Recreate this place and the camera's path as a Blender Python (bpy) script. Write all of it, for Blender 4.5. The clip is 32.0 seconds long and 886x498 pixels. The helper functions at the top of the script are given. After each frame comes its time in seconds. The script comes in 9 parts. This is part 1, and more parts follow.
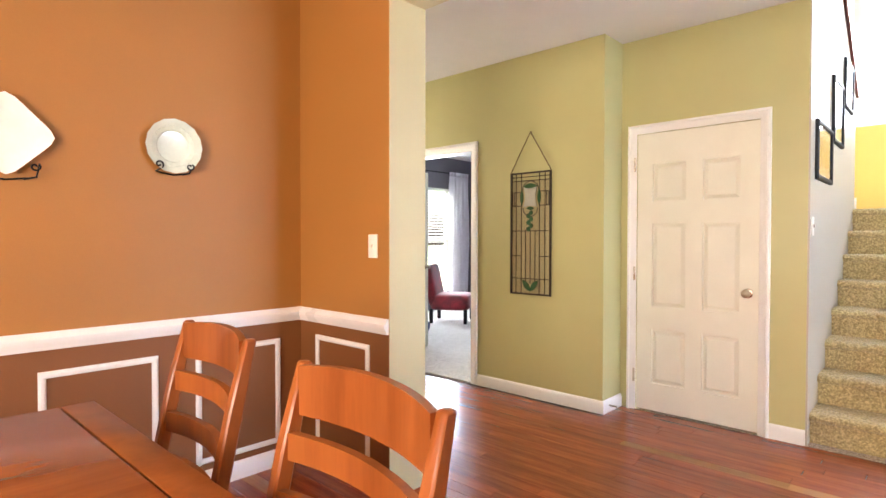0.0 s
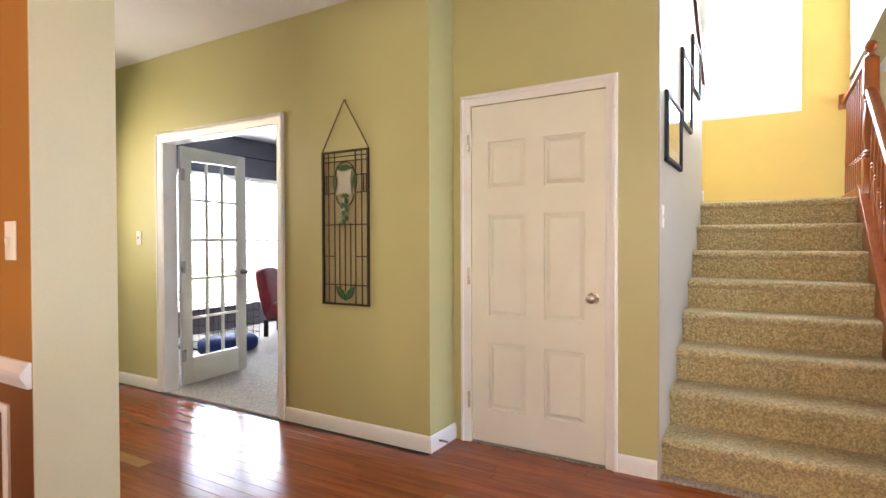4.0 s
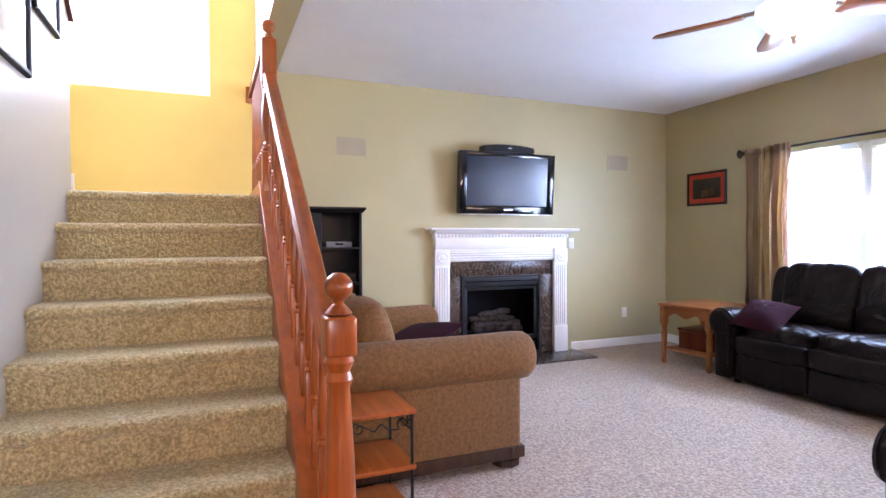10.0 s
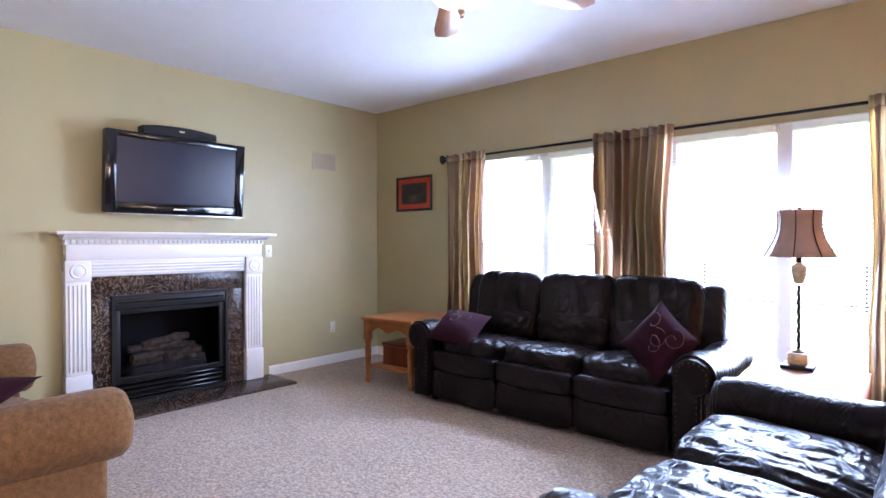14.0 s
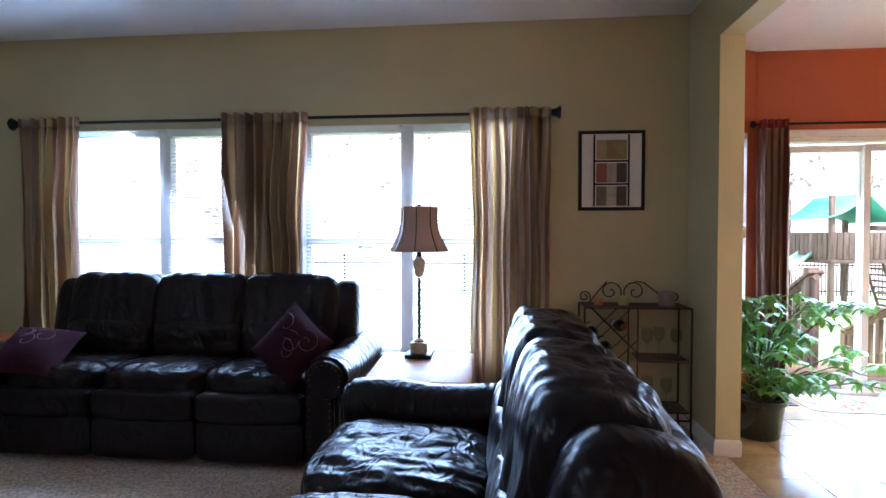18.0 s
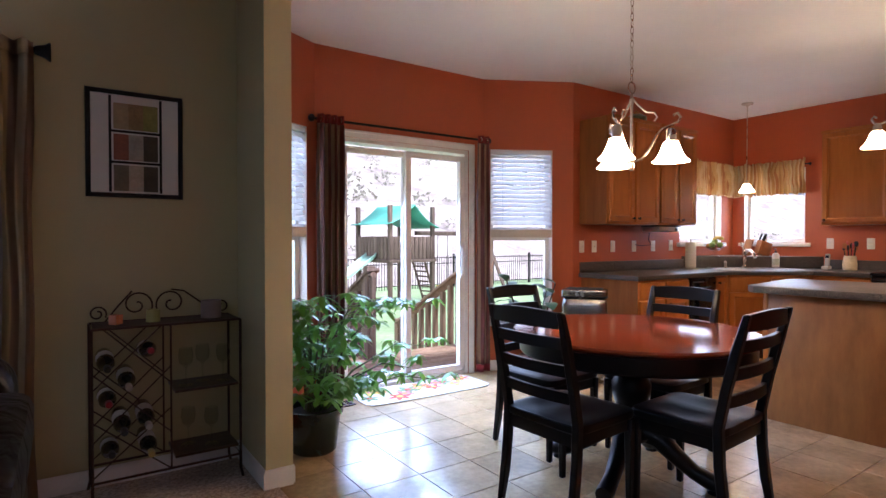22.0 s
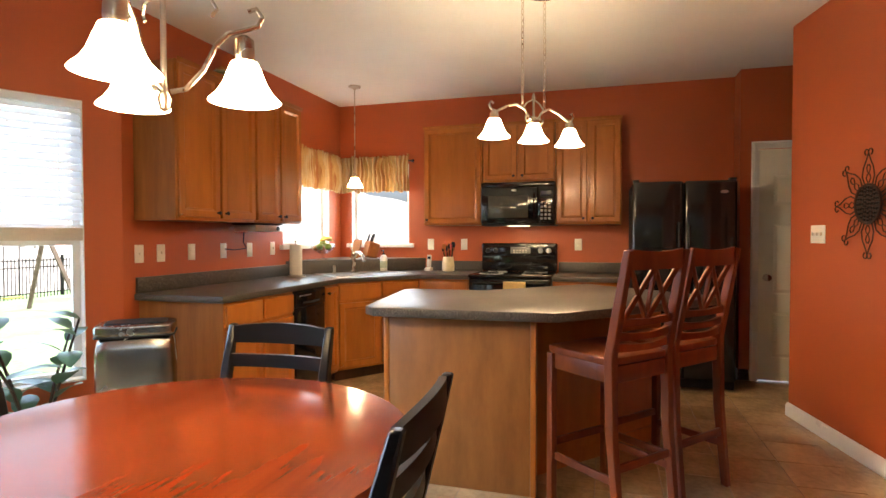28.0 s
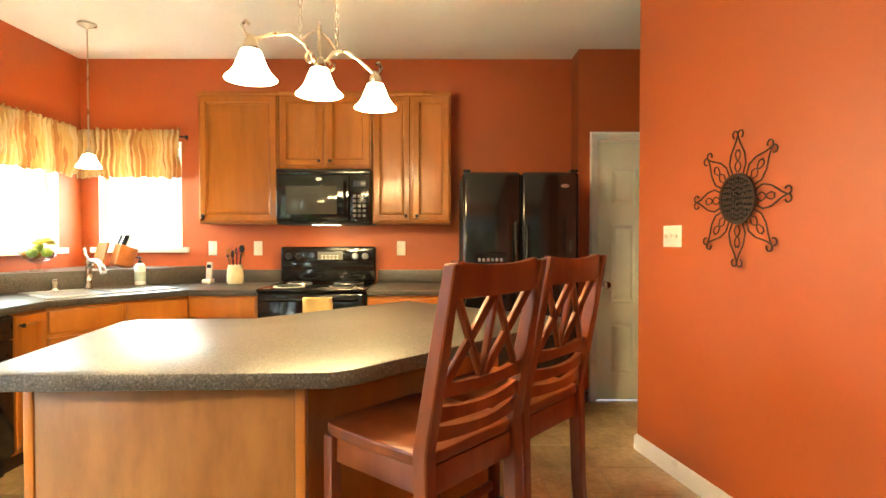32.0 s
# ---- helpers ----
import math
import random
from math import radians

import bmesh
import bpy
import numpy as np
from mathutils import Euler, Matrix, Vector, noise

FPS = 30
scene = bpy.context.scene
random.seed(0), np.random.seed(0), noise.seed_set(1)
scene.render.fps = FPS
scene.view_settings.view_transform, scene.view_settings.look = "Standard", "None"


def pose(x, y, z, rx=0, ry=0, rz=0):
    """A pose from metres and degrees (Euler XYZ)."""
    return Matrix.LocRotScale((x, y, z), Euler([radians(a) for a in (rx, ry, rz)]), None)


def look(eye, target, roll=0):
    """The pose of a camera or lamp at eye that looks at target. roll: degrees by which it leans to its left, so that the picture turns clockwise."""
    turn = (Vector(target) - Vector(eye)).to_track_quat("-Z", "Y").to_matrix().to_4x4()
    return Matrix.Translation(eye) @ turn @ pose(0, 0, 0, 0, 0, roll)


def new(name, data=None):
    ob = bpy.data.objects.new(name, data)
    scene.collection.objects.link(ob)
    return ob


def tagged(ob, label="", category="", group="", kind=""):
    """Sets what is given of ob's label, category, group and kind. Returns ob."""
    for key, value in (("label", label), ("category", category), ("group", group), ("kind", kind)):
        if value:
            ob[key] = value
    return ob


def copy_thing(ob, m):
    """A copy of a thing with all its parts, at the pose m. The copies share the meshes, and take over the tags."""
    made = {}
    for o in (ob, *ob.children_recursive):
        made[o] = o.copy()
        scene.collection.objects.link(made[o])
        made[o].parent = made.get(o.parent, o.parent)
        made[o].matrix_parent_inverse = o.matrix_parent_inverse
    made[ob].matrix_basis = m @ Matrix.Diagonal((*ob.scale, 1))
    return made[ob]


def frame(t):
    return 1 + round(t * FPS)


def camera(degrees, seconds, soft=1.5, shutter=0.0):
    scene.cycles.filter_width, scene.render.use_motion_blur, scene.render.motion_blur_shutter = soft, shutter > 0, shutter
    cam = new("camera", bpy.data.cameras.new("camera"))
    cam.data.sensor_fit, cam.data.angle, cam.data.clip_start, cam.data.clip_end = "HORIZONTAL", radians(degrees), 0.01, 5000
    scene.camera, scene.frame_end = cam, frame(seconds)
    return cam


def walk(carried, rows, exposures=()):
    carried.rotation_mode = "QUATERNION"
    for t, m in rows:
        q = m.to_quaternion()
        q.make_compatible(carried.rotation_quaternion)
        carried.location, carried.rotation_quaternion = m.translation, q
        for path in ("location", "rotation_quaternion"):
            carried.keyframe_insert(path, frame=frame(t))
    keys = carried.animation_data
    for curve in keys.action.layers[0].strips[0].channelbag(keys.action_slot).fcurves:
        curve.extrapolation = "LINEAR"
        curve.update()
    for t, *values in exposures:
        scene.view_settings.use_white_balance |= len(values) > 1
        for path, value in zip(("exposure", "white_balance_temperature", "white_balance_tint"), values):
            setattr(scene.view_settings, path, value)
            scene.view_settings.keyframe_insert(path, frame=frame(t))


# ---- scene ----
cam = camera(77.8, 32.0)
PATH = [
    (0, (0.191, 0.288, 1.26), (1.655, 1.65, 1.225), 0.1),
    (0.5, (0.327, 0.264, 1.275), (1.783, 1.634, 1.232), 0.2),
    (1, (0.466, 0.269, 1.268), (1.925, 1.637, 1.228), 0.1),
    (1.5, (0.568, 0.29, 1.267), (2.049, 1.634, 1.218), 0.3),
    (2, (0.694, 0.287, 1.261), (2.193, 1.61, 1.211), 0.2),
    (2.5, (0.835, 0.34, 1.248), (2.381, 1.609, 1.199), 0.1),
    (4.5, (1.302, 0.471, 1.216), (3.083, 1.38, 1.194), -0.3),
    (5, (1.413, 0.489, 1.234), (3.255, 1.269, 1.212), -0.4),
    (5.5, (1.523, 0.479, 1.238), (3.412, 1.136, 1.219), -0.6),
    (6, (1.621, 0.462, 1.234), (3.549, 0.993, 1.219), -0.4),
    (6.5, (1.717, 0.462, 1.243), (3.68, 0.844, 1.22), -0.2),
    (7, (1.82, 0.467, 1.248), (3.809, 0.677, 1.214), -0.1),
    (7.5, (1.935, 0.465, 1.251), (3.935, 0.487, 1.211), -0.2),
    (8, (2.036, 0.437, 1.242), (4.029, 0.28, 1.206), -0.4),
    (8.5, (2.133, 0.391, 1.245), (4.107, 0.069, 1.211), -0.3),
    (9, (2.228, 0.338, 1.229), (4.17, -0.138, 1.203), -0.3),
    (9.5, (2.309, 0.273, 1.225), (4.209, -0.353, 1.199), -0.3),
    (10, (2.419, 0.191, 1.236), (4.262, -0.586, 1.203), -0.3),
    (10.5, (2.489, 0.117, 1.237), (4.261, -0.81, 1.205), -0.4),
    (11, (2.534, 0.021, 1.239), (4.236, -1.029, 1.205), -0.4),
    (11.5, (2.607, -0.099, 1.25), (4.245, -1.246, 1.206), -0.6),
    (12, (2.662, -0.225, 1.263), (4.249, -1.441, 1.212), -0.7),
    (12.5, (2.698, -0.345, 1.257), (4.235, -1.624, 1.213), -0.5),
    (13, (2.74, -0.474, 1.255), (4.218, -1.821, 1.219), -0.4),
    (13.5, (2.772, -0.585, 1.26), (4.18, -2.005, 1.234), -0.2),
    (14, (2.783, -0.669, 1.262), (4.106, -2.169, 1.241), -0.1),
    (14.5, (2.81, -0.774, 1.263), (4.036, -2.354, 1.233), 0.0),
    (16.5, (2.887, -0.953, 1.244), (3.552, -2.839, 1.222), -0.4),
    (17, (2.867, -0.991, 1.263), (3.395, -2.919, 1.227), -0.4),
    (17.5, (2.865, -1.013, 1.29), (3.234, -2.978, 1.236), -0.3),
    (18, (2.847, -1.061, 1.278), (3.051, -3.05, 1.227), 0.0),
    (18.5, (2.856, -1.089, 1.278), (2.858, -3.089, 1.233), 0.2),
    (19, (2.857, -1.132, 1.274), (2.648, -3.12, 1.235), -0.2),
    (19.5, (2.819, -1.189, 1.263), (2.408, -3.146, 1.224), -0.2),
    (20, (2.773, -1.268, 1.269), (2.164, -3.173, 1.213), -0.3),
    (20.5, (2.681, -1.353, 1.268), (1.908, -3.196, 1.203), -0.3),
    (21, (2.581, -1.447, 1.244), (1.673, -3.228, 1.189), -0.3),
    (21.5, (2.496, -1.529, 1.243), (1.47, -3.245, 1.195), -0.1),
    (22, (2.407, -1.656, 1.227), (1.27, -3.302, 1.195), -0.0),
    (22.5, (2.3, -1.727, 1.249), (1.079, -3.31, 1.219), -0.1),
    (23, (2.192, -1.868, 1.245), (0.887, -3.383, 1.224), -0.3),
    (23.5, (2.071, -1.98, 1.258), (0.698, -3.433, 1.233), -0.4),
    (24, (1.957, -2.043, 1.262), (0.529, -3.443, 1.233), -0.2),
    (24.5, (1.862, -2.136, 1.274), (0.365, -3.462, 1.239), 0.1),
    (25, (1.776, -2.203, 1.282), (0.206, -3.441, 1.245), 0.2),
    (25.5, (1.702, -2.264, 1.303), (0.05, -3.389, 1.257), -0.1),
    (27.5, (1.23, -2.382, 1.273), (-0.649, -3.068, 1.234), -0.3),
    (28, (1.1, -2.393, 1.274), (-0.816, -2.963, 1.228), -0.1),
    (28.5, (0.99, -2.408, 1.271), (-0.957, -2.864, 1.222), -0.1),
    (29, (0.851, -2.407, 1.279), (-1.116, -2.768, 1.231), -0.3),
    (29.5, (0.694, -2.398, 1.28), (-1.286, -2.676, 1.237), -0.3),
    (30, (0.543, -2.382, 1.276), (-1.446, -2.581, 1.238), -0.2),
    (30.5, (0.407, -2.37, 1.275), (-1.589, -2.493, 1.236), 0.1),
    (31, (0.267, -2.363, 1.275), (-1.731, -2.416, 1.229), 0.4),
    (31.5, (0.12, -2.347, 1.274), (-1.88, -2.358, 1.228), 0.3),
    (32, (-0.02, -2.331, 1.274), (-2.019, -2.325, 1.234), -0.0),
]
EXPO = [(0, 2.9, 6650, 15), (2, 2.4, 6650, 15), (5, 2.5, 6650, 15), (7, 2.4, 6650, 17), (9, 2.5, 6300, 23), (11, 2.65, 5900, 28), (14.5, 2.35, 5900, 26), (16.5, 1.25, 5500, 15), (18, 1.4, 5350, 14), (19, 1.45, 5300, 14), (20, 1.0, 5250, 15), (21, 0.7, 5300, 19), (23, 0.5, 5350, 21), (25, 0.5, 5450, 21), (27, 1.05, 5850, 10), (28, 1.3, 6050, 7), (29, 1.7, 6550, 0), (30, 2.05, 6550, -6), (32, 2.25, 6550, -8)]
walk(cam, [(t, look(eye, target, roll)) for t, eye, target, roll in PATH], EXPO)

# ---- world and lights ----
world = bpy.data.worlds.new("overcast_sky")
scene.world = world
world.use_nodes = True
wn = world.node_tree.nodes
sky = wn.new("ShaderNodeTexSky")
sky.sky_type = "NISHITA"
sky.sun_disc = False
sky.sun_elevation, sky.sun_rotation = radians(67), radians(333)
sky.air_density, sky.dust_density, sky.ozone_density = 0.7, 6.0, 0.5
wn["Background"].inputs["Strength"].default_value = 0.15
world.node_tree.links.new(sky.outputs[0], wn["Background"].inputs["Color"])
sun = new("sun", bpy.data.lights.new("sun", "SUN"))
sun.data.energy, sun.data.angle, sun.data.color = 5.0, radians(6), (1.0, 0.96, 0.9)
sun.matrix_world = look((0, 0, 20), (3, -6, 4))


def area(name, eye, target, w, h, watts, colour):
    ob = new(name, bpy.data.lights.new(name, "AREA"))
    ob.data.shape, ob.data.size, ob.data.size_y, ob.data.energy, ob.data.color = "RECTANGLE", w, h, watts, colour
    ob.matrix_world = look(eye, target)
    return ob


def bulb(name, at, watts, colour, size=0.03):
    ob = new(name, bpy.data.lights.new(name, "POINT"))
    ob.data.energy, ob.data.color, ob.data.shadow_soft_size = watts, colour, size
    ob.location = at
    return ob


LIVING_DAY, DAY, WARM = (0.56, 0.75, 1.0), (0.66, 0.82, 1.0), (1.0, 0.66, 0.34)
area("living_window_light", (5.32, -5.02, 1.25), (6.7, -1.5, 0.2), 1.5, 1.6, 54, LIVING_DAY).data.spread = radians(165)
area("living_window_light", (3.5, -5.02, 1.25), (3.5, 0, 0.0), 1.5, 1.6, 47, LIVING_DAY).data.spread = radians(128)
area("slider_light", (-0.03, -5.95, 1.35), (-0.03, -4.7, 0.0), 1.25, 1.7, 54, (0.57, 0.74, 1.0)).data.spread = radians(105)
area("bay_window_light", (-1.32, -5.65, 1.3), (-0.4, -3.5, 0.9), 0.7, 1.4, 5.0, DAY)
area("bay_window_light", (1.25, -5.68, 1.3), (0.4, -3.5, 0.9), 0.7, 1.4, 5.0, DAY)
area("sink_window_light", (-4.68, -4.8, 1.6), (0, -4.4, 1.0), 0.7, 0.8, 8.0, (0.88, 0.94, 1.0))
area("sink_window_light", (-3.8, -5.42, 1.6), (-3.6, 0, 1.0), 0.9, 0.8, 8.0, (0.88, 0.94, 1.0))
area("stair_window_light", (7.6, 1.0, 3.3), (4, 0.4, 2.2), 1.5, 1.6, 36, DAY)
area("study_window_light", (6.1, 7.2, 1.3), (4.8, 3.0, 0.6), 2.8, 1.7, 58, DAY)
# added warm lamp at an assumed, unseen window; it brightens dining room and stairs
area("dining_window_light", (-2.25, 0.8, 1.5), (2.0, 1.4, 1.2), 1.8, 1.5, 33, (1.0, 0.91, 0.80))
# added warm lamp at the front door to brighten the foyer
area("entry_window_light", (2.9, 5.45, 1.6), (3.3, 3.0, 0.4), 0.8, 1.4, 10, (1.0, 0.88, 0.72))

# ---- materials ----
def nodes_of(name):
    m = bpy.data.materials.new(name)
    m.use_nodes = True
    nt = m.node_tree
    return m, nt.nodes, nt.links, nt.nodes["Principled BSDF"]


def rgb(c):
    return (c[0], c[1], c[2], 1.0)


def coords(n, l, scale, stretch=(1, 1, 1), world=False):
    tc, mp = n.new("ShaderNodeTexCoord"), n.new("ShaderNodeMapping")
    if world:
        ge = n.new("ShaderNodeNewGeometry")
        l.new(ge.outputs["Position"], mp.inputs["Vector"])
    else:
        l.new(tc.outputs["Object"], mp.inputs["Vector"])
    mp.inputs["Scale"].default_value = [scale * s for s in stretch]
    return mp.outputs[0]


def noise_tex(n, l, vec, detail=4.0, rough=0.55):
    t = n.new("ShaderNodeTexNoise")
    t.inputs["Scale"].default_value, t.inputs["Detail"].default_value, t.inputs["Roughness"].default_value = 1.0, detail, rough
    l.new(vec, t.inputs["Vector"])
    return t.outputs["Fac"]


def mixed(n, l, fac, a, b, lo=0.3, hi=0.7):
    r = n.new("ShaderNodeValToRGB")
    r.color_ramp.elements[0].position, r.color_ramp.elements[1].position = lo, hi
    r.color_ramp.elements[0].color, r.color_ramp.elements[1].color = rgb(a), rgb(b)
    l.new(fac, r.inputs["Fac"])
    return r.outputs["Color"]


def times(n, l, a, b, fac=1.0):
    m = n.new("ShaderNodeMix")
    m.data_type, m.blend_type = "RGBA", "MULTIPLY"
    m.inputs[0].default_value = fac
    l.new(a, m.inputs[6])
    l.new(b, m.inputs[7])
    return m.outputs[2]


def bumped(n, l, p, fac, strength, dist=0.002):
    b = n.new("ShaderNodeBump")
    b.inputs["Strength"].default_value, b.inputs["Distance"].default_value = strength, dist
    l.new(fac, b.inputs["Height"])
    l.new(b.outputs[0], p.inputs["Normal"])


def surf(name, c, rough=0.5, var=0.08, scale=3.0, fine=60.0, bump=0.1, metal=0.0, coat=0.0, sheen=0.0, random=0.0, dist=0.002, rvar=0.08, world=True):
    m, n, l, p = nodes_of(name)
    big = noise_tex(n, l, coords(n, l, scale, world=world))
    small = noise_tex(n, l, coords(n, l, fine, world=world), 3.0)
    a, b = [v * (1 - var) for v in c], [min(1, v * (1 + var)) for v in c]
    col = times(n, l, mixed(n, l, big, a, b), mixed(n, l, small, (1 - var, 1 - var, 1 - var), (1, 1, 1)))
    if random:
        oi, mr = n.new("ShaderNodeObjectInfo"), n.new("ShaderNodeValToRGB")
        mr.color_ramp.elements[0].color, mr.color_ramp.elements[1].color = rgb([1 - random] * 3), (1, 1, 1, 1)
        l.new(oi.outputs["Random"], mr.inputs["Fac"])
        col = times(n, l, col, mr.outputs["Color"])
    l.new(col, p.inputs["Base Color"])
    rr = n.new("ShaderNodeMapRange")
    rr.inputs["To Min"].default_value, rr.inputs["To Max"].default_value = max(0.02, rough - rvar), min(1, rough + rvar)
    l.new(big, rr.inputs["Value"])
    l.new(rr.outputs[0], p.inputs["Roughness"])
    p.inputs["Metallic"].default_value, p.inputs["Coat Weight"].default_value, p.inputs["Sheen Weight"].default_value = metal, coat, sheen
    if bump:
        bumped(n, l, p, small, bump, dist)
    return m


def wood(name, c1, c2, rough=0.35, along=(1, 1, 0.08), scale=22.0, coat=0.3, random=0.25, bump=0.08, world=False, gloss=0.28):
    m, n, l, p = nodes_of(name)
    oi = n.new("ShaderNodeObjectInfo")
    vec = coords(n, l, scale, along, world)
    add = n.new("ShaderNodeVectorMath")
    l.new(vec, add.inputs[0])
    cb = n.new("ShaderNodeCombineXYZ")
    mul = n.new("ShaderNodeMath")
    mul.operation = "MULTIPLY"
    mul.inputs[1].default_value = 37.0
    l.new(oi.outputs["Random"], mul.inputs[0])
    l.new(mul.outputs[0], cb.inputs[0])
    l.new(mul.outputs[0], cb.inputs[1])
    l.new(cb.outputs[0], add.inputs[1])
    grain = noise_tex(n, l, add.outputs[0], 6.0, 0.65)
    broad = noise_tex(n, l, coords(n, l, scale * 0.12, along, world), 2.0)
    col = times(n, l, mixed(n, l, grain, c1, c2, 0.32, 0.68), mixed(n, l, broad, (0.78, 0.76, 0.74), (1, 1, 1), 0.3, 0.65))
    if random:
        mr = n.new("ShaderNodeValToRGB")
        mr.color_ramp.elements[0].color, mr.color_ramp.elements[1].color = rgb([1 - random] * 3), (1, 1, 1, 1)
        l.new(oi.outputs["Random"], mr.inputs["Fac"])
        col = times(n, l, col, mr.outputs["Color"])
    l.new(col, p.inputs["Base Color"])
    p.inputs["Roughness"].default_value, p.inputs["Coat Weight"].default_value, p.inputs["Coat Roughness"].default_value = rough, coat, 0.15
    p.inputs["Specular IOR Level"].default_value = gloss
    if bump:
        bumped(n, l, p, grain, bump, 0.001)
    return m


def glass(name, tint=(1, 1, 1), rough=0.0, clear=0.92):
    m, n, l, p = nodes_of(name)
    t, g, mx = n.new("ShaderNodeBsdfTransparent"), n.new("ShaderNodeBsdfGlossy"), n.new("ShaderNodeMixShader")
    lw, fr = n.new("ShaderNodeLayerWeight"), n.new("ShaderNodeMath")
    lw.inputs[0].default_value = 0.5
    fr.operation, fr.inputs[1].default_value = "POWER", 4.0
    l.new(lw.outputs["Facing"], fr.inputs[0])
    t.inputs["Color"].default_value = rgb(tint)
    g.inputs["Roughness"].default_value = rough
    l.new(fr.outputs[0], mx.inputs[0])
    l.new(t.outputs[0], mx.inputs[1])
    l.new(g.outputs[0], mx.inputs[2])
    l.new(mx.outputs[0], n["Material Output"].inputs["Surface"])
    return m


def glow(name, c, strength):
    m, n, l, p = nodes_of(name)
    p.inputs["Base Color"].default_value = rgb((0.9, 0.88, 0.84))
    p.inputs["Emission Color"].default_value, p.inputs["Emission Strength"].default_value = rgb(c), strength
    p.inputs["Roughness"].default_value = 0.4
    return m


def carpet_mat(name, c1, c2, scale=90.0):
    m, n, l, p = nodes_of(name)
    tuft = noise_tex(n, l, coords(n, l, scale, world=True), 5.0, 0.7)
    mid = noise_tex(n, l, coords(n, l, scale * 0.5, world=True), 3.0, 0.6)
    big = noise_tex(n, l, coords(n, l, 1.2, world=True), 3.0)
    col = times(n, l, mixed(n, l, tuft, c1, c2, 0.36, 0.64), mixed(n, l, mid, (0.82, 0.81, 0.80), (1, 1, 1), 0.4, 0.6))
    col = times(n, l, col, mixed(n, l, big, (0.86, 0.85, 0.84), (1, 1, 1)))
    l.new(col, p.inputs["Base Color"])
    p.inputs["Roughness"].default_value, p.inputs["Sheen Weight"].default_value = 0.95, 0.25
    ad = n.new("ShaderNodeMath")
    l.new(tuft, ad.inputs[0])
    l.new(mid, ad.inputs[1])
    bumped(n, l, p, ad.outputs[0], 1.0, 0.012)
    return m


def marble(name, dark, light, vein):
    m, n, l, p = nodes_of(name)
    a = noise_tex(n, l, coords(n, l, 9.0, world=True), 8.0, 0.7)
    b = noise_tex(n, l, coords(n, l, 26.0, world=True), 6.0, 0.7)
    col = mixed(n, l, a, dark, light, 0.38, 0.66)
    r = n.new("ShaderNodeValToRGB")
    e = r.color_ramp.elements
    e[0].position, e[0].color, e[1].position, e[1].color = 0.485, (0, 0, 0, 1), 0.515, (0, 0, 0, 1)
    x = e.new(0.5)
    x.color = (1, 1, 1, 1)
    l.new(b, r.inputs["Fac"])
    mx = n.new("ShaderNodeMix")
    mx.data_type = "RGBA"
    l.new(r.outputs["Color"], mx.inputs[0])
    l.new(col, mx.inputs[6])
    mx.inputs[7].default_value = rgb(vein)
    l.new(mx.outputs[2], p.inputs["Base Color"])
    p.inputs["Roughness"].default_value, p.inputs["Specular IOR Level"].default_value = 0.22, 0.20
    return m


def stripes(name, cols, scale, axis=0, rough=0.7, trans=0.0, sheen=0.2):
    """Woven cloth with stripes that run across one axis of the object."""
    m, n, l, p = nodes_of(name)
    tc, sx, mu, fr = n.new("ShaderNodeTexCoord"), n.new("ShaderNodeSeparateXYZ"), n.new("ShaderNodeMath"), n.new("ShaderNodeMath")
    uv = n.new("ShaderNodeUVMap")
    l.new(uv.outputs[0], sx.inputs[0])
    mu.operation, mu.inputs[1].default_value, fr.operation = "MULTIPLY", scale, "FRACT"
    l.new(sx.outputs[axis], mu.inputs[0])
    l.new(mu.outputs[0], fr.inputs[0])
    r = n.new("ShaderNodeValToRGB")
    r.color_ramp.interpolation = "LINEAR"
    e = r.color_ramp.elements
    k = len(cols)
    e[0].position, e[0].color = 0.0, rgb(cols[0])
    e[1].position, e[1].color = 1.0, rgb(cols[0])
    for i, c in enumerate(cols):
        lo = e.new((i + 0.08) / k)
        lo.color = rgb(c)
        hi = e.new((i + 0.92) / k)
        hi.color = rgb(c)
    l.new(fr.outputs[0], r.inputs["Fac"])
    weave = noise_tex(n, l, coords(n, l, 160.0, world=True), 2.0)
    l.new(times(n, l, r.outputs["Color"], mixed(n, l, weave, (0.8, 0.8, 0.8), (1, 1, 1))), p.inputs["Base Color"])
    p.inputs["Roughness"].default_value, p.inputs["Sheen Weight"].default_value = rough, sheen
    bumped(n, l, p, weave, 0.2, 0.001)
    if trans:
        tr, mx = n.new("ShaderNodeBsdfTranslucent"), n.new("ShaderNodeMixShader")
        l.new(r.outputs["Color"], tr.inputs["Color"])
        mx.inputs[0].default_value = trans
        l.new(p.outputs[0], mx.inputs[1])
        l.new(tr.outputs[0], mx.inputs[2])
        l.new(mx.outputs[0], n["Material Output"].inputs["Surface"])
    return m


def thin(name, c, through_c, trans, rough=0.5, var=0.05):
    """A thin sheet that lets part of the light through."""
    m, n, l, p = nodes_of(name)
    big = noise_tex(n, l, coords(n, l, 9.0, world=True))
    l.new(mixed(n, l, big, [v * (1 - var) for v in c], [min(1, v * (1 + var)) for v in c]), p.inputs["Base Color"])
    p.inputs["Roughness"].default_value = rough
    tr, mx = n.new("ShaderNodeBsdfTranslucent"), n.new("ShaderNodeMixShader")
    tr.inputs["Color"].default_value, mx.inputs[0].default_value = rgb(through_c), trans
    l.new(p.outputs[0], mx.inputs[1])
    l.new(tr.outputs[0], mx.inputs[2])
    l.new(mx.outputs[0], n["Material Output"].inputs["Surface"])
    return m


def leather(name, c):
    """Soft hide with shallow stretched wrinkles and a fine grain."""
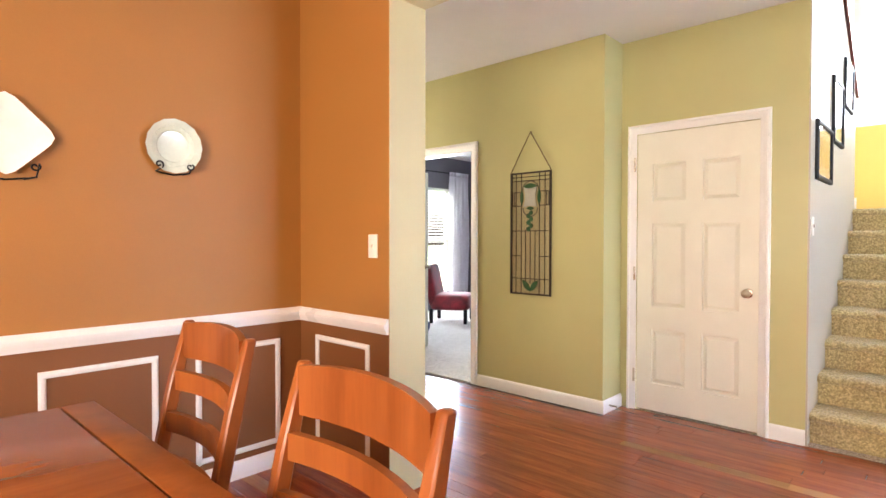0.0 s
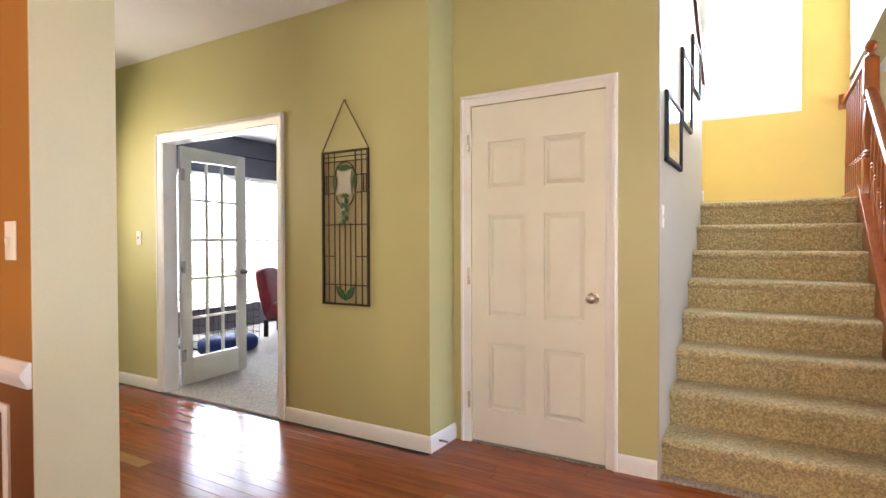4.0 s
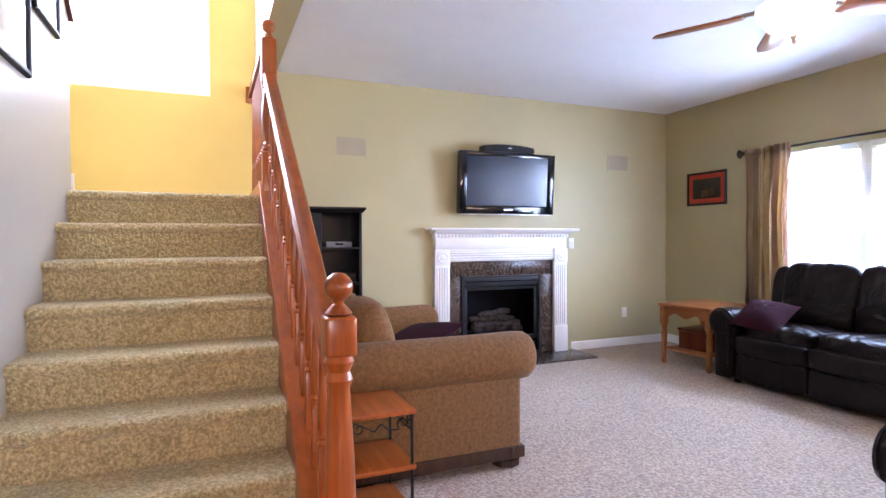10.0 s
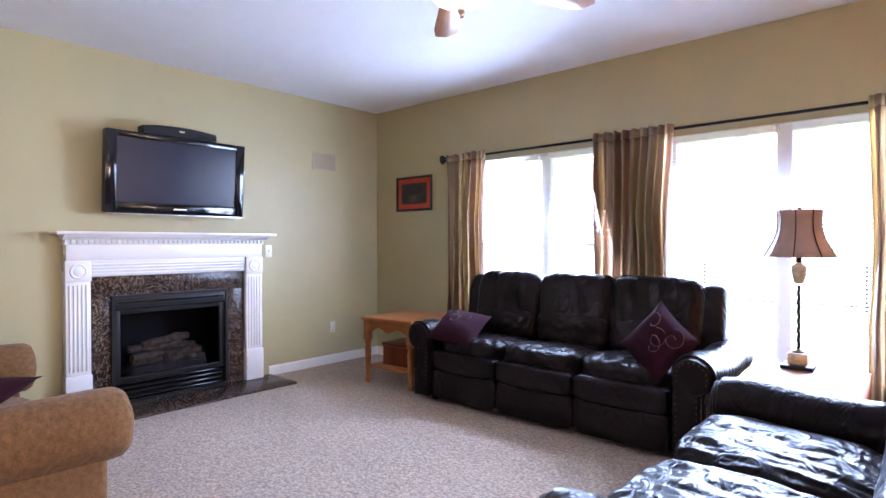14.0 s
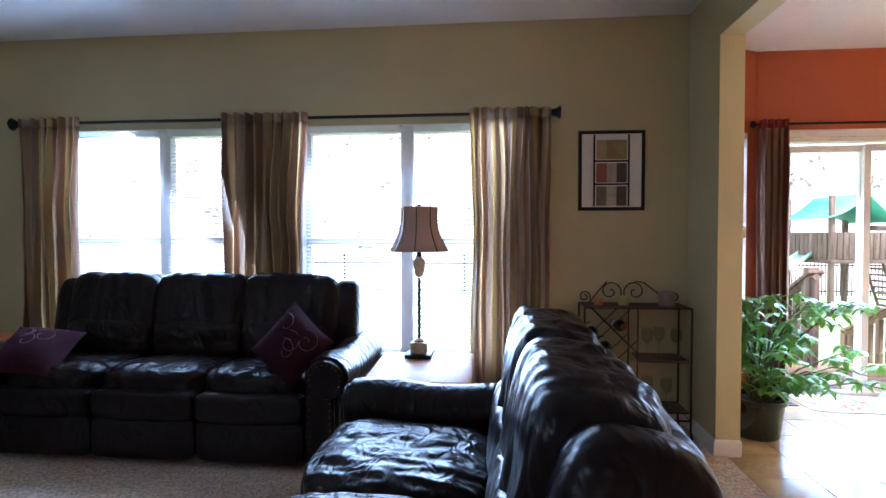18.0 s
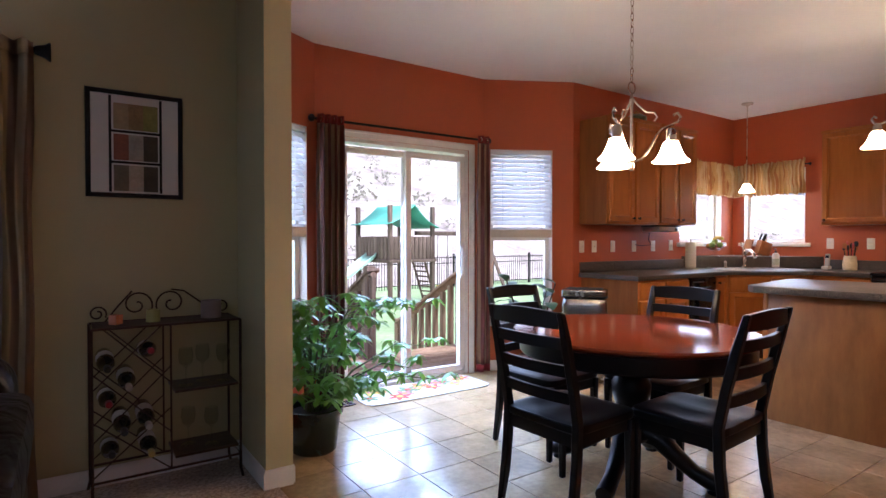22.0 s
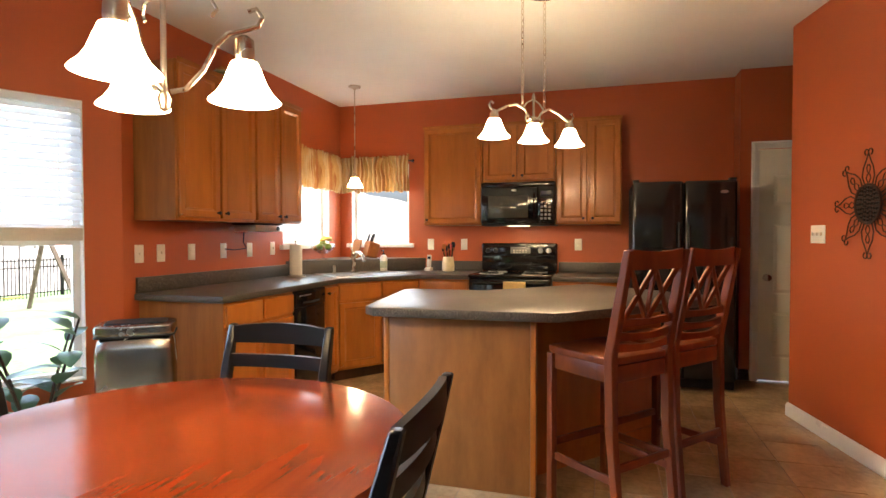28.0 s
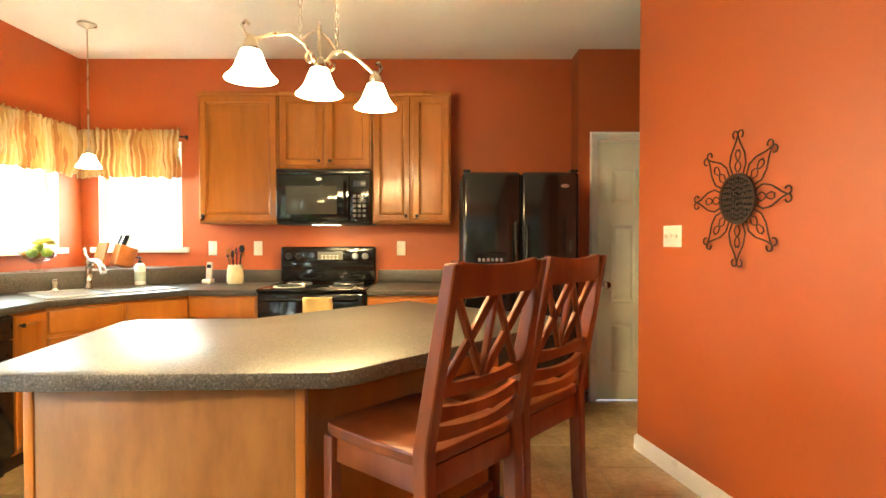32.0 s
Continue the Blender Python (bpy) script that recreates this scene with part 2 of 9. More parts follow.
    m, n, l, p = nodes_of(name)
    crease_tex = n.new("ShaderNodeTexNoise")
    for key, value in (("Scale", 1.0), ("Detail", 2.0), ("Roughness", 0.45), ("Distortion", 1.4)):
        crease_tex.inputs[key].default_value = value
    l.new(coords(n, l, 8.0, (1.0, 1.7, 0.7)), crease_tex.inputs["Vector"])
    crease = crease_tex.outputs["Fac"]
    grain = noise_tex(n, l, coords(n, l, 260.0), 2.0)
    big = noise_tex(n, l, coords(n, l, 4.0))
    e = n.new("ShaderNodeMath")
    e.operation, e.inputs[1].default_value = "MULTIPLY_ADD", 0.02
    l.new(grain, e.inputs[0])
    l.new(crease, e.inputs[2])
    bumped(n, l, p, e.outputs[0], 0.65, 0.022)
    l.new(mixed(n, l, big, [v * 0.75 for v in c], [v * 1.3 for v in c]), p.inputs["Base Color"])
    p.inputs["Roughness"].default_value, p.inputs["Specular IOR Level"].default_value = 0.29, 0.14
    return m


def speckled(name, dark, base, pale):
    """Laminate with dark and pale flecks of two sizes."""
    m, n, l, p = nodes_of(name)
    a = noise_tex(n, l, coords(n, l, 150.0, world=True), 2.0, 0.6)
    b = noise_tex(n, l, coords(n, l, 310.0, world=True), 1.0, 0.5)
    c = noise_tex(n, l, coords(n, l, 14.0, world=True), 3.0)
    r = n.new("ShaderNodeValToRGB")
    e = r.color_ramp.elements
    e[0].position, e[0].color, e[1].position, e[1].color = 0.36, rgb(dark), 0.64, rgb(pale)
    for q in (0.45, 0.55):
        x = e.new(q)
        x.color = rgb(base)
    l.new(a, r.inputs["Fac"])
    col = times(n, l, r.outputs["Color"], mixed(n, l, b, (0.55, 0.53, 0.50), (1, 1, 1), 0.38, 0.55))
    l.new(times(n, l, col, mixed(n, l, c, (0.85, 0.85, 0.85), (1, 1, 1))), p.inputs["Base Color"])
    p.inputs["Roughness"].default_value = 0.40
    bumped(n, l, p, a, 0.06, 0.001)
    return m


TAN_WALL = surf("tan_wall_paint", (0.465, 0.405, 0.215), 0.5, 0.04, 1.5, 220, 0.06)
GREEN_WALL = surf("sage_wall_paint", (0.51, 0.475, 0.225), 0.42, 0.04, 1.5, 220, 0.06)
STAIR_WALL = surf("greige_wall_paint", (0.46, 0.415, 0.335), 0.45, 0.04, 1.5, 220, 0.06)
YELLOW_WALL = surf("yellow_wall_paint", (0.80, 0.56, 0.16), 0.5, 0.04, 1.5, 220, 0.06)
ORANGE_WALL = surf("amber_wall_paint", (0.36, 0.155, 0.030), 0.55, 0.05, 1.5, 220, 0.06)
BROWN_WALL = surf("brown_wainscot_paint", (0.20, 0.070, 0.016), 0.6, 0.05, 1.5, 220, 0.06)
RED_WALL = surf("terracotta_wall_paint", (0.42, 0.089, 0.020), 0.5, 0.05, 1.5, 220, 0.06)
GREY_WALL = surf("slate_wall_paint", (0.12, 0.11, 0.13), 0.5, 0.05, 1.5, 220, 0.06)
JAMB_WALL = surf("cream_wall_paint", (0.61, 0.54, 0.31), 0.45, 0.04, 1.5, 220, 0.06)
CEIL = surf("white_ceiling_paint", (0.78, 0.77, 0.76), 0.8, 0.03, 2.0, 150, 0.15)
TRIM = surf("white_trim_paint", (0.82, 0.80, 0.77), 0.3, 0.03, 4.0, 90, 0.03)
DOOR_WHITE = surf("white_door_paint", (0.81, 0.79, 0.68), 0.35, 0.03, 4.0, 120, 0.05)
CARPET = carpet_mat("beige_frieze_carpet", (0.33, 0.225, 0.150), (0.72, 0.575, 0.44), 62)
STAIR_CARPET = carpet_mat("olive_beige_stair_carpet", (0.40, 0.30, 0.118), (0.81, 0.665, 0.34), 80)
STUDY_CARPET = carpet_mat("grey_beige_carpet", (0.35, 0.31, 0.27), (0.62, 0.57, 0.52), 60)
PLANK = wood("cherry_floor_plank", (0.25, 0.040, 0.014), (0.46, 0.105, 0.034), 0.20, (1, 0.06, 1), 30, 0.0, 0.3, 0.006, gloss=0.5)
PLANK_PALE = wood("pale_floor_plank", (0.40, 0.14, 0.045), (0.56, 0.24, 0.085), 0.22, (1, 0.06, 1), 30, 0.0, 0.3, 0.04)
TILE = surf("tan_ceramic_tile", (0.50, 0.345, 0.18), 0.2, 0.22, 5.0, 30, 0.05, random=0.22)
GROUT = surf("tan_grout", (0.34, 0.25, 0.17), 0.9, 0.15, 10, 150, 0.3)
OAK = wood("orange_oak", (0.27, 0.060, 0.010), (0.43, 0.112, 0.020), 0.3, (1, 1, 0.08), 30, 0.2, 0.12)
OAK_X = wood("orange_oak_rail", (0.27, 0.060, 0.010), (0.43, 0.112, 0.020), 0.34, (0.08, 1, 1), 30, 0.05, 0.12)
MAPLE = wood("honey_maple", (0.37, 0.121, 0.016), (0.48, 0.166, 0.026), 0.34, (1, 1, 0.14), 11, 0.25, 0.12)
# darker than honey maple: shade put into the colour against the strong slider lamp
MAPLE_SIDE = wood("dimmed_maple_panel", (0.26, 0.092, 0.017), (0.37, 0.141, 0.029), 0.6, (1, 1, 0.10), 16, 0.0, 0.08)
CHERRY = wood("cherry_table_wood", (0.125, 0.021, 0.005), (0.19, 0.037, 0.010), 0.13, (0.12, 1, 1), 14, 0.0, 0.10, 0.0, gloss=0.4)
DINING_WOOD = wood("amber_cherry_wood", (0.19, 0.045, 0.009), (0.34, 0.098, 0.021), 0.34, (1, 1, 0.12), 9, 0.12, 0.15)
STOOL_WOOD = wood("red_brown_stool_wood", (0.115, 0.024, 0.006), (0.205, 0.048, 0.011), 0.36, (1, 1, 0.12), 12, 0.0, 0.12, gloss=0.2)
PINE = wood("honey_pine", (0.31, 0.10, 0.025), (0.46, 0.165, 0.045), 0.5, (0.10, 1, 1), 16, 0.05, 0.10)
BLACK_WOOD = surf("black_painted_wood", (0.004, 0.004, 0.005), 0.34, 0.2, 6, 90, 0.05)
BLACK_WOOD.node_tree.nodes["Principled BSDF"].inputs["Specular IOR Level"].default_value = 0.25
DARK_WOOD = wood("dark_foot_wood", (0.03, 0.012, 0.006), (0.07, 0.028, 0.014), 0.35, (1, 1, 0.1), 20)
GREY_DECK = wood("weathered_deck_wood", (0.10, 0.065, 0.05), (0.22, 0.155, 0.12), 0.8, (1, 1, 0.1), 20, 0.0, 0.3)
DECK_TAN = wood("tan_deck_wood", (0.25, 0.16, 0.10), (0.38, 0.26, 0.17), 0.8, (1, 1, 0.1), 20, 0.0, 0.3)
LEATHER = leather("dark_brown_leather", (0.010, 0.0062, 0.0062))
VELOUR = surf("tan_velour", (0.185, 0.092, 0.035), 0.9, 0.28, 48, 210, 0.4, sheen=0.06, dist=0.004)
VELOUR.node_tree.nodes["Principled BSDF"].inputs["Specular IOR Level"].default_value = 0.15
PILLOW = surf("plum_satin_cloth", (0.032, 0.006, 0.013), 0.85, 0.35, 9, 200, 0.3)
PILLOW.node_tree.nodes["Principled BSDF"].inputs["Specular IOR Level"].default_value = 0.12
PILLOW_LINE = surf("silver_embroidery_thread", (0.14, 0.07, 0.08), 0.5, 0.1, 20, 300, 0.2)
IRON = surf("black_wrought_iron", (0.012, 0.011, 0.010), 0.45, 0.2, 10, 120, 0.2, metal=0.6)
BRONZE = surf("rust_brown_iron", (0.055, 0.022, 0.013), 0.55, 0.3, 14, 120, 0.3, metal=0.4)
NICKEL = surf("brushed_nickel", (0.52, 0.46, 0.38), 0.28, 0.08, 10, 200, 0.05, metal=1.0)
STEEL = surf("brushed_steel", (0.66, 0.64, 0.60), 0.32, 0.08, 10, 200, 0.05, metal=1.0)
PLASTIC_W = surf("ivory_plastic", (0.80, 0.76, 0.66), 0.35, 0.02, 10, 200, 0.0)
PLASTIC_B = surf("black_gloss_plastic", (0.008, 0.008, 0.009), 0.10, 0.1, 6, 100, 0.0)
MATTE_B = surf("matte_black", (0.012, 0.012, 0.013), 0.5, 0.15, 6, 100, 0.05)
MATTE_B.node_tree.nodes["Principled BSDF"].inputs["Specular IOR Level"].default_value = 0.25
# blue in the base colour imitates window light reflected by the screen
SCREEN = surf("dark_screen_blue_sheen", (0.012, 0.016, 0.034), 0.22, 0.05, 3, 60, 0.0)
MARBLE = marble("brown_marble", (0.014, 0.008, 0.006), (0.060, 0.031, 0.021), (0.42, 0.34, 0.27))
COUNTER = speckled("grey_brown_laminate", (0.042, 0.035, 0.030), (0.088, 0.076, 0.064), (0.17, 0.152, 0.13))
LOGS = surf("ceramic_log", (0.24, 0.17, 0.11), 0.9, 0.6, 22, 90, 0.6, dist=0.01)
PORCELAIN = surf("pale_celadon_porcelain", (0.62, 0.68, 0.55), 0.18, 0.06, 12, 60, 0.02, coat=0.5)
PORCELAIN_W = surf("white_porcelain", (0.80, 0.79, 0.72), 0.18, 0.03, 12, 60, 0.02, coat=0.5)
PANE = glass("window_glass")
CLEAR = glass("clear_glassware", (0.93, 0.95, 0.94))
BLIND = thin("white_blind_slat", (0.87, 0.87, 0.88), (0.90, 0.90, 0.93), 0.5, 0.45)
SHADE_GLOW = glow("lit_frosted_glass", (1.0, 0.70, 0.36), 25.0)
FAN_GLOW = glow("lit_fan_bowl", (1.0, 0.86, 0.62), 0.5)
CURTAIN = stripes("gold_taupe_striped_sheer", [(0.54, 0.41, 0.22), (0.30, 0.20, 0.145), (0.66, 0.55, 0.38), (0.36, 0.22, 0.14), (0.50, 0.41, 0.34)], 4.2, 0, 0.4, 0.66, 0.15)
RED_CURTAIN = stripes("red_brown_striped_drape", [(0.09, 0.035, 0.022), (0.42, 0.30, 0.19), (0.12, 0.022, 0.016), (0.11, 0.055, 0.033)], 4.0, 0, 0.6, 0.12)
VALANCE = stripes("gold_red_striped_cloth", [(0.62, 0.41, 0.17), (0.68, 0.54, 0.32), (0.47, 0.22, 0.08), (0.63, 0.42, 0.18), (0.66, 0.50, 0.28), (0.52, 0.29, 0.11)], 10.0, 0, 0.6, 0.42)
SHADE_CLOTH = surf("mauve_lamp_shade_cloth", (0.43, 0.28, 0.22), 0.8, 0.08, 10, 200, 0.15)
LEAF = thin("green_leaf", (0.13, 0.32, 0.05), (0.26, 0.52, 0.09), 0.42, 0.3, 0.35)
LEAF_DARK = thin("dark_rubber_leaf", (0.06, 0.105, 0.06), (0.10, 0.18, 0.07), 0.2, 0.3, 0.25)
SOIL = surf("potting_soil", (0.035, 0.022, 0.015), 0.95, 0.3, 30, 120, 0.6)


# ---- mesh helpers ----
def part(name, bm, material, parent=None, label="", smooth=True):
    me = bpy.data.meshes.new(name)
    bm.normal_update()
    bm.to_mesh(me)
    bm.free()
    for mt in (material if isinstance(material, (list, tuple)) else [material]):
        me.materials.append(mt)
    if smooth:
        me.shade_smooth()
        me.set_sharp_from_angle(angle=radians(38))
    ob = new(name, me)
    ob.parent = parent
    if label:
        ob["label"] = label
    return ob


def thing(name, label, category, at=(0, 0, 0), rz=0, group="", kind=""):
    ob = new(name)
    ob.empty_display_size = 0.1
    ob.matrix_basis = pose(*at, 0, 0, rz)
    return tagged(ob, label, category, group, kind)


def box(bm, a, b, bevel=0.0, seg=2, m=None):
    lo, hi = [min(p, q) for p, q in zip(a, b)], [max(p, q) for p, q in zip(a, b)]
    vs = [bm.verts.new((x, y, z)) for x in (lo[0], hi[0]) for y in (lo[1], hi[1]) for z in (lo[2], hi[2])]
    fs = [bm.faces.new([vs[i] for i in f]) for f in ((0, 1, 3, 2), (4, 6, 7, 5), (0, 4, 5, 1), (2, 3, 7, 6), (0, 2, 6, 4), (1, 5, 7, 3))]
    if bevel:
        es = list({e for f in fs for e in f.edges})
        r = bmesh.ops.bevel(bm, geom=es, offset=bevel, segments=seg, profile=0.5, affect="EDGES")
        vs = list({v for f in r["faces"] for v in f.verts} | {v for v in vs if v.is_valid})
    if m is not None:
        bmesh.ops.transform(bm, matrix=m, verts=[v for v in vs if v.is_valid])
    return bm


def B(a, b, bevel=0.0, seg=2, m=None):
    return box(bmesh.new(), a, b, bevel, seg, m)


def prism(pts, z0, z1, bevel=0.0, bm=None):
    bm = bm or bmesh.new()
    lo, hi = [bm.verts.new((x, y, z0)) for x, y in pts], [bm.verts.new((x, y, z1)) for x, y in pts]
    k = len(pts)
    fs = [bm.faces.new(lo[::-1]), bm.faces.new(hi)] + [bm.faces.new((lo[i], lo[(i + 1) % k], hi[(i + 1) % k], hi[i])) for i in range(k)]
    bmesh.ops.recalc_face_normals(bm, faces=fs)
    if bevel:
        es = list({e for f in fs[:2] for e in f.edges})
        bmesh.ops.bevel(bm, geom=es, offset=bevel, segments=2, profile=0.5, affect="EDGES")
    return bm


def lathe(profile, seg=24, bm=None, at=(0, 0, 0), m=None):
    """Turns (radius, height) pairs about z."""
    bm = bm or bmesh.new()
    rings = []
    for r, z in profile:
        if r < 1e-5:
            rings.append([bm.verts.new((at[0], at[1], at[2] + z))])
        else:
            rings.append([bm.verts.new((at[0] + r * math.cos(2 * math.pi * i / seg), at[1] + r * math.sin(2 * math.pi * i / seg), at[2] + z)) for i in range(seg)])
    for a, b in zip(rings, rings[1:]):
        for i in range(seg):
            j = (i + 1) % seg
            if len(a) == 1 and len(b) == 1:
                continue
            if len(a) == 1:
                bm.faces.new((a[0], b[j], b[i]))
            elif len(b) == 1:
                bm.faces.new((a[i], a[j], b[0]))
            else:
                bm.faces.new((a[i], a[j], b[j], b[i]))
    for ring, flip in ((rings[0], True), (rings[-1], False)):
        if len(ring) > 2:
            bm.faces.new(ring[::-1] if flip else ring)
    if m is not None:
        bmesh.ops.transform(bm, matrix=m, verts=[v for r in rings for v in r])
    return bm


def tube(pts, r, seg=8, bm=None, closed=False, taper=None):
    """A round rod along points; taper: radius factors along it."""
    bm = bm or bmesh.new()
    pts = [Vector(p) for p in pts]
    k, rings = len(pts), []
    side = None
    for i, p in enumerate(pts):
        d = (pts[(i + 1) % k] - pts[i - 1]) if closed else (pts[min(i + 1, k - 1)] - pts[max(i - 1, 0)])
        d.normalize()
        if side is None:
            side = d.cross(Vector((0, 0, 1)))
            if side.length < 0.1:
                side = d.cross(Vector((1, 0, 0)))
        side = (side - d * side.dot(d)).normalized()
        up = d.cross(side)
        rr = r * (taper[i] if taper else 1)
        rings.append([bm.verts.new(p + side * rr * math.cos(2 * math.pi * j / seg) + up * rr * math.sin(2 * math.pi * j / seg)) for j in range(seg)])
    pairs = list(zip(rings, rings[1:])) + ([(rings[-1], rings[0])] if closed else [])
    for a, b in pairs:
        for j in range(seg):
            q = (j + 1) % seg
            bm.faces.new((a[j], a[q], b[q], b[j]))
    if not closed:
        bm.faces.new(rings[0][::-1])
        bm.faces.new(rings[-1])
    return bm


def sweep(profile, path, bm=None, up=(0, 0, 1)):
    """Extrudes a closed (out, up) profile along a polyline with mitred corners; out is to the right of the way along it."""
    bm = bm or bmesh.new()
    up, path, rings = Vector(up), [Vector(p) for p in path], []
    for i, p in enumerate(path):
        a = (path[i] - path[i - 1]).normalized() if i else (path[1] - path[0]).normalized()
        b = (path[i + 1] - path[i]).normalized() if i < len(path) - 1 else a
        na, nb = a.cross(up), b.cross(up)
        n = (na + nb).normalized()
        n = n / max(0.3, n.dot(na))
        rings.append([bm.verts.new(p + n * o + up * h) for o, h in profile])
    k = len(profile)
    for a, b in zip(rings, rings[1:]):
        for j in range(k):
            bm.faces.new((a[j], a[(j + 1) % k], b[(j + 1) % k], b[j]))
    bm.faces.new(rings[0][::-1])
    bm.faces.new(rings[-1])
    bmesh.ops.recalc_face_normals(bm, faces=bm.faces)
    return bm


def cushion(size, puff=0.35, n=10, wrinkle=0.0, freq=6.0, seed=0, bm=None, m=None, wrinkle_dir=(1, 1, 1)):
    """A stuffed block with rounded edges, in x, y, z about its middle; wrinkle: depth of its folds."""
    bm = bm or bmesh.new()
    sx, sy, sz = [s / 2 for s in size]
    e = 2.0 / max(0.12, puff)
    e = max(2.2, min(e, 9.0))
    made = {}
    off = Vector((seed * 7.3, seed * 3.1, seed * 5.7))

    def vert(u, v, w):
        key = (round(u, 5), round(v, 5), round(w, 5))
        if key in made:
            return made[key]
        d = (abs(u) ** e + abs(v) ** e + abs(w) ** e) ** (1 / e)
        p = Vector((u / d * sx, v / d * sy, w / d * sz))
        if wrinkle:
            q = Vector((p.x * wrinkle_dir[0], p.y * wrinkle_dir[1], p.z * wrinkle_dir[2])) * freq + off
            a = noise.noise(q) + 0.5 * noise.noise(q * 2.3)
            fold = 0.5 + a * 1.1
            nrm = Vector((p.x / sx / sx, p.y / sy / sy, p.z / sz / sz)).normalized()
            p += nrm * wrinkle * (fold - 0.5)
        made[key] = bm.verts.new(p)
        return made[key]

    g = [-1 + 2 * i / n for i in range(n + 1)]
    for ax in range(3):
        for s in (-1, 1):
            for i in range(n):
                for j in range(n):
                    q = []
                    for a, b in ((i, j), (i + 1, j), (i + 1, j + 1), (i, j + 1)):
                        c = [0, 0, 0]
                        c[ax], c[(ax + 1) % 3], c[(ax + 2) % 3] = s, g[a], g[b]
                        q.append(vert(*c))
                    bm.faces.new(q if s > 0 else q[::-1])
    if m is not None:
        bmesh.ops.transform(bm, matrix=m, verts=list(made.values()))
    return bm


def arc(c, r, a0, a1, n, plane="xz"):
    out = []
    for i in range(n + 1):
        a = radians(a0 + (a1 - a0) * i / n)
        u, v = r * math.cos(a), r * math.sin(a)
        out.append({"xz": (c[0] + u, c[1], c[2] + v), "yz": (c[0], c[1] + u, c[2] + v), "xy": (c[0] + u, c[1] + v, c[2])}[plane])
    return out


def spiral(c, r0, r1, a0, a1, n, plane="xz"):
    out = []
    for i in range(n + 1):
        f = i / n
        a, r = radians(a0 + (a1 - a0) * f), r0 + (r1 - r0) * f
        u, v = r * math.cos(a), r * math.sin(a)
        out.append({"xz": (c[0] + u, c[1], c[2] + v), "yz": (c[0], c[1] + u, c[2] + v), "xy": (c[0] + u, c[1] + v, c[2])}[plane])
    return out


def wall(name, axis, p0, p1, a0, a1, z0, z1, material, holes=(), label="", parent=None):
    """A wall between the planes p0 and p1 of an axis, from a0 to a1 along the other, with holes (a0, a1, z0, z1) through it."""
    bm = bmesh.new()
    cuts = sorted({a0, a1, *[h[0] for h in holes], *[h[1] for h in holes]})
    for u, v in zip(cuts, cuts[1:]):
        zs, c = z0, (u + v) / 2
        spans = []
        for h in sorted([h for h in holes if h[0] < c < h[1]], key=lambda h: h[2]):
            if h[2] > zs + 1e-4:
                spans.append((zs, h[2]))
            zs = h[3]
        if z1 > zs + 1e-4:
            spans.append((zs, z1))
        for s0, s1 in spans:
            box(bm, (p0, u, s0), (p1, v, s1)) if axis == "x" else box(bm, (u, p0, s0), (v, p1, s1))
    ob = part(name, bm, material, parent, smooth=False)
    return tagged(ob, label, "wall", kind="structure")


def flat(name, material, x0, y0, x1, y1, z0, z1, label, category):
    return tagged(part(name, B((x0, y0, z0), (x1, y1, z1)), material, smooth=False), label, category, kind="structure")


BASE_PROFILE = [(0, 0), (0.014, 0), (0.014, 0.075), (0.009, 0.088), (0.004, 0.095), (0, 0.095)]


def baseboard(path, label="white painted baseboard along the wall"):
    return tagged(part("baseboard", sweep(BASE_PROFILE, path), TRIM), label, "baseboard", kind="structure")


def casing(name, axis, p, a0, a1, top, out, w=0.062, parent=None, bottom=0.0):
    """A door or window casing on the plane p of an axis; out: +1 or -1, the way that it stands proud."""
    prof = [(0, 0), (w, 0), (w, 0.018), (w - 0.006, 0.022), (w - 0.016, 0.022), (w - 0.022, 0.015), (w * 0.5, 0.014), (w * 0.42, 0.010), (0.010, 0.009), (0.004, 0.006), (0, 0.004)]
    pts = [(a0, bottom), (a0, top), (a1, top), (a1, bottom)]
    if (axis == "x") == (out > 0):
        pts = pts[::-1]
    path = [(p, u, z) if axis == "x" else (u, p, z) for u, z in pts]
    bm = sweep(prof, path, up=(out, 0, 0) if axis == "x" else (0, out, 0))
    return part(name, bm, TRIM, parent)

# ---- structure ----
H = 2.73
FX, DX, JY = 3.865, 4.15, 2.19       # foyer panel wall, closet door wall, the jog between them
SY = 0.93                            # stair side wall
WX, WY = 7.48, -4.86                 # fireplace wall, living window wall
KX, KY, NY = -4.52, -5.27, -5.68     # kitchen end wall, sink wall, slider wall
UP = 5.2                             # stairwell ceiling

# floors
floor_base = flat("floor", GROUT, -4.9, -5.68, 1.54, -1.15, -0.1, -0.003, "tan ceramic tile floor with grout joints", "floor")
carpet_floor = flat("floor_carpet", CARPET, 1.54, -4.86, 7.48, -0.30, -0.1, 0.004, "beige frieze carpet over the living room floor", "carpet")
wood_floor = flat("floor_hardwood", surf("floor_underlay", (0.05, 0.02, 0.01), 0.6), -2.3, -0.56, 4.15, 5.4, -0.1, -0.006, "glossy red cherry plank floor", "floor")
flat("floor_dining_edge", PLANK, -1.13, -1.03, 4.05, -0.56, -0.1, -0.0062, "cherry floor beside the kitchen wall", "floor")
flat("floor_under_stairs", CARPET, 4.155, -0.30, 7.48, 2.3, -0.1, 0.0, "carpeted floor under the stairs", "floor")
flat("floor_nook_edge", TILE, -4.9, -1.15, -1.07, -0.62, -0.1, -0.0005, "tan tile floor along the angled wall", "floor")
flat("floor_study", STUDY_CARPET, 3.87, 2.3, 8.3, 7.0, -0.1, 0.006, "grey beige carpet in the study", "carpet")
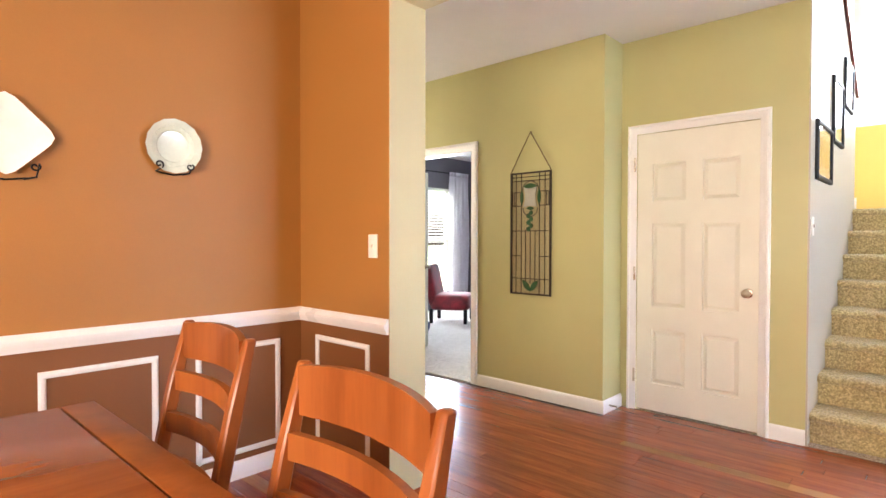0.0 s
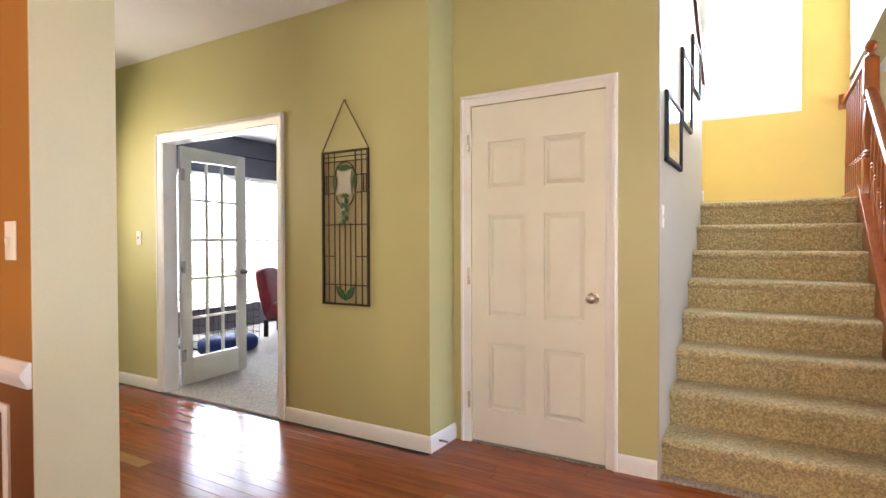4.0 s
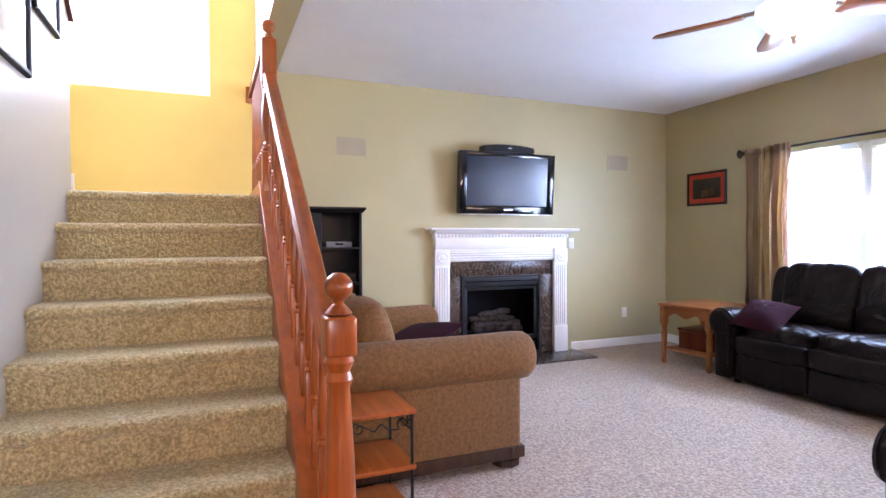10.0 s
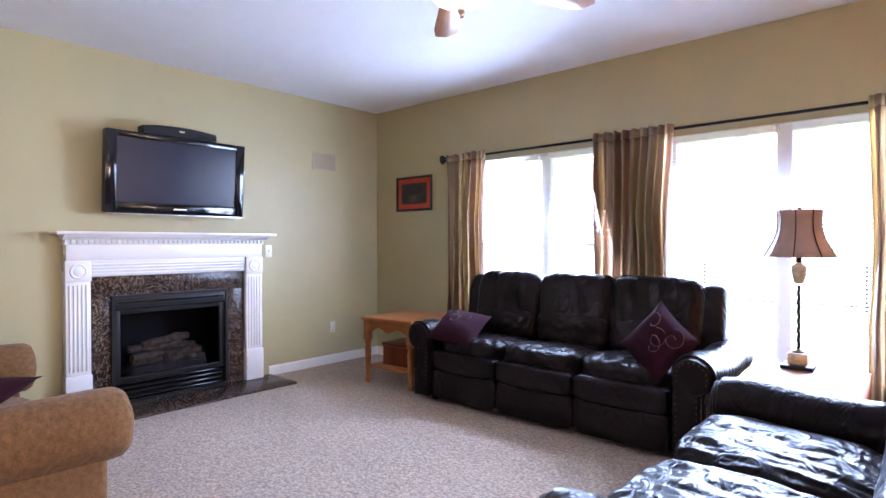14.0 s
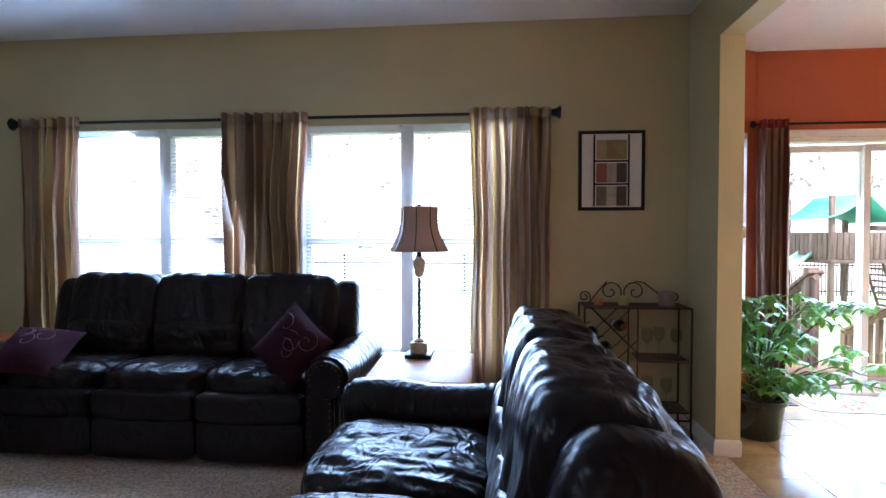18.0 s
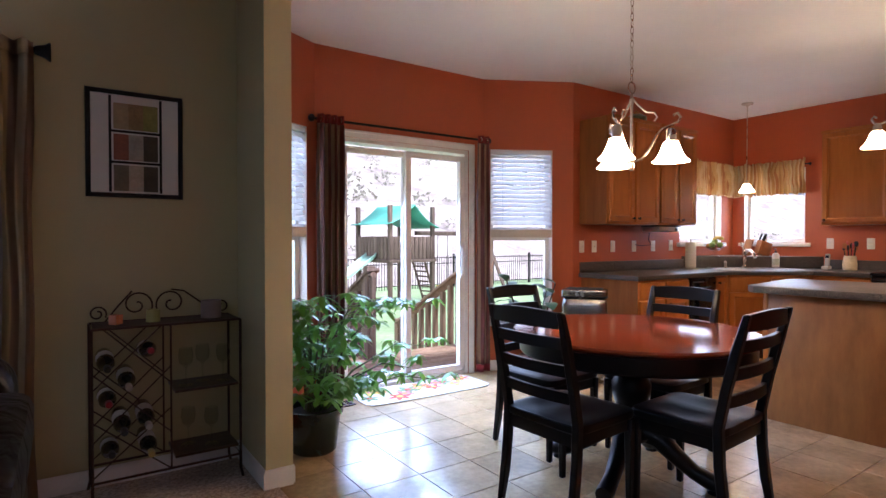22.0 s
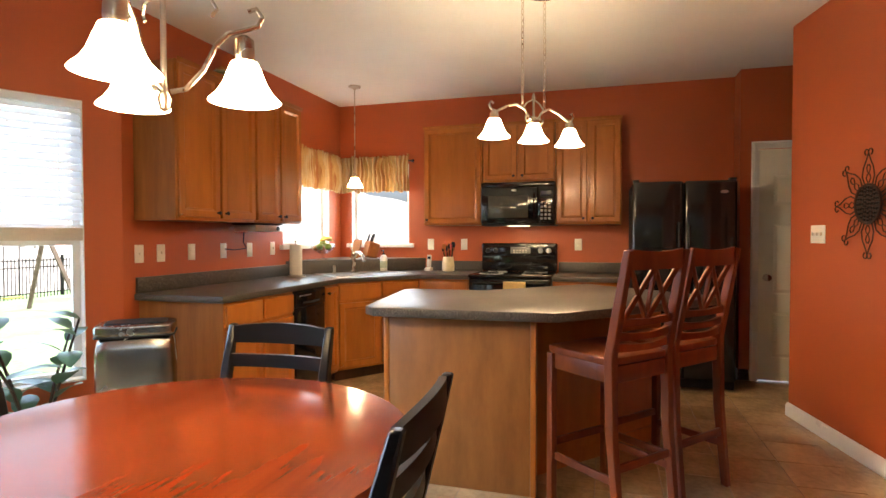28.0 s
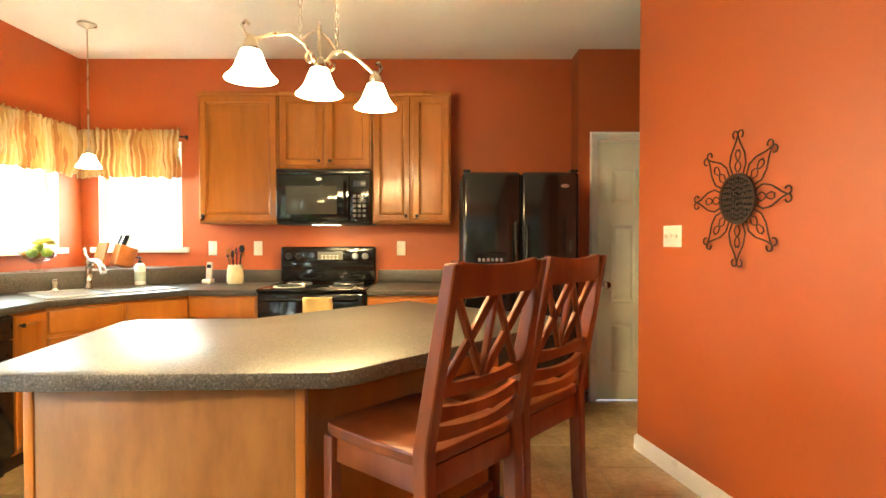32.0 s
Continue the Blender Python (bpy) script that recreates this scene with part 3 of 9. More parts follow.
flat("floor_hall", GROUT, -4.9, -1.15, -2.9, 1.2, -0.1, -0.004, "tan tile floor of the back hall", "floor")
tagged(part("trim_threshold", sweep([(0, 0), (0.035, 0), (0.030, 0.008), (0.005, 0.008)], [(1.60, -0.283, 0), (4.05, -0.283, 0)]), OAK_X), "wood threshold strip between carpet and planks", "threshold", kind="structure")

# ceilings
flat("ceiling", CEIL, -4.9, -5.7, 1.60, -1.15, H, H + 0.1, "white kitchen ceiling", "ceiling")
flat("ceiling_living", CEIL, 1.60, -4.86, 7.48, -0.34, H, H + 0.1, "white living room ceiling", "ceiling")
flat("ceiling_foyer", CEIL, -2.3, -0.34, 4.02, 5.4, H, H + 0.1, "white foyer ceiling", "ceiling")
flat("ceiling_dining_edge", CEIL, -2.9, -1.15, 1.60, -0.34, H, H + 0.1, "white ceiling over the dining room", "ceiling")
flat("ceiling_stairwell", CEIL, 4.02, -0.34, 7.6, 2.3, UP, UP + 0.1, "white ceiling high over the stairs", "ceiling")
flat("ceiling_study", CEIL, 3.98, 2.3, 8.3, 7.0, H, H + 0.1, "white study ceiling", "ceiling")
flat("ceiling_hall", CEIL, -4.9, -1.15, -2.9, 1.2, H, H + 0.1, "white back hall ceiling", "ceiling")

# dining room
wall("wall_dining_plates", "y", 3.03, 3.15, -2.3, 1.94, 0.86, H, ORANGE_WALL, label="amber painted dining room wall with hung plates")
wall("wall_dining_plates_low", "y", 3.03, 3.15, -2.3, 1.94, 0, 0.86, BROWN_WALL, label="brown painted wainscot below the chair rail")
wall("wall_dining_switch", "x", 1.94, 2.06, 2.268, 3.15, 0.86, H, ORANGE_WALL, label="amber painted wall end with a light switch")
wall("wall_dining_switch_low", "x", 1.94, 2.06, 2.268, 3.15, 0, 0.86, BROWN_WALL, label="brown painted wainscot at the wall end")
wall("wall_foyer_west", "x", 2.06, 2.18, 2.268, 5.4, 0, H, GREEN_WALL, label="sage painted foyer wall")
wall("wall_dining_jamb", "y", 2.262, 2.268, 1.94, 2.18, 0, 2.42, JAMB_WALL, label="cream painted end of the dining room wall")
wall("wall_dining_header", "x", 1.945, 2.175, -1.03, 2.262, 2.42, H, JAMB_WALL, label="cream header over the dining room opening")
wall("wall_dining_west", "x", -2.3, -2.2, -0.56, 3.15, 0, H, ORANGE_WALL, [(-0.1, 1.7, 0.75, 2.25)], "amber dining room wall with an assumed window")
wall("wall_dining_south_bay", "y", -0.62, -0.56, -2.3, -1.07, 0, H, ORANGE_WALL, label="amber dining room wall toward the kitchen")
wall("wall_dining_bay_end", "x", -1.07, -1.01, -1.03, -0.56, 0, H, ORANGE_WALL, label="amber return of the dining room wall")
wall("wall_dining_south", "y", -1.09, -1.03, -1.07, 1.94, 0, H, ORANGE_WALL, label="amber dining room wall toward the kitchen")
wall("wall_dining_return", "y", -1.15, -1.03, 1.94, 2.18, 0, H, JAMB_WALL, label="cream wall end beside the dining opening")
wall("wall_living_west", "x", 1.54, 1.60, -1.15, -1.03, 0, H, TAN_WALL, label="tan living room wall corner")
wall("wall_living_north", "y", -1.15, -1.09, 1.60, 2.18, 0, H, TAN_WALL, label="tan wall stub between kitchen and dining room")

# foyer
fd0, fd1 = 3.36, 4.69
wall("wall_foyer_panel", "x", FX, FX + 0.06, JY, 5.4, 0, H, GREEN_WALL, [(fd0, fd1, 0, 2.04)], "sage painted foyer wall with the study doorway")
wall("wall_study_west", "x", FX + 0.06, FX + 0.12, 2.3, 7.0, 0, H, GREY_WALL, [(fd0, fd1, 0, 2.04)], "slate painted study wall")
wall("wall_jog", "y", JY - 0.06, JY, FX, DX + 0.06, 0, H, GREEN_WALL, label="sage return of the foyer wall")
wall("wall_closet", "x", DX, DX + 0.06, SY + 0.01, JY - 0.06, 0, H, GREEN_WALL, [(1.20, 2.01, 0, 2.035)], "sage painted wall around the closet door")
wall("wall_closet_back", "x", DX + 0.5, DX + 0.56, SY + 0.12, JY, 0, H, JAMB_WALL, label="closet back wall")
flat("ceiling_closet_edge", CEIL, 4.02, -0.34, DX, JY - 0.06, H, H + 0.1, "white foyer ceiling by the closet", "ceiling")
wall("wall_over_foyer", "x", 4.02, DX, -0.34, JY, H + 0.1, UP, STAIR_WALL, label="greige wall above the foyer ceiling")
wall("wall_front", "y", 5.4, 5.52, 2.06, FX, 0, H, GREEN_WALL, [(2.74, 3.70, 0, 2.04)], "sage painted entry wall with the front door")
wall("wall_study_east", "x", 8.2, 8.3, 2.3, 7.0, 0, H, GREY_WALL, label="slate painted study wall")
wall("wall_study_north", "y", 7.0, 7.12, FX + 0.06, 8.3, 0, H, GREY_WALL, [(4.6, 7.6, 0.32, 2.17)], "slate painted study wall with a wide window")
wall("wall_study_south", "y", 2.3, 2.36, FX + 0.12, 8.2, 0, H, GREY_WALL, label="slate painted study wall beside the stairs")

# stairwell
def profile_wall(name, pts, y0, y1, material, label):
    bm = bmesh.new()
    lo, hi = [bm.verts.new((x, y0, z)) for x, z in pts], [bm.verts.new((x, y1, z)) for x, z in pts]
    k = len(pts)
    bm.faces.new(lo)
    bm.faces.new(hi[::-1])
    for i in range(k):
        bm.faces.new((lo[i], hi[i], hi[(i + 1) % k], lo[(i + 1) % k]))
    bmesh.ops.recalc_face_normals(bm, faces=bm.faces)
    return tagged(part(name, bm, material, smooth=False), label, "wall", kind="structure")


KNEE0, KNEE1 = 6.16, 2.50
profile_wall("wall_stair", [(DX + 0.002, 0), (KNEE0, 0), (KNEE0, KNEE1), (DX + 0.002, KNEE1 + (KNEE0 - DX) * 0.74)], SY, SY + 0.11, STAIR_WALL, "greige stair wall hung with framed pictures")
wall("wall_stair_end", "x", WX, WX + 0.14, -0.18, 2.3, 0, UP, YELLOW_WALL, [(0.19, 1.95, 2.46, 4.3)], "yellow landing wall below a tall window")
wall("wall_stair_north", "y", 2.24, 2.30, DX, WX, 0, UP, STAIR_WALL, label="greige upper stairwell wall")
wall("wall_over_stairs", "y", -0.34, -0.18, 4.02, WX, H - 0.012, UP, surf("pale_upper_wall_paint", (0.72, 0.68, 0.58), 0.5, 0.03, 2, 200, 0.05), label="pale upper wall over the stair railing")
tagged(part("trim_stair_soffit", B((4.02, -0.345, H - 0.03), (WX, -0.175, H - 0.012)), TAN_WALL, smooth=False), "tan soffit under the upper wall", "soffit", kind="structure")
profile_wall("wall_under_stairs", [(4.12, 0), (WX, 0), (WX, 1.30), (6.0, 1.30), (4.35, 0.06)], -0.22, -0.16, TAN_WALL, "tan wall that closes the space below the stairs")

# living room
w1, w2 = (4.57, 6.07), (2.75, 4.25)
wall("wall_fireplace", "x", WX, WX + 0.14, WY - 0.12, -0.18, 0, H, TAN_WALL, [(-3.05, -2.13, 0.04, 0.87)], "tan living room wall with the fireplace")
wall("wall_windows", "y", WY - 0.14, WY, 1.54, WX, 0, H, TAN_WALL, [(*w1, 0.42, 2.05), (*w2, 0.42, 2.05)], "tan living room wall with two twin windows")
wall("wall_wing", "x", 1.533, 1.60, WY, -4.36, 0, H, TAN_WALL, label="tan wing wall beside the breakfast nook")
wall("wall_wing_header", "x", 1.533, 1.60, -4.36, -1.15, 2.42, H, TAN_WALL, label="tan header over the nook opening")
wall("wall_wing_end", "y", -4.36, -4.354, 1.464, 1.60, 0, 2.42, JAMB_WALL, label="cream painted end of the wing wall")
wall("wall_header_soffit", "x", 1.464, 1.60, -4.354, -1.15, 2.414, 2.42, JAMB_WALL, label="cream underside of the header")

# breakfast nook and kitchen
wall("wall_nook_wing", "x", 1.464, 1.533, -5.34, -4.36, 0, H, RED_WALL, label="terracotta nook wall beside the wing wall")
wall("wall_nook_header", "x", 1.464, 1.533, -4.36, -1.15, 2.42, H, RED_WALL, label="terracotta face of the header")
SL0, SL1 = -0.66, 0.61
wall("wall_slider", "y", NY - 0.14, NY, -0.84, 0.82, 0, H, RED_WALL, [(SL0, SL1, 0.0, 2.05)], "terracotta wall around the sliding door")


def slant_wall(name, p, q, u0, u1, z0, z1, label):
    """A wall from p to q with a window opening between u0 and u1 along it; returns its frame of reference."""
    d = Vector((q[0] - p[0], q[1] - p[1], 0))
    ln = d.length
    m = Matrix.Translation((p[0], p[1], 0)) @ Matrix.Rotation(math.atan2(d.y, d.x), 4, "Z")
    ob = wall(name, "y", 0, 0.14, 0, ln, 0, H, RED_WALL, [(u0, u1, z0, z1)], label)
    ob.matrix_basis = m
    return m, ln


bay_r, bay_r_len = slant_wall("wall_bay_a", (-0.84, NY), (-1.60, KY), 0.06, 0.66, 0.42, 2.08, "terracotta angled bay wall with a window")
bay_l, bay_l_len = slant_wall("wall_bay_b", (1.50, KY - 0.05), (0.82, NY), 0.08, 0.68, 0.42, 2.08, "terracotta angled bay wall with a window")
kw1, kw2, kz0, kz1 = (-5.13, -4.45), (-4.25, -3.36), 1.20, 2.06
wall("wall_sink", "y", KY - 0.14, KY, KX - 0.14, -1.60, 0, H, RED_WALL, [(*kw2, kz0, kz1)], "terracotta wall behind the sink counter")
wall("wall_kitchen_end", "x", KX - 0.14, KX, KY, -1.27, 0, H, RED_WALL, [(*kw1, kz0, kz1)], "terracotta wall behind the range")
wall("wall_fridge_side", "y", -1.27, -1.20, KX, -4.28, 0, H, RED_WALL, label="terracotta return beside the refrigerator")
wall("wall_pantry", "x", -4.34, -4.28, -1.20, 1.2, 0, H, RED_WALL, [(-1.12, -0.42, 0, 2.03)], "terracotta wall with the pantry door")
ANG = radians(10)                    # the wall with the sunburst stands at a slant
SBX, SBY = -3.30, -1.15


def slant(s, out=0.0):
    """A point s along the slanted wall, out in front of it."""
    return (SBX + s * math.cos(ANG) + out * math.sin(ANG), SBY + s * math.sin(ANG) - out * math.cos(ANG))


tagged(part("wall_sunburst", prism([slant(0), slant(2.22), slant(2.22, -0.06), slant(0.03, -0.06)], 0, H), RED_WALL, smooth=False), "terracotta wall with the iron sunburst", "wall", kind="structure")
wall("wall_nook_return", "x", -1.13, -1.07, -1.09, -0.765, 0, H, RED_WALL, label="terracotta return of the slanted wall")
wall("wall_nook_north", "y", -1.15, -1.09, -1.13, 1.54, 0, H, RED_WALL, label="terracotta nook wall toward the dining room")
wall("wall_hall_side", "x", -3.30, -3.24, -1.08, 1.2, 0, H, RED_WALL, label="terracotta back hall wall")
wall("wall_hall_end", "y", 1.14, 1.2, -4.34, -3.24, 0, H, RED_WALL, label="terracotta back hall end")

# baseboards
baseboard([(-2.2, 3.03, 0), (1.94, 3.03, 0), (1.94, 2.268, 0)][::1])
baseboard([(FX, 5.4, 0), (FX, fd1 + 0.065, 0)])
baseboard([(FX, fd0 - 0.065, 0), (FX, JY - 0.06, 0), (DX, JY - 0.06, 0)])
baseboard([(DX, 1.135, 0), (DX, SY + 0.01, 0)])
baseboard([(WX, -0.25, 0), (WX, -1.80, 0)])
baseboard([(WX, -3.48, 0), (WX, WY, 0), (1.60, WY, 0), (1.60, -4.354, 0), (1.464, -4.354, 0)])
baseboard([(1.464, -4.36, 0), (1.464, -5.3, 0)])
baseboard([(-0.84, NY, 0), (-1.58, KY - 0.01, 0)])
baseboard([(*slant(2.2), 0), (*slant(0), 0), (-3.30, -1.085, 0)][::-1])
baseboard([(-4.28, -1.27, 0), (-4.28, -1.18, 0)][::-1])
baseboard([(-4.50, -1.27, 0), (-4.28, -1.27, 0)])
tagged(part("baseboard", B((6.16, SY - 0.014, 1.53), (6.175, SY + 0.11, 1.63), 0.003), TRIM), "white baseboard end on the landing", "baseboard", kind="structure")


# windows
def window(name, m, w, z0, z1, label, mullions=(), rail=True, slats=0, slat_z=None, pitch=0.025, tilt=8, slat_d=0.025, deep=0.14):
    """A window in an opening w wide that starts at the frame m; x runs along it, y out of the room."""
    win = thing(name, label, "window", kind="structure")
    win.matrix_basis = m
    part("window_frame", sweep([(0, 0), (0.045, 0), (0.045, 0.05), (0, 0.05)], [(0.001, deep - 0.06, z0 + 0.001), (w - 0.001, deep - 0.06, z0 + 0.001), (w - 0.001, deep - 0.06, z1 - 0.001), (0.001, deep - 0.06, z1 - 0.001), (0.001, deep - 0.06, z0 + 0.001), (0.01, deep - 0.06, z0 + 0.001)], up=(0, 1, 0)), TRIM, win)
    cells = [0, *mullions, w]
    for a, b in zip(cells, cells[1:]):
        if b < w:
            part("mullion", B((b - 0.045, deep - 0.075, z0 + 0.03), (b + 0.045, deep - 0.002, z1 - 0.03), 0.004), TRIM, win)
        mid = (z0 + z1) / 2
        if rail:
            part("meeting_rail", B((a + 0.046, deep - 0.07, mid - 0.025), (b - 0.046, deep - 0.02, mid + 0.025), 0.004), TRIM, win)
            for s0, s1, y in ((z0 + 0.04, mid - 0.02, deep - 0.045), (mid + 0.02, z1 - 0.04, deep - 0.035)):
                g = part("pane", B((a + 0.045, y, s0), (b - 0.045, y + 0.004, s1)), PANE, win, smooth=False)
                g.visible_shadow = False
        else:
            g = part("pane", B((a + 0.045, deep - 0.04, z0 + 0.04), (b - 0.045, deep - 0.036, z1 - 0.04)), PANE, win, smooth=False)
            g.visible_shadow = False
    for a0, a1 in ((0.0005, 0.006), (w - 0.006, w - 0.0005)):
        part("jamb_liner", B((a0, 0.001, z0 + 0.0125), (a1, deep - 0.061, z1 - 0.0065)), TRIM, win, smooth=False)
    part("head_liner", B((0.0005, 0.001, z1 - 0.006), (w - 0.0005, deep - 0.061, z1 - 0.0005)), TRIM, win, smooth=False)
    part("window_sill", B((-0.0, -0.0, z0 - 0.0005), (w, deep - 0.062, z0 + 0.012), 0.003), TRIM, win)
    return win


def blind(m, cells, z0, z1, pitch, depth, tilt, y, label, group="", stack=0):
    """Horizontal blinds: a head rail, slats down to z0 and a bottom rail in each cell (a, b)."""
    for a, b in cells:
        bl = thing("window_blind", label, "window blind", group=group)
        bl.matrix_basis = m
        part("head_rail", B((a, y - 0.02, z1 - 0.045), (b, y + 0.02, z1), 0.004), BLIND, bl)
        me = None
        z = z1 - 0.06
        n = int((z - z0 - 0.02) / pitch)
        for i in range(n):
            if me is None:
                o = part("slat", B((a + 0.004, -depth / 2, -0.0008), (b - 0.004, depth / 2, 0.0008)), BLIND, bl, smooth=False)
                me = o.data
            else:
                o = new("slat", me)
                o.parent = bl
            o.matrix_basis = pose(0, y, z - pitch * i, tilt, 0, 0)
        zb = z - pitch * n
        part("bottom_rail", B((a, y - 0.018, zb - 0.02), (b, y + 0.018, zb), 0.004), BLIND, bl)
        if stack:
            part("lower_rail", B((a, y - depth / 2, zb - 0.02 - stack), (b, y + depth / 2, zb - 0.021), 0.003), surf("cream_blind_stack", (0.62, 0.55, 0.45), 0.6, 0.06, 8, 60, 0.0), bl)
        for u in (a + 0.12, b - 0.12):
            part("ladder_cord", tube([(u, y - depth / 2 - 0.002, z1 - 0.03), (u, y - depth / 2 - 0.002, zb)], 0.0012, 5), BLIND, bl)


m1 = Matrix(((-1, 0, 0, w1[1]), (0, -1, 0, WY), (0, 0, 1, 0), (0, 0, 0, 1)))
m2 = Matrix(((-1, 0, 0, w2[1]), (0, -1, 0, WY), (0, 0, 1, 0), (0, 0, 0, 1)))
window("window_1", m1, 1.5, 0.42, 2.05, "white twin window in the living room", (0.75,))
window("window_2", m2, 1.5, 0.42, 2.05, "white twin window behind the table lamp", (0.75,))
for mm in (m1, m2):
    blind(mm, [(0.01, 0.70), (0.80, 1.49)], 0.44, 2.045, 0.027, 0.025, 14, 0.035, "white mini blind lowered over the window with open slats", "living room blinds")
window("window_3", bay_r @ Matrix.Translation((0.06, 0, 0)), 0.60, 0.42, 2.08, "white double hung window in the angled bay wall")
window("window_4", bay_l @ Matrix.Translation((0.08, 0, 0)), 0.60, 0.42, 2.08, "white double hung window beside the drapes")
blind(bay_r @ Matrix.Translation((0.06, 0, 0)), [(0.0, 0.60)], 1.30, 2.08, 0.042, 0.048, 52, 0.03, "white slatted blind half raised in the bay window", "bay blinds", 0.075)
blind(bay_l @ Matrix.Translation((0.08, 0, 0)), [(0.0, 0.60)], 1.30, 2.08, 0.042, 0.048, 52, 0.03, "white slatted blind half raised in the bay window", "bay blinds", 0.075)
mk1 = Matrix(((0, -1, 0, KX), (1, 0, 0, kw1[0]), (0, 0, 1, 0), (0, 0, 0, 1)))
window("window_5", mk1, kw1[1] - kw1[0], kz0, kz1, "white kitchen window over the corner sink", (), False)
mk2 = Matrix(((-1, 0, 0, kw2[1]), (0, -1, 0, KY), (0, 0, 1, 0), (0, 0, 0, 1)))
window("window_6", mk2, kw2[1] - kw2[0], kz0, kz1, "white kitchen window beside the corner sink", (), False)
tagged(part("trim_sill", B((KX, kw1[0] - 0.05, kz0 - 0.045), (KX + 0.045, kw1[1] + 0.06, kz0 - 0.002), 0.006), TRIM), "white sill below the kitchen window", "window sill", kind="structure")
tagged(part("trim_sill", B((kw2[0] - 0.05, KY, kz0 - 0.045), (kw2[1] + 0.06, KY + 0.045, kz0 - 0.002), 0.006), TRIM), "white sill below the side kitchen window", "window sill", kind="structure")
mu = Matrix(((0, 1, 0, WX), (1, 0, 0, 0.19), (0, 0, 1, 0), (0, 0, 0, 1)))
window("window_7", mu, 1.76, 2.46, 4.3, "tall bright window above the stair landing", (0.88,), False)
ms = Matrix.Translation((4.6, 7.0, 0))
window("window_8", ms, 3.0, 0.32, 2.17, "wide white study window", (1.0, 2.0), True, deep=0.12)
blind(ms, [(0.02, 0.95), (1.05, 1.95), (2.05, 2.98)], 0.34, 2.165, 0.05, 0.05, -10, 0.03, "white slatted blind in the study window", "study blinds")
# assumed window out of view, added to go with the dining lamp
md = Matrix(((0, -1, 0, -2.2), (1, 0, 0, -0.1), (0, 0, 1, 0), (0, 0, 0, 1)))
window("window_9", md, 1.8, 0.75, 2.25, "assumed white dining room window, out of view", (0.9,), True, deep=0.1)


# doors
def panel_door(name, label, w, h, m, knob_side=1, cat="door", rows=((0.20, 0.60), (0.76, 1.37), (1.52, 1.80)), hinges=True, panels=2):
    """A raised panel door in the plane y = 0, x from 0 to w, that faces -y."""
    d = thing(name, label, cat, kind="structure")
    d.matrix_basis = m
    bm = bmesh.new()
    st = 0.11
    pw = (w - 3 * st) / 2 if panels == 2 else w - 2 * st
    xs = [st, st + pw + st] if panels == 2 else [st]
    cutx = sorted({0, w, *xs, *[x + pw for x in xs]})
    cutz = sorted({0, h, *[z for r in rows for z in r]})
    for a, b in zip(cutx, cutx[1:]):
        for c, e in zip(cutz, cutz[1:]):
            hole = any(abs(a - x) < 1e-6 for x in xs) and any(abs(c - r[0]) < 1e-6 for r in rows)
            box(bm, (a, 0.020 if hole else 0.0, c), (b, 0.040, e))
    part("slab", bm, DOOR_WHITE, d, smooth=False)
    for x in xs:
        for r in rows:
            b2 = bmesh.new()
            a0, a1, c0, c1, o = x, x + pw, r[0], r[1], 0.034
            g = 0.010
            v = [b2.verts.new(q) for q in ((a0 + g, 0.0195, c0 + g), (a1 - g, 0.0195, c0 + g), (a1 - g, 0.0195, c1 - g), (a0 + g, 0.0195, c1 - g), (a0 + o, 0.004, c0 + o), (a1 - o, 0.004, c0 + o), (a1 - o, 0.004, c1 - o), (a0 + o, 0.004, c1 - o))]
            b2.faces.new(v[4:])
            for i in range(4):
                b2.faces.new((v[i], v[(i + 1) % 4], v[4 + (i + 1) % 4], v[4 + i]))
            bmesh.ops.recalc_face_normals(b2, faces=b2.faces)
            part("raised_panel", b2, DOOR_WHITE, d, smooth=False)
    kx = w - 0.065 if knob_side > 0 else 0.065
    kn = part("knob", lathe([(0.0, 0), (0.032, 0.001), (0.032, 0.006), (0.013, 0.012), (0.011, 0.03), (0.022, 0.036), (0.029, 0.048), (0.027, 0.060), (0.015, 0.068), (0, 0.07)], 20, m=Matrix.Translation((kx, 0, 0.90)) @ Matrix.Rotation(radians(90), 4, "X")), NICKEL, d, "satin nickel round knob")
    if hinges:
        hx = -0.004 if knob_side > 0 else w + 0.004
        for z in (0.25, 1.0, 1.80):
            part("hinge", tube([(hx - 0.006, -0.026, z - 0.05), (hx - 0.006, -0.026, z + 0.05)], 0.008, 8), NICKEL, d)
    return d


mdoor = Matrix(((0, 1, 0, DX + 0.008), (-1, 0, 0, 2.008), (0, 0, 1, 0.012), (0, 0, 0, 1)))
door_1 = panel_door("door_1", "closed white six panel closet door with a nickel knob", 0.806, 2.02, mdoor)
casing("door_casing", "x", DX, 1.20, 2.01, 2.035, -1, 0.064, door_1).matrix_parent_inverse = mdoor.inverted()
mp = Matrix(((0, -1, 0, -4.29), (1, 0, 0, -1.118), (0, 0, 1, 0.01), (0, 0, 0, 1)))
door_2 = panel_door("door_2", "closed white six panel pantry door", 0.696, 2.015, mp, -1, hinges=False)
casing("door_casing", "x", -4.28, -1.12, -0.42, 2.03, 1, 0.062, door_2).matrix_parent_inverse = mp.inverted()
mf = Matrix(((1, 0, 0, 2.745), (0, 1, 0, 5.41), (0, 0, 1, 0.01), (0, 0, 0, 1)))
door_3 = panel_door("door_3", "white front door with a lite at eye height", 0.95, 2.025, mf, -1, rows=((0.20, 0.80),))
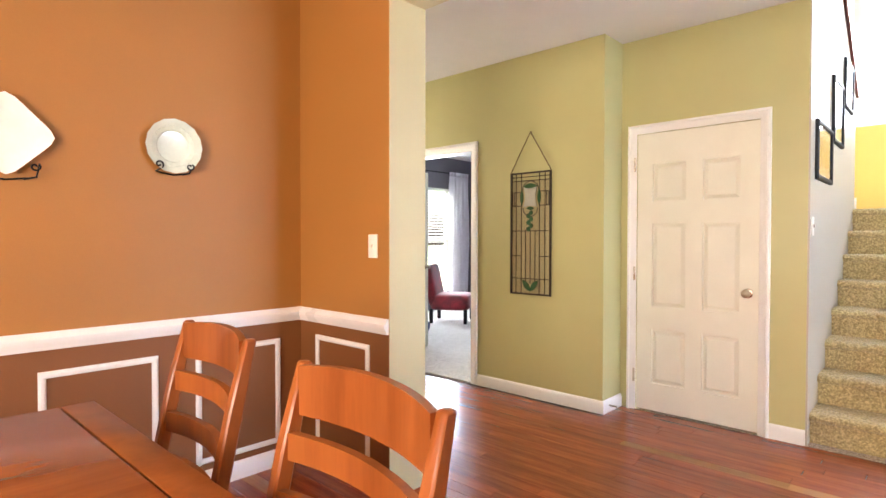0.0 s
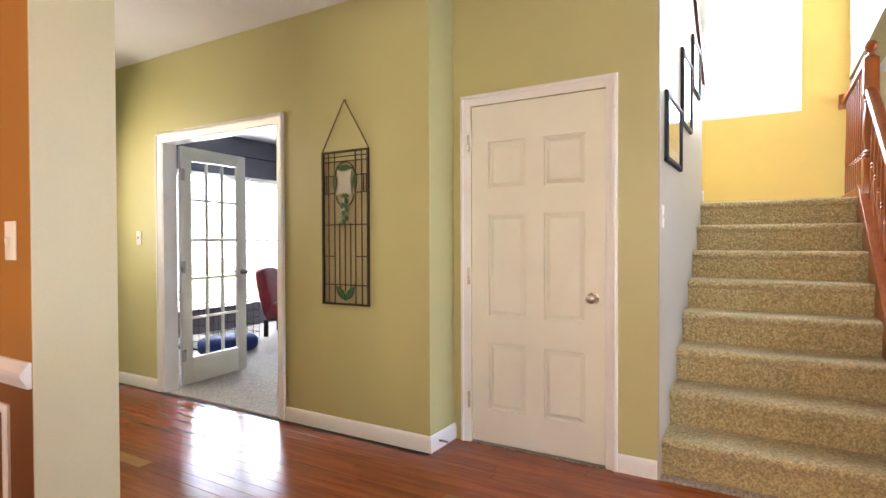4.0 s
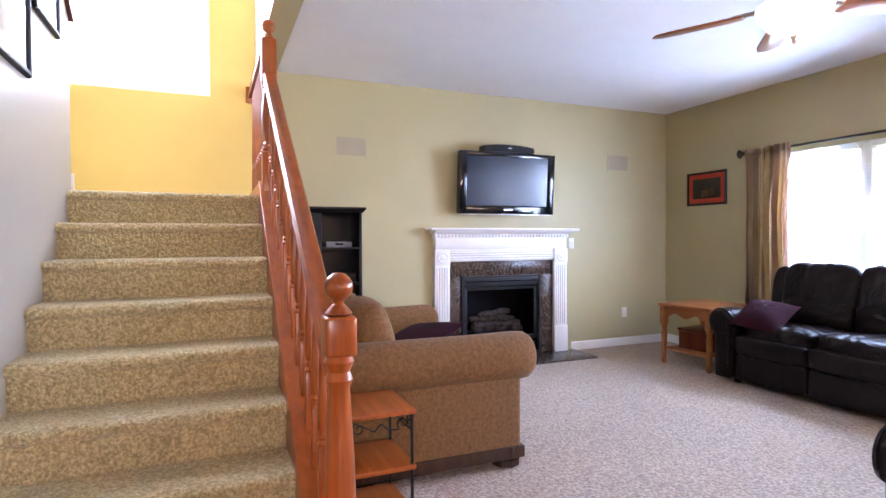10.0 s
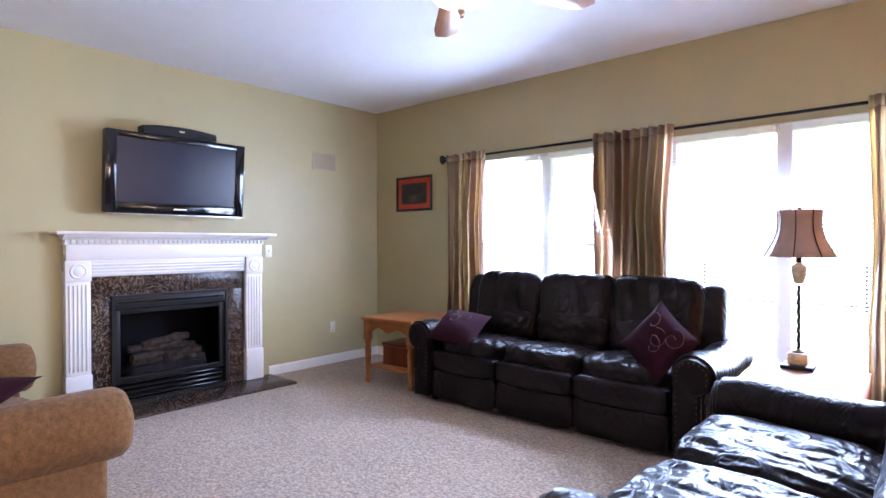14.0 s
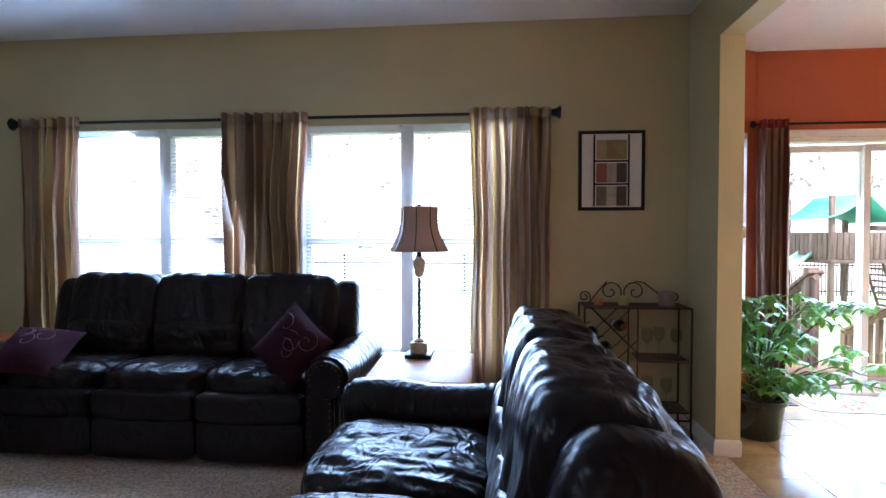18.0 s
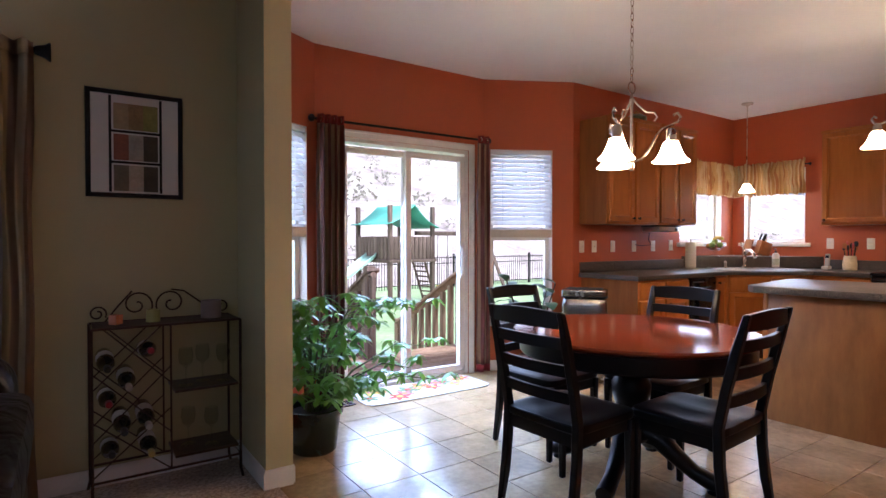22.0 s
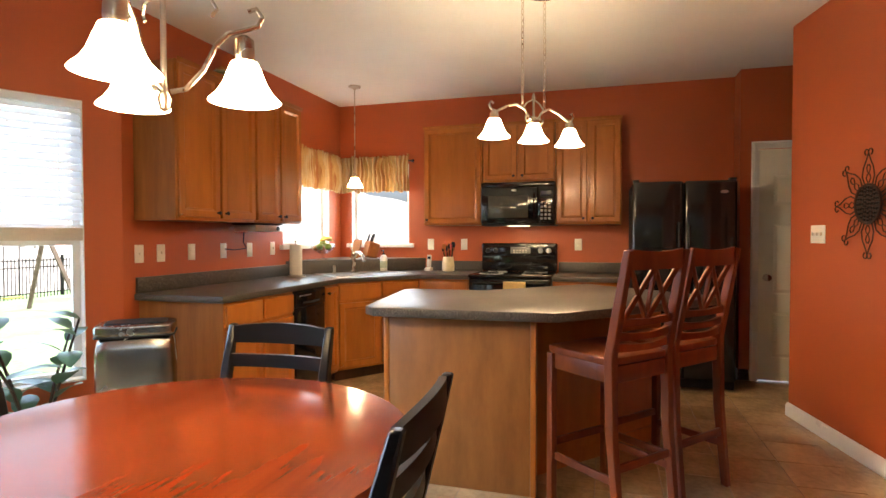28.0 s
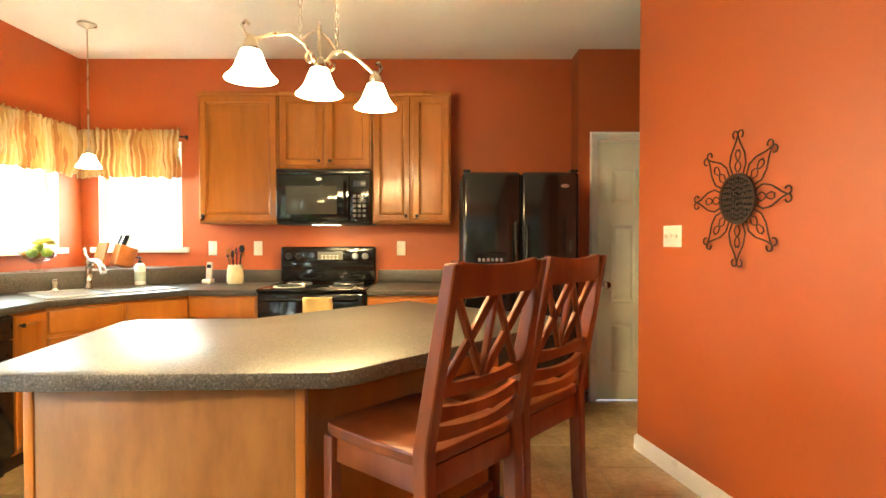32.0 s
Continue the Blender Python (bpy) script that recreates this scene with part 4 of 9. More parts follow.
part("lite_frame", sweep([(0, 0), (0.03, 0), (0.03, 0.012), (0, 0.012)], [(0.25, 0.0, 1.0), (0.25, 0, 1.82), (0.72, 0, 1.82), (0.72, 0, 1.0), (0.25, 0, 1.0)], up=(0, -1, 0)), DOOR_WHITE, door_3)
# a glowing sheet on the slab stands in for daylight through glass
part("lite", B((0.27, -0.004, 1.02), (0.70, -0.001, 1.80)), glow("glowing_door_lite", (0.95, 0.97, 1.0), 1.2), door_3, "glowing sheet in place of daylight through the lite", smooth=False)
casing("door_casing", "y", 5.4, 2.74, 3.70, 2.04, -1, 0.064, door_3).matrix_parent_inverse = mf.inverted()


def french_door(name, label, m, w=0.66, h=2.02):
    d = thing(name, label, "door", kind="structure")
    d.matrix_basis = m
    part("stile", B((0, -0.018, 0), (0.10, 0.018, h), 0.004), DOOR_WHITE, d)
    part("stile", B((w - 0.10, -0.018, 0), (w, 0.018, h), 0.004), DOOR_WHITE, d)
    part("rail", B((0.1005, -0.018, 0), (w - 0.1005, 0.018, 0.22), 0.004), DOOR_WHITE, d)
    part("rail", B((0.1005, -0.018, h - 0.11), (w - 0.1005, 0.018, h), 0.004), DOOR_WHITE, d)
    ph, pw = (h - 0.33) / 5, (w - 0.2) / 3
    for i in range(1, 5):
        part("muntin", B((0.1005, -0.012, 0.22 + i * ph - 0.011), (w - 0.1005, 0.012, 0.22 + i * ph + 0.011), 0.003), DOOR_WHITE, d)
    for j in range(1, 3):
        for i in range(5):
            part("muntin", B((0.10 + j * pw - 0.011, -0.012, 0.2205 + i * ph + (0.0115 if i else 0)), (0.10 + j * pw + 0.011, 0.012, 0.22 + (i + 1) * ph - 0.0115), 0.003), DOOR_WHITE, d)
    for i in range(5):
        for j in range(3):
            g = part("pane", B((0.10 + j * pw + 0.009, -0.002, 0.22 + i * ph + 0.009), (0.10 + (j + 1) * pw - 0.009, 0.002, 0.22 + (i + 1) * ph - 0.009)), PANE, d, smooth=False)
            g.visible_shadow = False
    for s in (-1, 1):
        part("knob", lathe([(0.0, 0), (0.026, 0.001), (0.026, 0.005), (0.010, 0.010), (0.010, 0.03), (0.024, 0.040), (0.022, 0.055), (0, 0.060)], 16, m=Matrix.Translation((w - 0.05, 0.018 * s, 0.93)) @ Matrix.Rotation(radians(-90 * s), 4, "X")), NICKEL, d)
    for z in (0.25, 1.0, 1.78):
        part("hinge", B((-0.012, -0.024, z - 0.05), (0.03, -0.0185, z + 0.05), 0.002), NICKEL, d)
    return d


french_door("door_4", "white French door with fifteen panes standing open", pose(FX + 0.17, fd1 + 0.02, 0.012, 0, 0, 6), 0.72)
french_door("door_5", "white French door folded back into the study", pose(FX + 0.15, fd0 - 0.03, 0.012, 0, 0, -8))
fcase = thing("door_frame", "white casing and jamb of the study doorway", "door frame", kind="structure")
casing("door_casing", "x", FX, fd0, fd1, 2.04, -1, 0.064, fcase)
part("jamb", B((FX, fd1, 0), (FX + 0.12, fd1 - 0.012, 2.028)), TRIM, fcase, smooth=False)
part("jamb", B((FX, fd0, 0), (FX + 0.12, fd0 + 0.012, 2.028)), TRIM, fcase, smooth=False)
part("jamb", B((FX, fd0, 2.0285), (FX + 0.12, fd1, 2.04)), TRIM, fcase, smooth=False)

# sliding door
sd = thing("door_6", "white two panel sliding glass patio door", "sliding door", kind="structure")
part("door_frame", sweep([(0, 0), (0.036, 0), (0.036, 0.13), (0, 0.13)], [(SL1 - 0.001, NY - 0.139, 0.0), (SL1 - 0.001, NY - 0.139, 2.049), (SL0 + 0.001, NY - 0.139, 2.049), (SL0 + 0.001, NY - 0.139, 0.0)], up=(0, 1, 0)), TRIM, sd)
part("track", B((SL0 + 0.038, NY - 0.138, 0), (SL1 - 0.038, NY - 0.012, 0.035), 0.004), TRIM, sd)
casing("door_casing", "y", NY, SL0, SL1, 2.05, 1, 0.055, sd)
smid = (SL0 + SL1) / 2
for nm, a, b, y in (("fixed_panel", smid - 0.025, SL1 - 0.038, NY - 0.105), ("sliding_panel", SL0 + 0.038, smid + 0.025, NY - 0.055)):
    p = part(nm, sweep([(0, 0), (0.05, 0), (0.05, 0.04), (0, 0.04)], [(a, y, 0.04), (b, y, 0.04), (b, y, 1.99), (a, y, 1.99), (a, y, 0.04), (a + 0.02, y, 0.04)], up=(0, 1, 0)), TRIM, sd)
    g = part("pane", B((a + 0.048, y + 0.018, 0.088), (b - 0.048, y + 0.022, 1.942)), PANE, p, smooth=False)
    g.visible_shadow = False
part("pull_handle", tube([(SL0 + 0.09, NY - 0.012, 0.88), (SL0 + 0.09, NY + 0.03, 0.93), (SL0 + 0.10, NY + 0.035, 1.03), (SL0 + 0.09, NY + 0.03, 1.13), (SL0 + 0.09, NY - 0.012, 1.18)], 0.011, 8), TRIM, sd, "white pull handle")

# chair rail and picture frame mouldings
tagged(part("trim_chair_rail", sweep([(0, 0), (0.012, 0), (0.02, 0.02), (0.03, 0.035), (0.03, 0.05), (0.016, 0.062), (0.01, 0.075), (0, 0.075)], [(-2.2, 3.03, 0.80), (1.94, 3.03, 0.80), (1.94, 2.27, 0.80)]), TRIM), "white chair rail along the dining room walls", "chair rail", kind="structure")


def moulding(axis, p, out, a0, a1, z0, z1):
    prof = [(0, 0), (0.028, 0), (0.028, 0.008), (0.02, 0.014), (0.008, 0.014), (0, 0.006)]
    pts = [(a0, z0), (a0, z1), (a1, z1), (a1, z0), (a0, z0), (a0, z0 + 0.02)]
    path = [(p, u, z) if axis == "x" else (u, p, z) for u, z in pts]
    up = (out, 0, 0) if axis == "x" else (0, out, 0)
    return tagged(part("trim_panel_moulding", sweep(prof, path, up=up), TRIM), "white picture frame moulding on the brown wainscot", "moulding", kind="structure")


for a0, a1 in ((-0.58, -0.10), (0.06, 0.54), (0.70, 1.165), (1.34, 1.805)):
    moulding("y", 3.03, -1, a0, a1, 0.13, 0.71)
moulding("x", 1.94, -1, 2.44, 2.845, 0.125, 0.705)

# ---- stairs ----
RISE, RUN, TOPX, NSTEP = 0.191, 0.262, 6.05, 8
stairs = thing("staircase", "beige carpeted stairs that climb to a landing", "stairs", kind="structure")
for k in range(1, NSTEP + 1):
    x = TOPX - (NSTEP - k) * RUN
    xe = x + RUN + 0.02 if k < NSTEP else WX
    z = RISE * k
    pts = [(x + 0.022, z - RISE - 0.005 if k > 1 else 0.0), (x + 0.012, z - 0.05)]
    pts += [(x + 0.024 - 0.034 * math.sin(radians(a)), z - 0.030 + 0.030 * -math.cos(radians(a))) for a in (20, 60, 90, 120, 150)]
    pts += [(x + 0.035, z), (xe, z), (xe, z - RISE - 0.005 if k > 1 else 0.0)]
    y0, y1 = -0.085, SY - 0.001
    bm = bmesh.new()
    n = 40
    rows = [[bm.verts.new((px + (noise.noise(Vector((px * 40, i * 1.7, pz * 40))) * 0.006 if 1 < j < 8 else 0), y0 + (y1 - y0) * i / n, pz + (noise.noise(Vector((px * 31, i * 2.3, pz * 29))) * 0.004 if 1 < j < 9 else 0))) for j, (px, pz) in enumerate(pts)] for i in range(n + 1)]
    for a, b in zip(rows, rows[1:]):
        for j in range(len(pts) - 1):
            bm.faces.new((a[j], b[j], b[j + 1], a[j + 1]))
    bm.faces.new(rows[0])
    bm.faces.new(rows[-1][::-1])
    bmesh.ops.recalc_face_normals(bm, faces=bm.faces)
    part("step", bm, STAIR_CARPET, stairs)
flight = [(6.16, 1.528), (6.16, 1.72), (5.9, 1.72), (5.9, 1.91), (5.64, 1.91), (5.64, 2.10), (5.38, 2.10), (5.38, 2.29), (5.12, 2.29), (5.12, 2.48), (4.86, 2.48), (4.86, 2.67), (4.6, 2.67), (4.6, 2.86), (DX + 0.065, 2.86), (DX + 0.065, 2.6), (6.0, 1.528)]
bm = bmesh.new()
lo, hi = [bm.verts.new((x, SY + 0.111, z)) for x, z in flight], [bm.verts.new((x, 2.239, z)) for x, z in flight]
bm.faces.new(lo)
bm.faces.new(hi[::-1])
for i in range(len(flight)):
    bm.faces.new((lo[i], hi[i], hi[(i + 1) % len(flight)], lo[(i + 1) % len(flight)]))
bmesh.ops.recalc_face_normals(bm, faces=bm.faces)
part("upper_flight", bm, STAIR_CARPET, stairs, smooth=False)
part("landing", B((6.06, SY - 0.001, 1.40), (WX, 2.239, 1.527)), STAIR_CARPET, stairs, smooth=False)

railing = thing("stair_railing", "glossy orange oak stair railing with turned balusters", "railing", kind="structure")
RY = -0.145
slope = RISE / RUN


def nose(x):
    return RISE + (x - (TOPX - 7 * RUN)) * slope


def board(pts, y0, y1, name, mt):
    bm = bmesh.new()
    a, b = [bm.verts.new((x, y0, z)) for x, z in pts], [bm.verts.new((x, y1, z)) for x, z in pts]
    bm.faces.new(a)
    bm.faces.new(b[::-1])
    for i in range(len(pts)):
        bm.faces.new((a[i], b[i], b[(i + 1) % len(pts)], a[(i + 1) % len(pts)]))
    bmesh.ops.recalc_face_normals(bm, faces=bm.faces)
    bmesh.ops.bevel(bm, geom=bm.edges[:], offset=0.003, segments=1, affect="EDGES")
    return part(name, bm, mt, railing)


board([(4.04, 0.0), (4.30, 0.0), (6.30, nose(6.05) - 0.28), (6.10, nose(6.05) + 0.09), (6.0, nose(6.0) + 0.09), (4.04, nose(4.04) + 0.09)], -0.155, -0.086, "stringer", OAK_X)
board([(4.04, nose(4.04) + 0.091), (5.915, nose(5.915) + 0.091), (5.915, nose(5.915) + 0.111), (4.04, nose(4.04) + 0.111)], -0.19, -0.08, "shoe_rail", OAK_X)
board([(6.10, 1.36), (WX - 0.001, 1.36), (WX - 0.001, 1.60), (6.10, 1.60)], -0.155, -0.086, "landing_fascia", OAK_X)
NEWEL = [(0.036, 0.0), (0.036, 0.01), (0.046, 0.03), (0.040, 0.055), (0.046, 0.07), (0.034, 0.085), (0.030, 0.10), (0.040, 0.18), (0.046, 0.28), (0.043, 0.40), (0.036, 0.50), (0.031, 0.58), (0.040, 0.60), (0.031, 0.62), (0.044, 0.645), (0.036, 0.66)]


def newel(x, z0, block0, total, low):
    nw = part("newel_post", B((x - 0.045, RY - 0.045, z0), (x + 0.045, RY + 0.045, z0 + low), 0.006), OAK, railing)
    sc = (block0 - low) / 0.66
    part("turned_shaft", lathe([(r, z * sc) for r, z in NEWEL], 20, at=(x, RY, z0 + low)), OAK, nw)
    part("top_block", B((x - 0.045, RY - 0.045, z0 + block0), (x + 0.045, RY + 0.045, z0 + total - 0.13), 0.010, 3), OAK, nw)
    part("ball_finial", lathe([(0.030, 0), (0.040, 0.006), (0.028, 0.022), (0.016, 0.034), (0.016, 0.040)] + [(0.042 * math.sin(radians(a)), 0.082 - 0.042 * math.cos(radians(a))) for a in range(25, 181, 15)], 20, at=(x, RY, z0 + total - 0.13)), OAK, nw)
    return nw


newel(3.995, 0.0, 0.905, 1.15, 0.14)
newel(5.96, 1.36, 0.86, 1.24, 0.42)
RAIL = [(-0.028, 0.0), (0.028, 0.0), (0.031, 0.014), (0.024, 0.022), (0.031, 0.034), (0.024, 0.052), (0.008, 0.060), (-0.008, 0.060), (-0.024, 0.052), (-0.031, 0.034), (-0.024, 0.022), (-0.031, 0.014)]
rx0, rx1 = 4.04, 5.92
path = [(rx0, RY, nose(rx0) + 0.775), (rx1, RY, nose(rx1) + 0.775)]
part("handrail", sweep(RAIL, path), OAK_X, railing)
part("landing_rail", sweep(RAIL, [(6.005, RY, 2.47), (WX - 0.02, RY, 2.47)]), OAK_X, railing)
part("rosette", B((WX - 0.022, RY - 0.05, 2.43), (WX, RY + 0.05, 2.57), 0.006), OAK, railing)


def baluster(x, z0, z1):
    t = z1 - z0
    b = part("baluster", B((x - 0.016, RY - 0.016, z0), (x + 0.016, RY + 0.016, z0 + 0.22), 0.002), OAK, railing)
    prof = [(0.016, 0.22), (0.019, 0.228), (0.011, 0.24), (0.018, 0.252), (0.011, 0.264), (0.017, 0.285), (0.0175, 0.33), (0.014, 0.42), (0.010, t * 0.75), (0.008, t)]
    part("spindle", lathe(prof, 10, at=(x, RY, z0)), OAK, b)


for i in range(14):
    x = 4.13 + i * 0.131
    top = nose(x) + 0.775
    baluster(x, nose(x) + 0.105, top + 0.004)
for i in range(10):
    x = 6.12 + i * 0.131
    baluster(x, 1.60, 2.474)
tagged(part("trim_knee_wall_cap", sweep([(-0.035, 0.02), (0.035, 0.02), (0.035, 0.05), (0.02, 0.075), (-0.02, 0.075), (-0.035, 0.05)], [(KNEE0 + 0.02, SY + 0.02, KNEE1 - 0.02), (DX + 0.16, SY + 0.02, KNEE1 - 0.02 + (KNEE0 - DX - 0.14) * 0.74)]), wood("dark_cherry_rail", (0.12, 0.02, 0.01), (0.2, 0.04, 0.02), 0.3, (0.1, 1, 1), 20)), "dark cherry rail on top of the stair wall", "rail cap", kind="structure")


# ---- switches and outlets ----
def plate(m, kind, gang=1):
    """A wall plate that faces -y of its frame."""
    names = {"switch": ("light_switch", "ivory toggle light switch on the wall", "light switch"), "outlet": ("wall_outlet", "ivory duplex outlet on the wall", "outlet")}[kind]
    o = thing(*names)
    o.matrix_basis = m
    w = 0.035 + 0.023 * (gang - 1)
    part("cover_plate", B((-w, -0.006, -0.058), (w, 0.0, 0.058), 0.003), PLASTIC_W, o)
    for g in range(gang):
        x = (g - (gang - 1) / 2) * 0.046
        if kind == "switch":
            part("toggle", B((x - 0.005, -0.018, -0.008), (x + 0.005, -0.0065, 0.012), 0.002), PLASTIC_W, o)
        else:
            for z in (-0.02, 0.02):
                part("socket", B((x - 0.016, -0.008, z - 0.014), (x + 0.016, -0.0062, z + 0.014), 0.001), PLASTIC_W, o)
    return o


def on_x(x, y, z, out):
    """A frame on a wall of constant x; out: +1 or -1, the way that it faces."""
    return pose(x, y, z, 0, 0, 90 if out > 0 else -90)


def on_y(x, y, z, out):
    return pose(x, y, z, 0, 0, 180 if out > 0 else 0)


plate(on_x(1.94, 2.383, 1.226, -1), "switch")
plate(on_x(FX, 5.02, 1.26, -1), "switch")
plate(on_y(4.225, SY, 1.345, -1), "switch")
plate(on_x(WX, -3.485, 1.19, -1), "switch")
plate(on_x(WX, -4.225, 0.385, -1), "outlet")
plate(pose(*slant(0.345), 1.283, 0, 0, 10), "switch", 3)
for x in (-1.72, -1.90):
    plate(on_y(x, KY, 1.165, 1), "switch")
for x in (-2.185, -2.53, -2.86):
    plate(on_y(x, KY, 1.165, 1), "outlet")
plate(on_y(-3.19, KY, 1.17, 1), "switch")
for y in (-4.20, -3.83, -2.66):
    plate(on_x(KX, y, 1.19, 1), "outlet")


# ---- framed pictures ----
def framed(name, m, w, h, label, art, bar=0.035, mat_w=0.05, mat_colour=(0.7, 0.62, 0.45)):
    """A framed picture whose back lies on y = 0 and that faces -y; art: a list of (x0, z0, x1, z1, material) blocks."""
    o = thing(name, label, "framed picture")
    o.matrix_basis = m
    part("frame", sweep([(0, 0), (bar, 0), (bar, 0.012), (bar * 0.6, 0.022), (bar * 0.2, 0.022), (0, 0.014)], [(-w / 2, 0, -h / 2), (-w / 2, 0, h / 2), (w / 2, 0, h / 2), (w / 2, 0, -h / 2), (-w / 2, 0, -h / 2), (-w / 2, 0, -h / 2 + 0.02)], up=(0, -1, 0)), MATTE_B, o, "black frame")
    part("mat_board", B((-w / 2 + bar * 0.9, -0.006, -h / 2 + bar * 0.9), (w / 2 - bar * 0.9, -0.003, h / 2 - bar * 0.9)), surf("mat_board", mat_colour, 0.8, 0.03, 8, 200, 0.05), o, smooth=False)
    for x0, z0, x1, z1, mt in art:
        part("print", B((x0, -0.009, z0), (x1, -0.0065, z1)), mt, o, smooth=False)
    g = part("glazing", B((-w / 2 + bar * 0.9, -0.0125, -h / 2 + bar * 0.9), (w / 2 - bar * 0.9, -0.011, h / 2 - bar * 0.9)), PANE, o, smooth=False)
    g.visible_shadow = False
    return o


def paint(name, c, var=0.4, scale=14):
    return surf(name, c, 0.7, var, scale, 80, 0.0)


SEPIA = paint("sepia_print", (0.55, 0.35, 0.16))
framed("framed_picture", on_y(4.57, SY, 1.83, -1), 0.56, 0.375, "black framed sepia print on the stair wall", [(-0.17, -0.09, 0.17, 0.09, SEPIA)])
framed("framed_picture", on_y(5.13, SY, 2.19, -1), 0.46, 0.47, "black framed print on the stair wall", [(-0.12, -0.13, 0.12, 0.13, SEPIA)])
framed("framed_picture", on_y(5.66, SY, 2.49, -1), 0.44, 0.38, "black framed print high on the stair wall", [(-0.11, -0.09, 0.11, 0.09, SEPIA)])
RED_MAT = (0.55, 0.06, 0.025)
framed("framed_picture", on_y(6.885, WY, 1.79, 1), 0.52, 0.37, "black framed dark still life with a red mat", [(-0.185, -0.11, 0.185, 0.11, paint("dark_still_life", (0.03, 0.024, 0.02))), (-0.06, -0.09, 0.03, -0.02, paint("still_life_fruit", (0.35, 0.22, 0.12))), (0.035, -0.08, 0.10, 0.0, paint("still_life_pear", (0.22, 0.16, 0.10)))], 0.025, mat_colour=RED_MAT)
art = []
for i, cs in enumerate((((0.42, 0.30, 0.16), (0.34, 0.22, 0.10), (0.30, 0.28, 0.08)), ((0.30, 0.10, 0.06), (0.45, 0.38, 0.30), (0.09, 0.07, 0.05)), ((0.20, 0.16, 0.11), (0.46, 0.40, 0.32), (0.10, 0.08, 0.06)))):
    for j, c in enumerate(cs):
        art.append((-0.098 + j * 0.066, 0.075 - i * 0.155, -0.032 + j * 0.066, 0.205 - i * 0.155, paint("tan_print", c, 0.2)))
art += [(-0.112, zz - 0.006, 0.112, zz + 0.006, MATTE_B) for zz in (0.064, -0.091)] + [(xx - 0.006, -0.24, xx + 0.006, 0.24, MATTE_B) for xx in (-0.113, 0.113)]
framed("framed_picture", on_y(2.10, WY, 1.71, 1), 0.435, 0.535, "black framed panel of three small abstract prints", art, 0.022, mat_colour=(0.72, 0.69, 0.63))

# ---- stained glass hanging ----
LEAD = surf("dark_lead_came", (0.05, 0.035, 0.025), 0.5, 0.2, 20, 120, 0.2, metal=0.5)
hang = thing("stained_glass_panel", "hanging leaded glass panel with a green flower motif", "wall hanging")
hang.matrix_basis = on_x(FX - 0.003, 2.75, 1.308, -1)
gw, gh = 0.19, 0.488
part("outer_frame", sweep([(0, 0), (0.012, 0), (0.012, 0.016), (0, 0.016)], [(-gw, 0, -gh), (-gw, 0, gh), (gw, 0, gh), (gw, 0, -gh), (-gw, 0, -gh), (-gw, 0, -gh + 0.02)], up=(0, -1, 0)), LEAD, hang)


def came(u0, z0, u1, z1):
    part("came", tube([(u0, -0.009, z0), (u1, -0.009, z1)], 0.0035, 5), LEAD, hang)


for u in (-0.135, 0.135, -0.085, 0.085):
    came(u, -gh, u, gh)
for u in (-0.045, 0.0, 0.045):
    came(u, -0.40, u, 0.03)
for z in (-0.36, 0.02, 0.42, 0.45):
    came(-gw, z, gw, z)
for z, a in ((0.33, 0.19), (0.22, 0.19), (-0.18, 0.19)):
    came(-a, z, -0.085, z)
    came(0.085, z, a, z)
for u in (-0.17, -0.15, 0.15, 0.17):
    came(u, 0.22, u, 0.33)
GREEN_GLASS = surf("green_art_glass", (0.045, 0.12, 0.05), 0.12, 0.3, 18, 60, 0.05, coat=0.4)
WHITE_GLASS = surf("opal_art_glass", (0.52, 0.51, 0.44), 0.12, 0.1, 18, 60, 0.05, coat=0.4)
part("ring", tube(arc((0, -0.009, 0.34), 0.076, 0, 180, 16), 0.0035, 5), LEAD, hang)
part("ring", tube(arc((0, -0.009, 0.205), 0.070, 180, 360, 16), 0.0035, 5), LEAD, hang)
LILAC = glass("pale_lilac_art_glass", (0.95, 0.92, 0.96), 0.2)
for u0, u1 in ((-0.188, -0.137), (-0.133, -0.087), (-0.083, -0.002), (0.002, 0.083), (0.087, 0.133), (0.137, 0.188)):
    for z0, z1 in ((-gh + 0.014, -0.362), (-0.358, 0.018), (0.022, 0.418)):
        part("clear_pane", B((u0, -0.0075, z0), (u1, -0.0045, z1)), LILAC, hang, smooth=False).visible_shadow = False
pts = []
for i in range(32):
    a = 2 * math.pi * i / 32
    c_, s_ = math.cos(a), math.sin(a)
    e = (abs(c_) ** 8 + abs(s_) ** 8) ** (-1 / 8)
    u, v = e * c_, e * s_
    pts.append((0.070 * u * (0.70 + 0.30 * v * v), 0.088 * v * (0.80 + 0.20 * u * u)))
bm = prism(pts, -0.003, 0.003)
bmesh.ops.transform(bm, matrix=Matrix.Translation((0, -0.010, 0.29)) @ Matrix.Rotation(radians(90), 4, "X"), verts=bm.verts)
part("opal_petal", bm, WHITE_GLASS, hang)


def leaf_piece(name, u, z, w, h, ang):
    p = [(w / 2 * math.sin(math.pi * i / 8) , -h / 2 + h * i / 8) for i in range(9)] + [(-w / 2 * math.sin(math.pi * i / 8), -h / 2 + h * i / 8) for i in range(7, 0, -1)]
    bm = prism(p, -0.003, 0.003)
    bmesh.ops.transform(bm, matrix=Matrix.Translation((u, -0.010, z)) @ Matrix.Rotation(radians(ang), 4, "Y") @ Matrix.Rotation(radians(90), 4, "X"), verts=bm.verts)
    part(name, bm, GREEN_GLASS, hang)


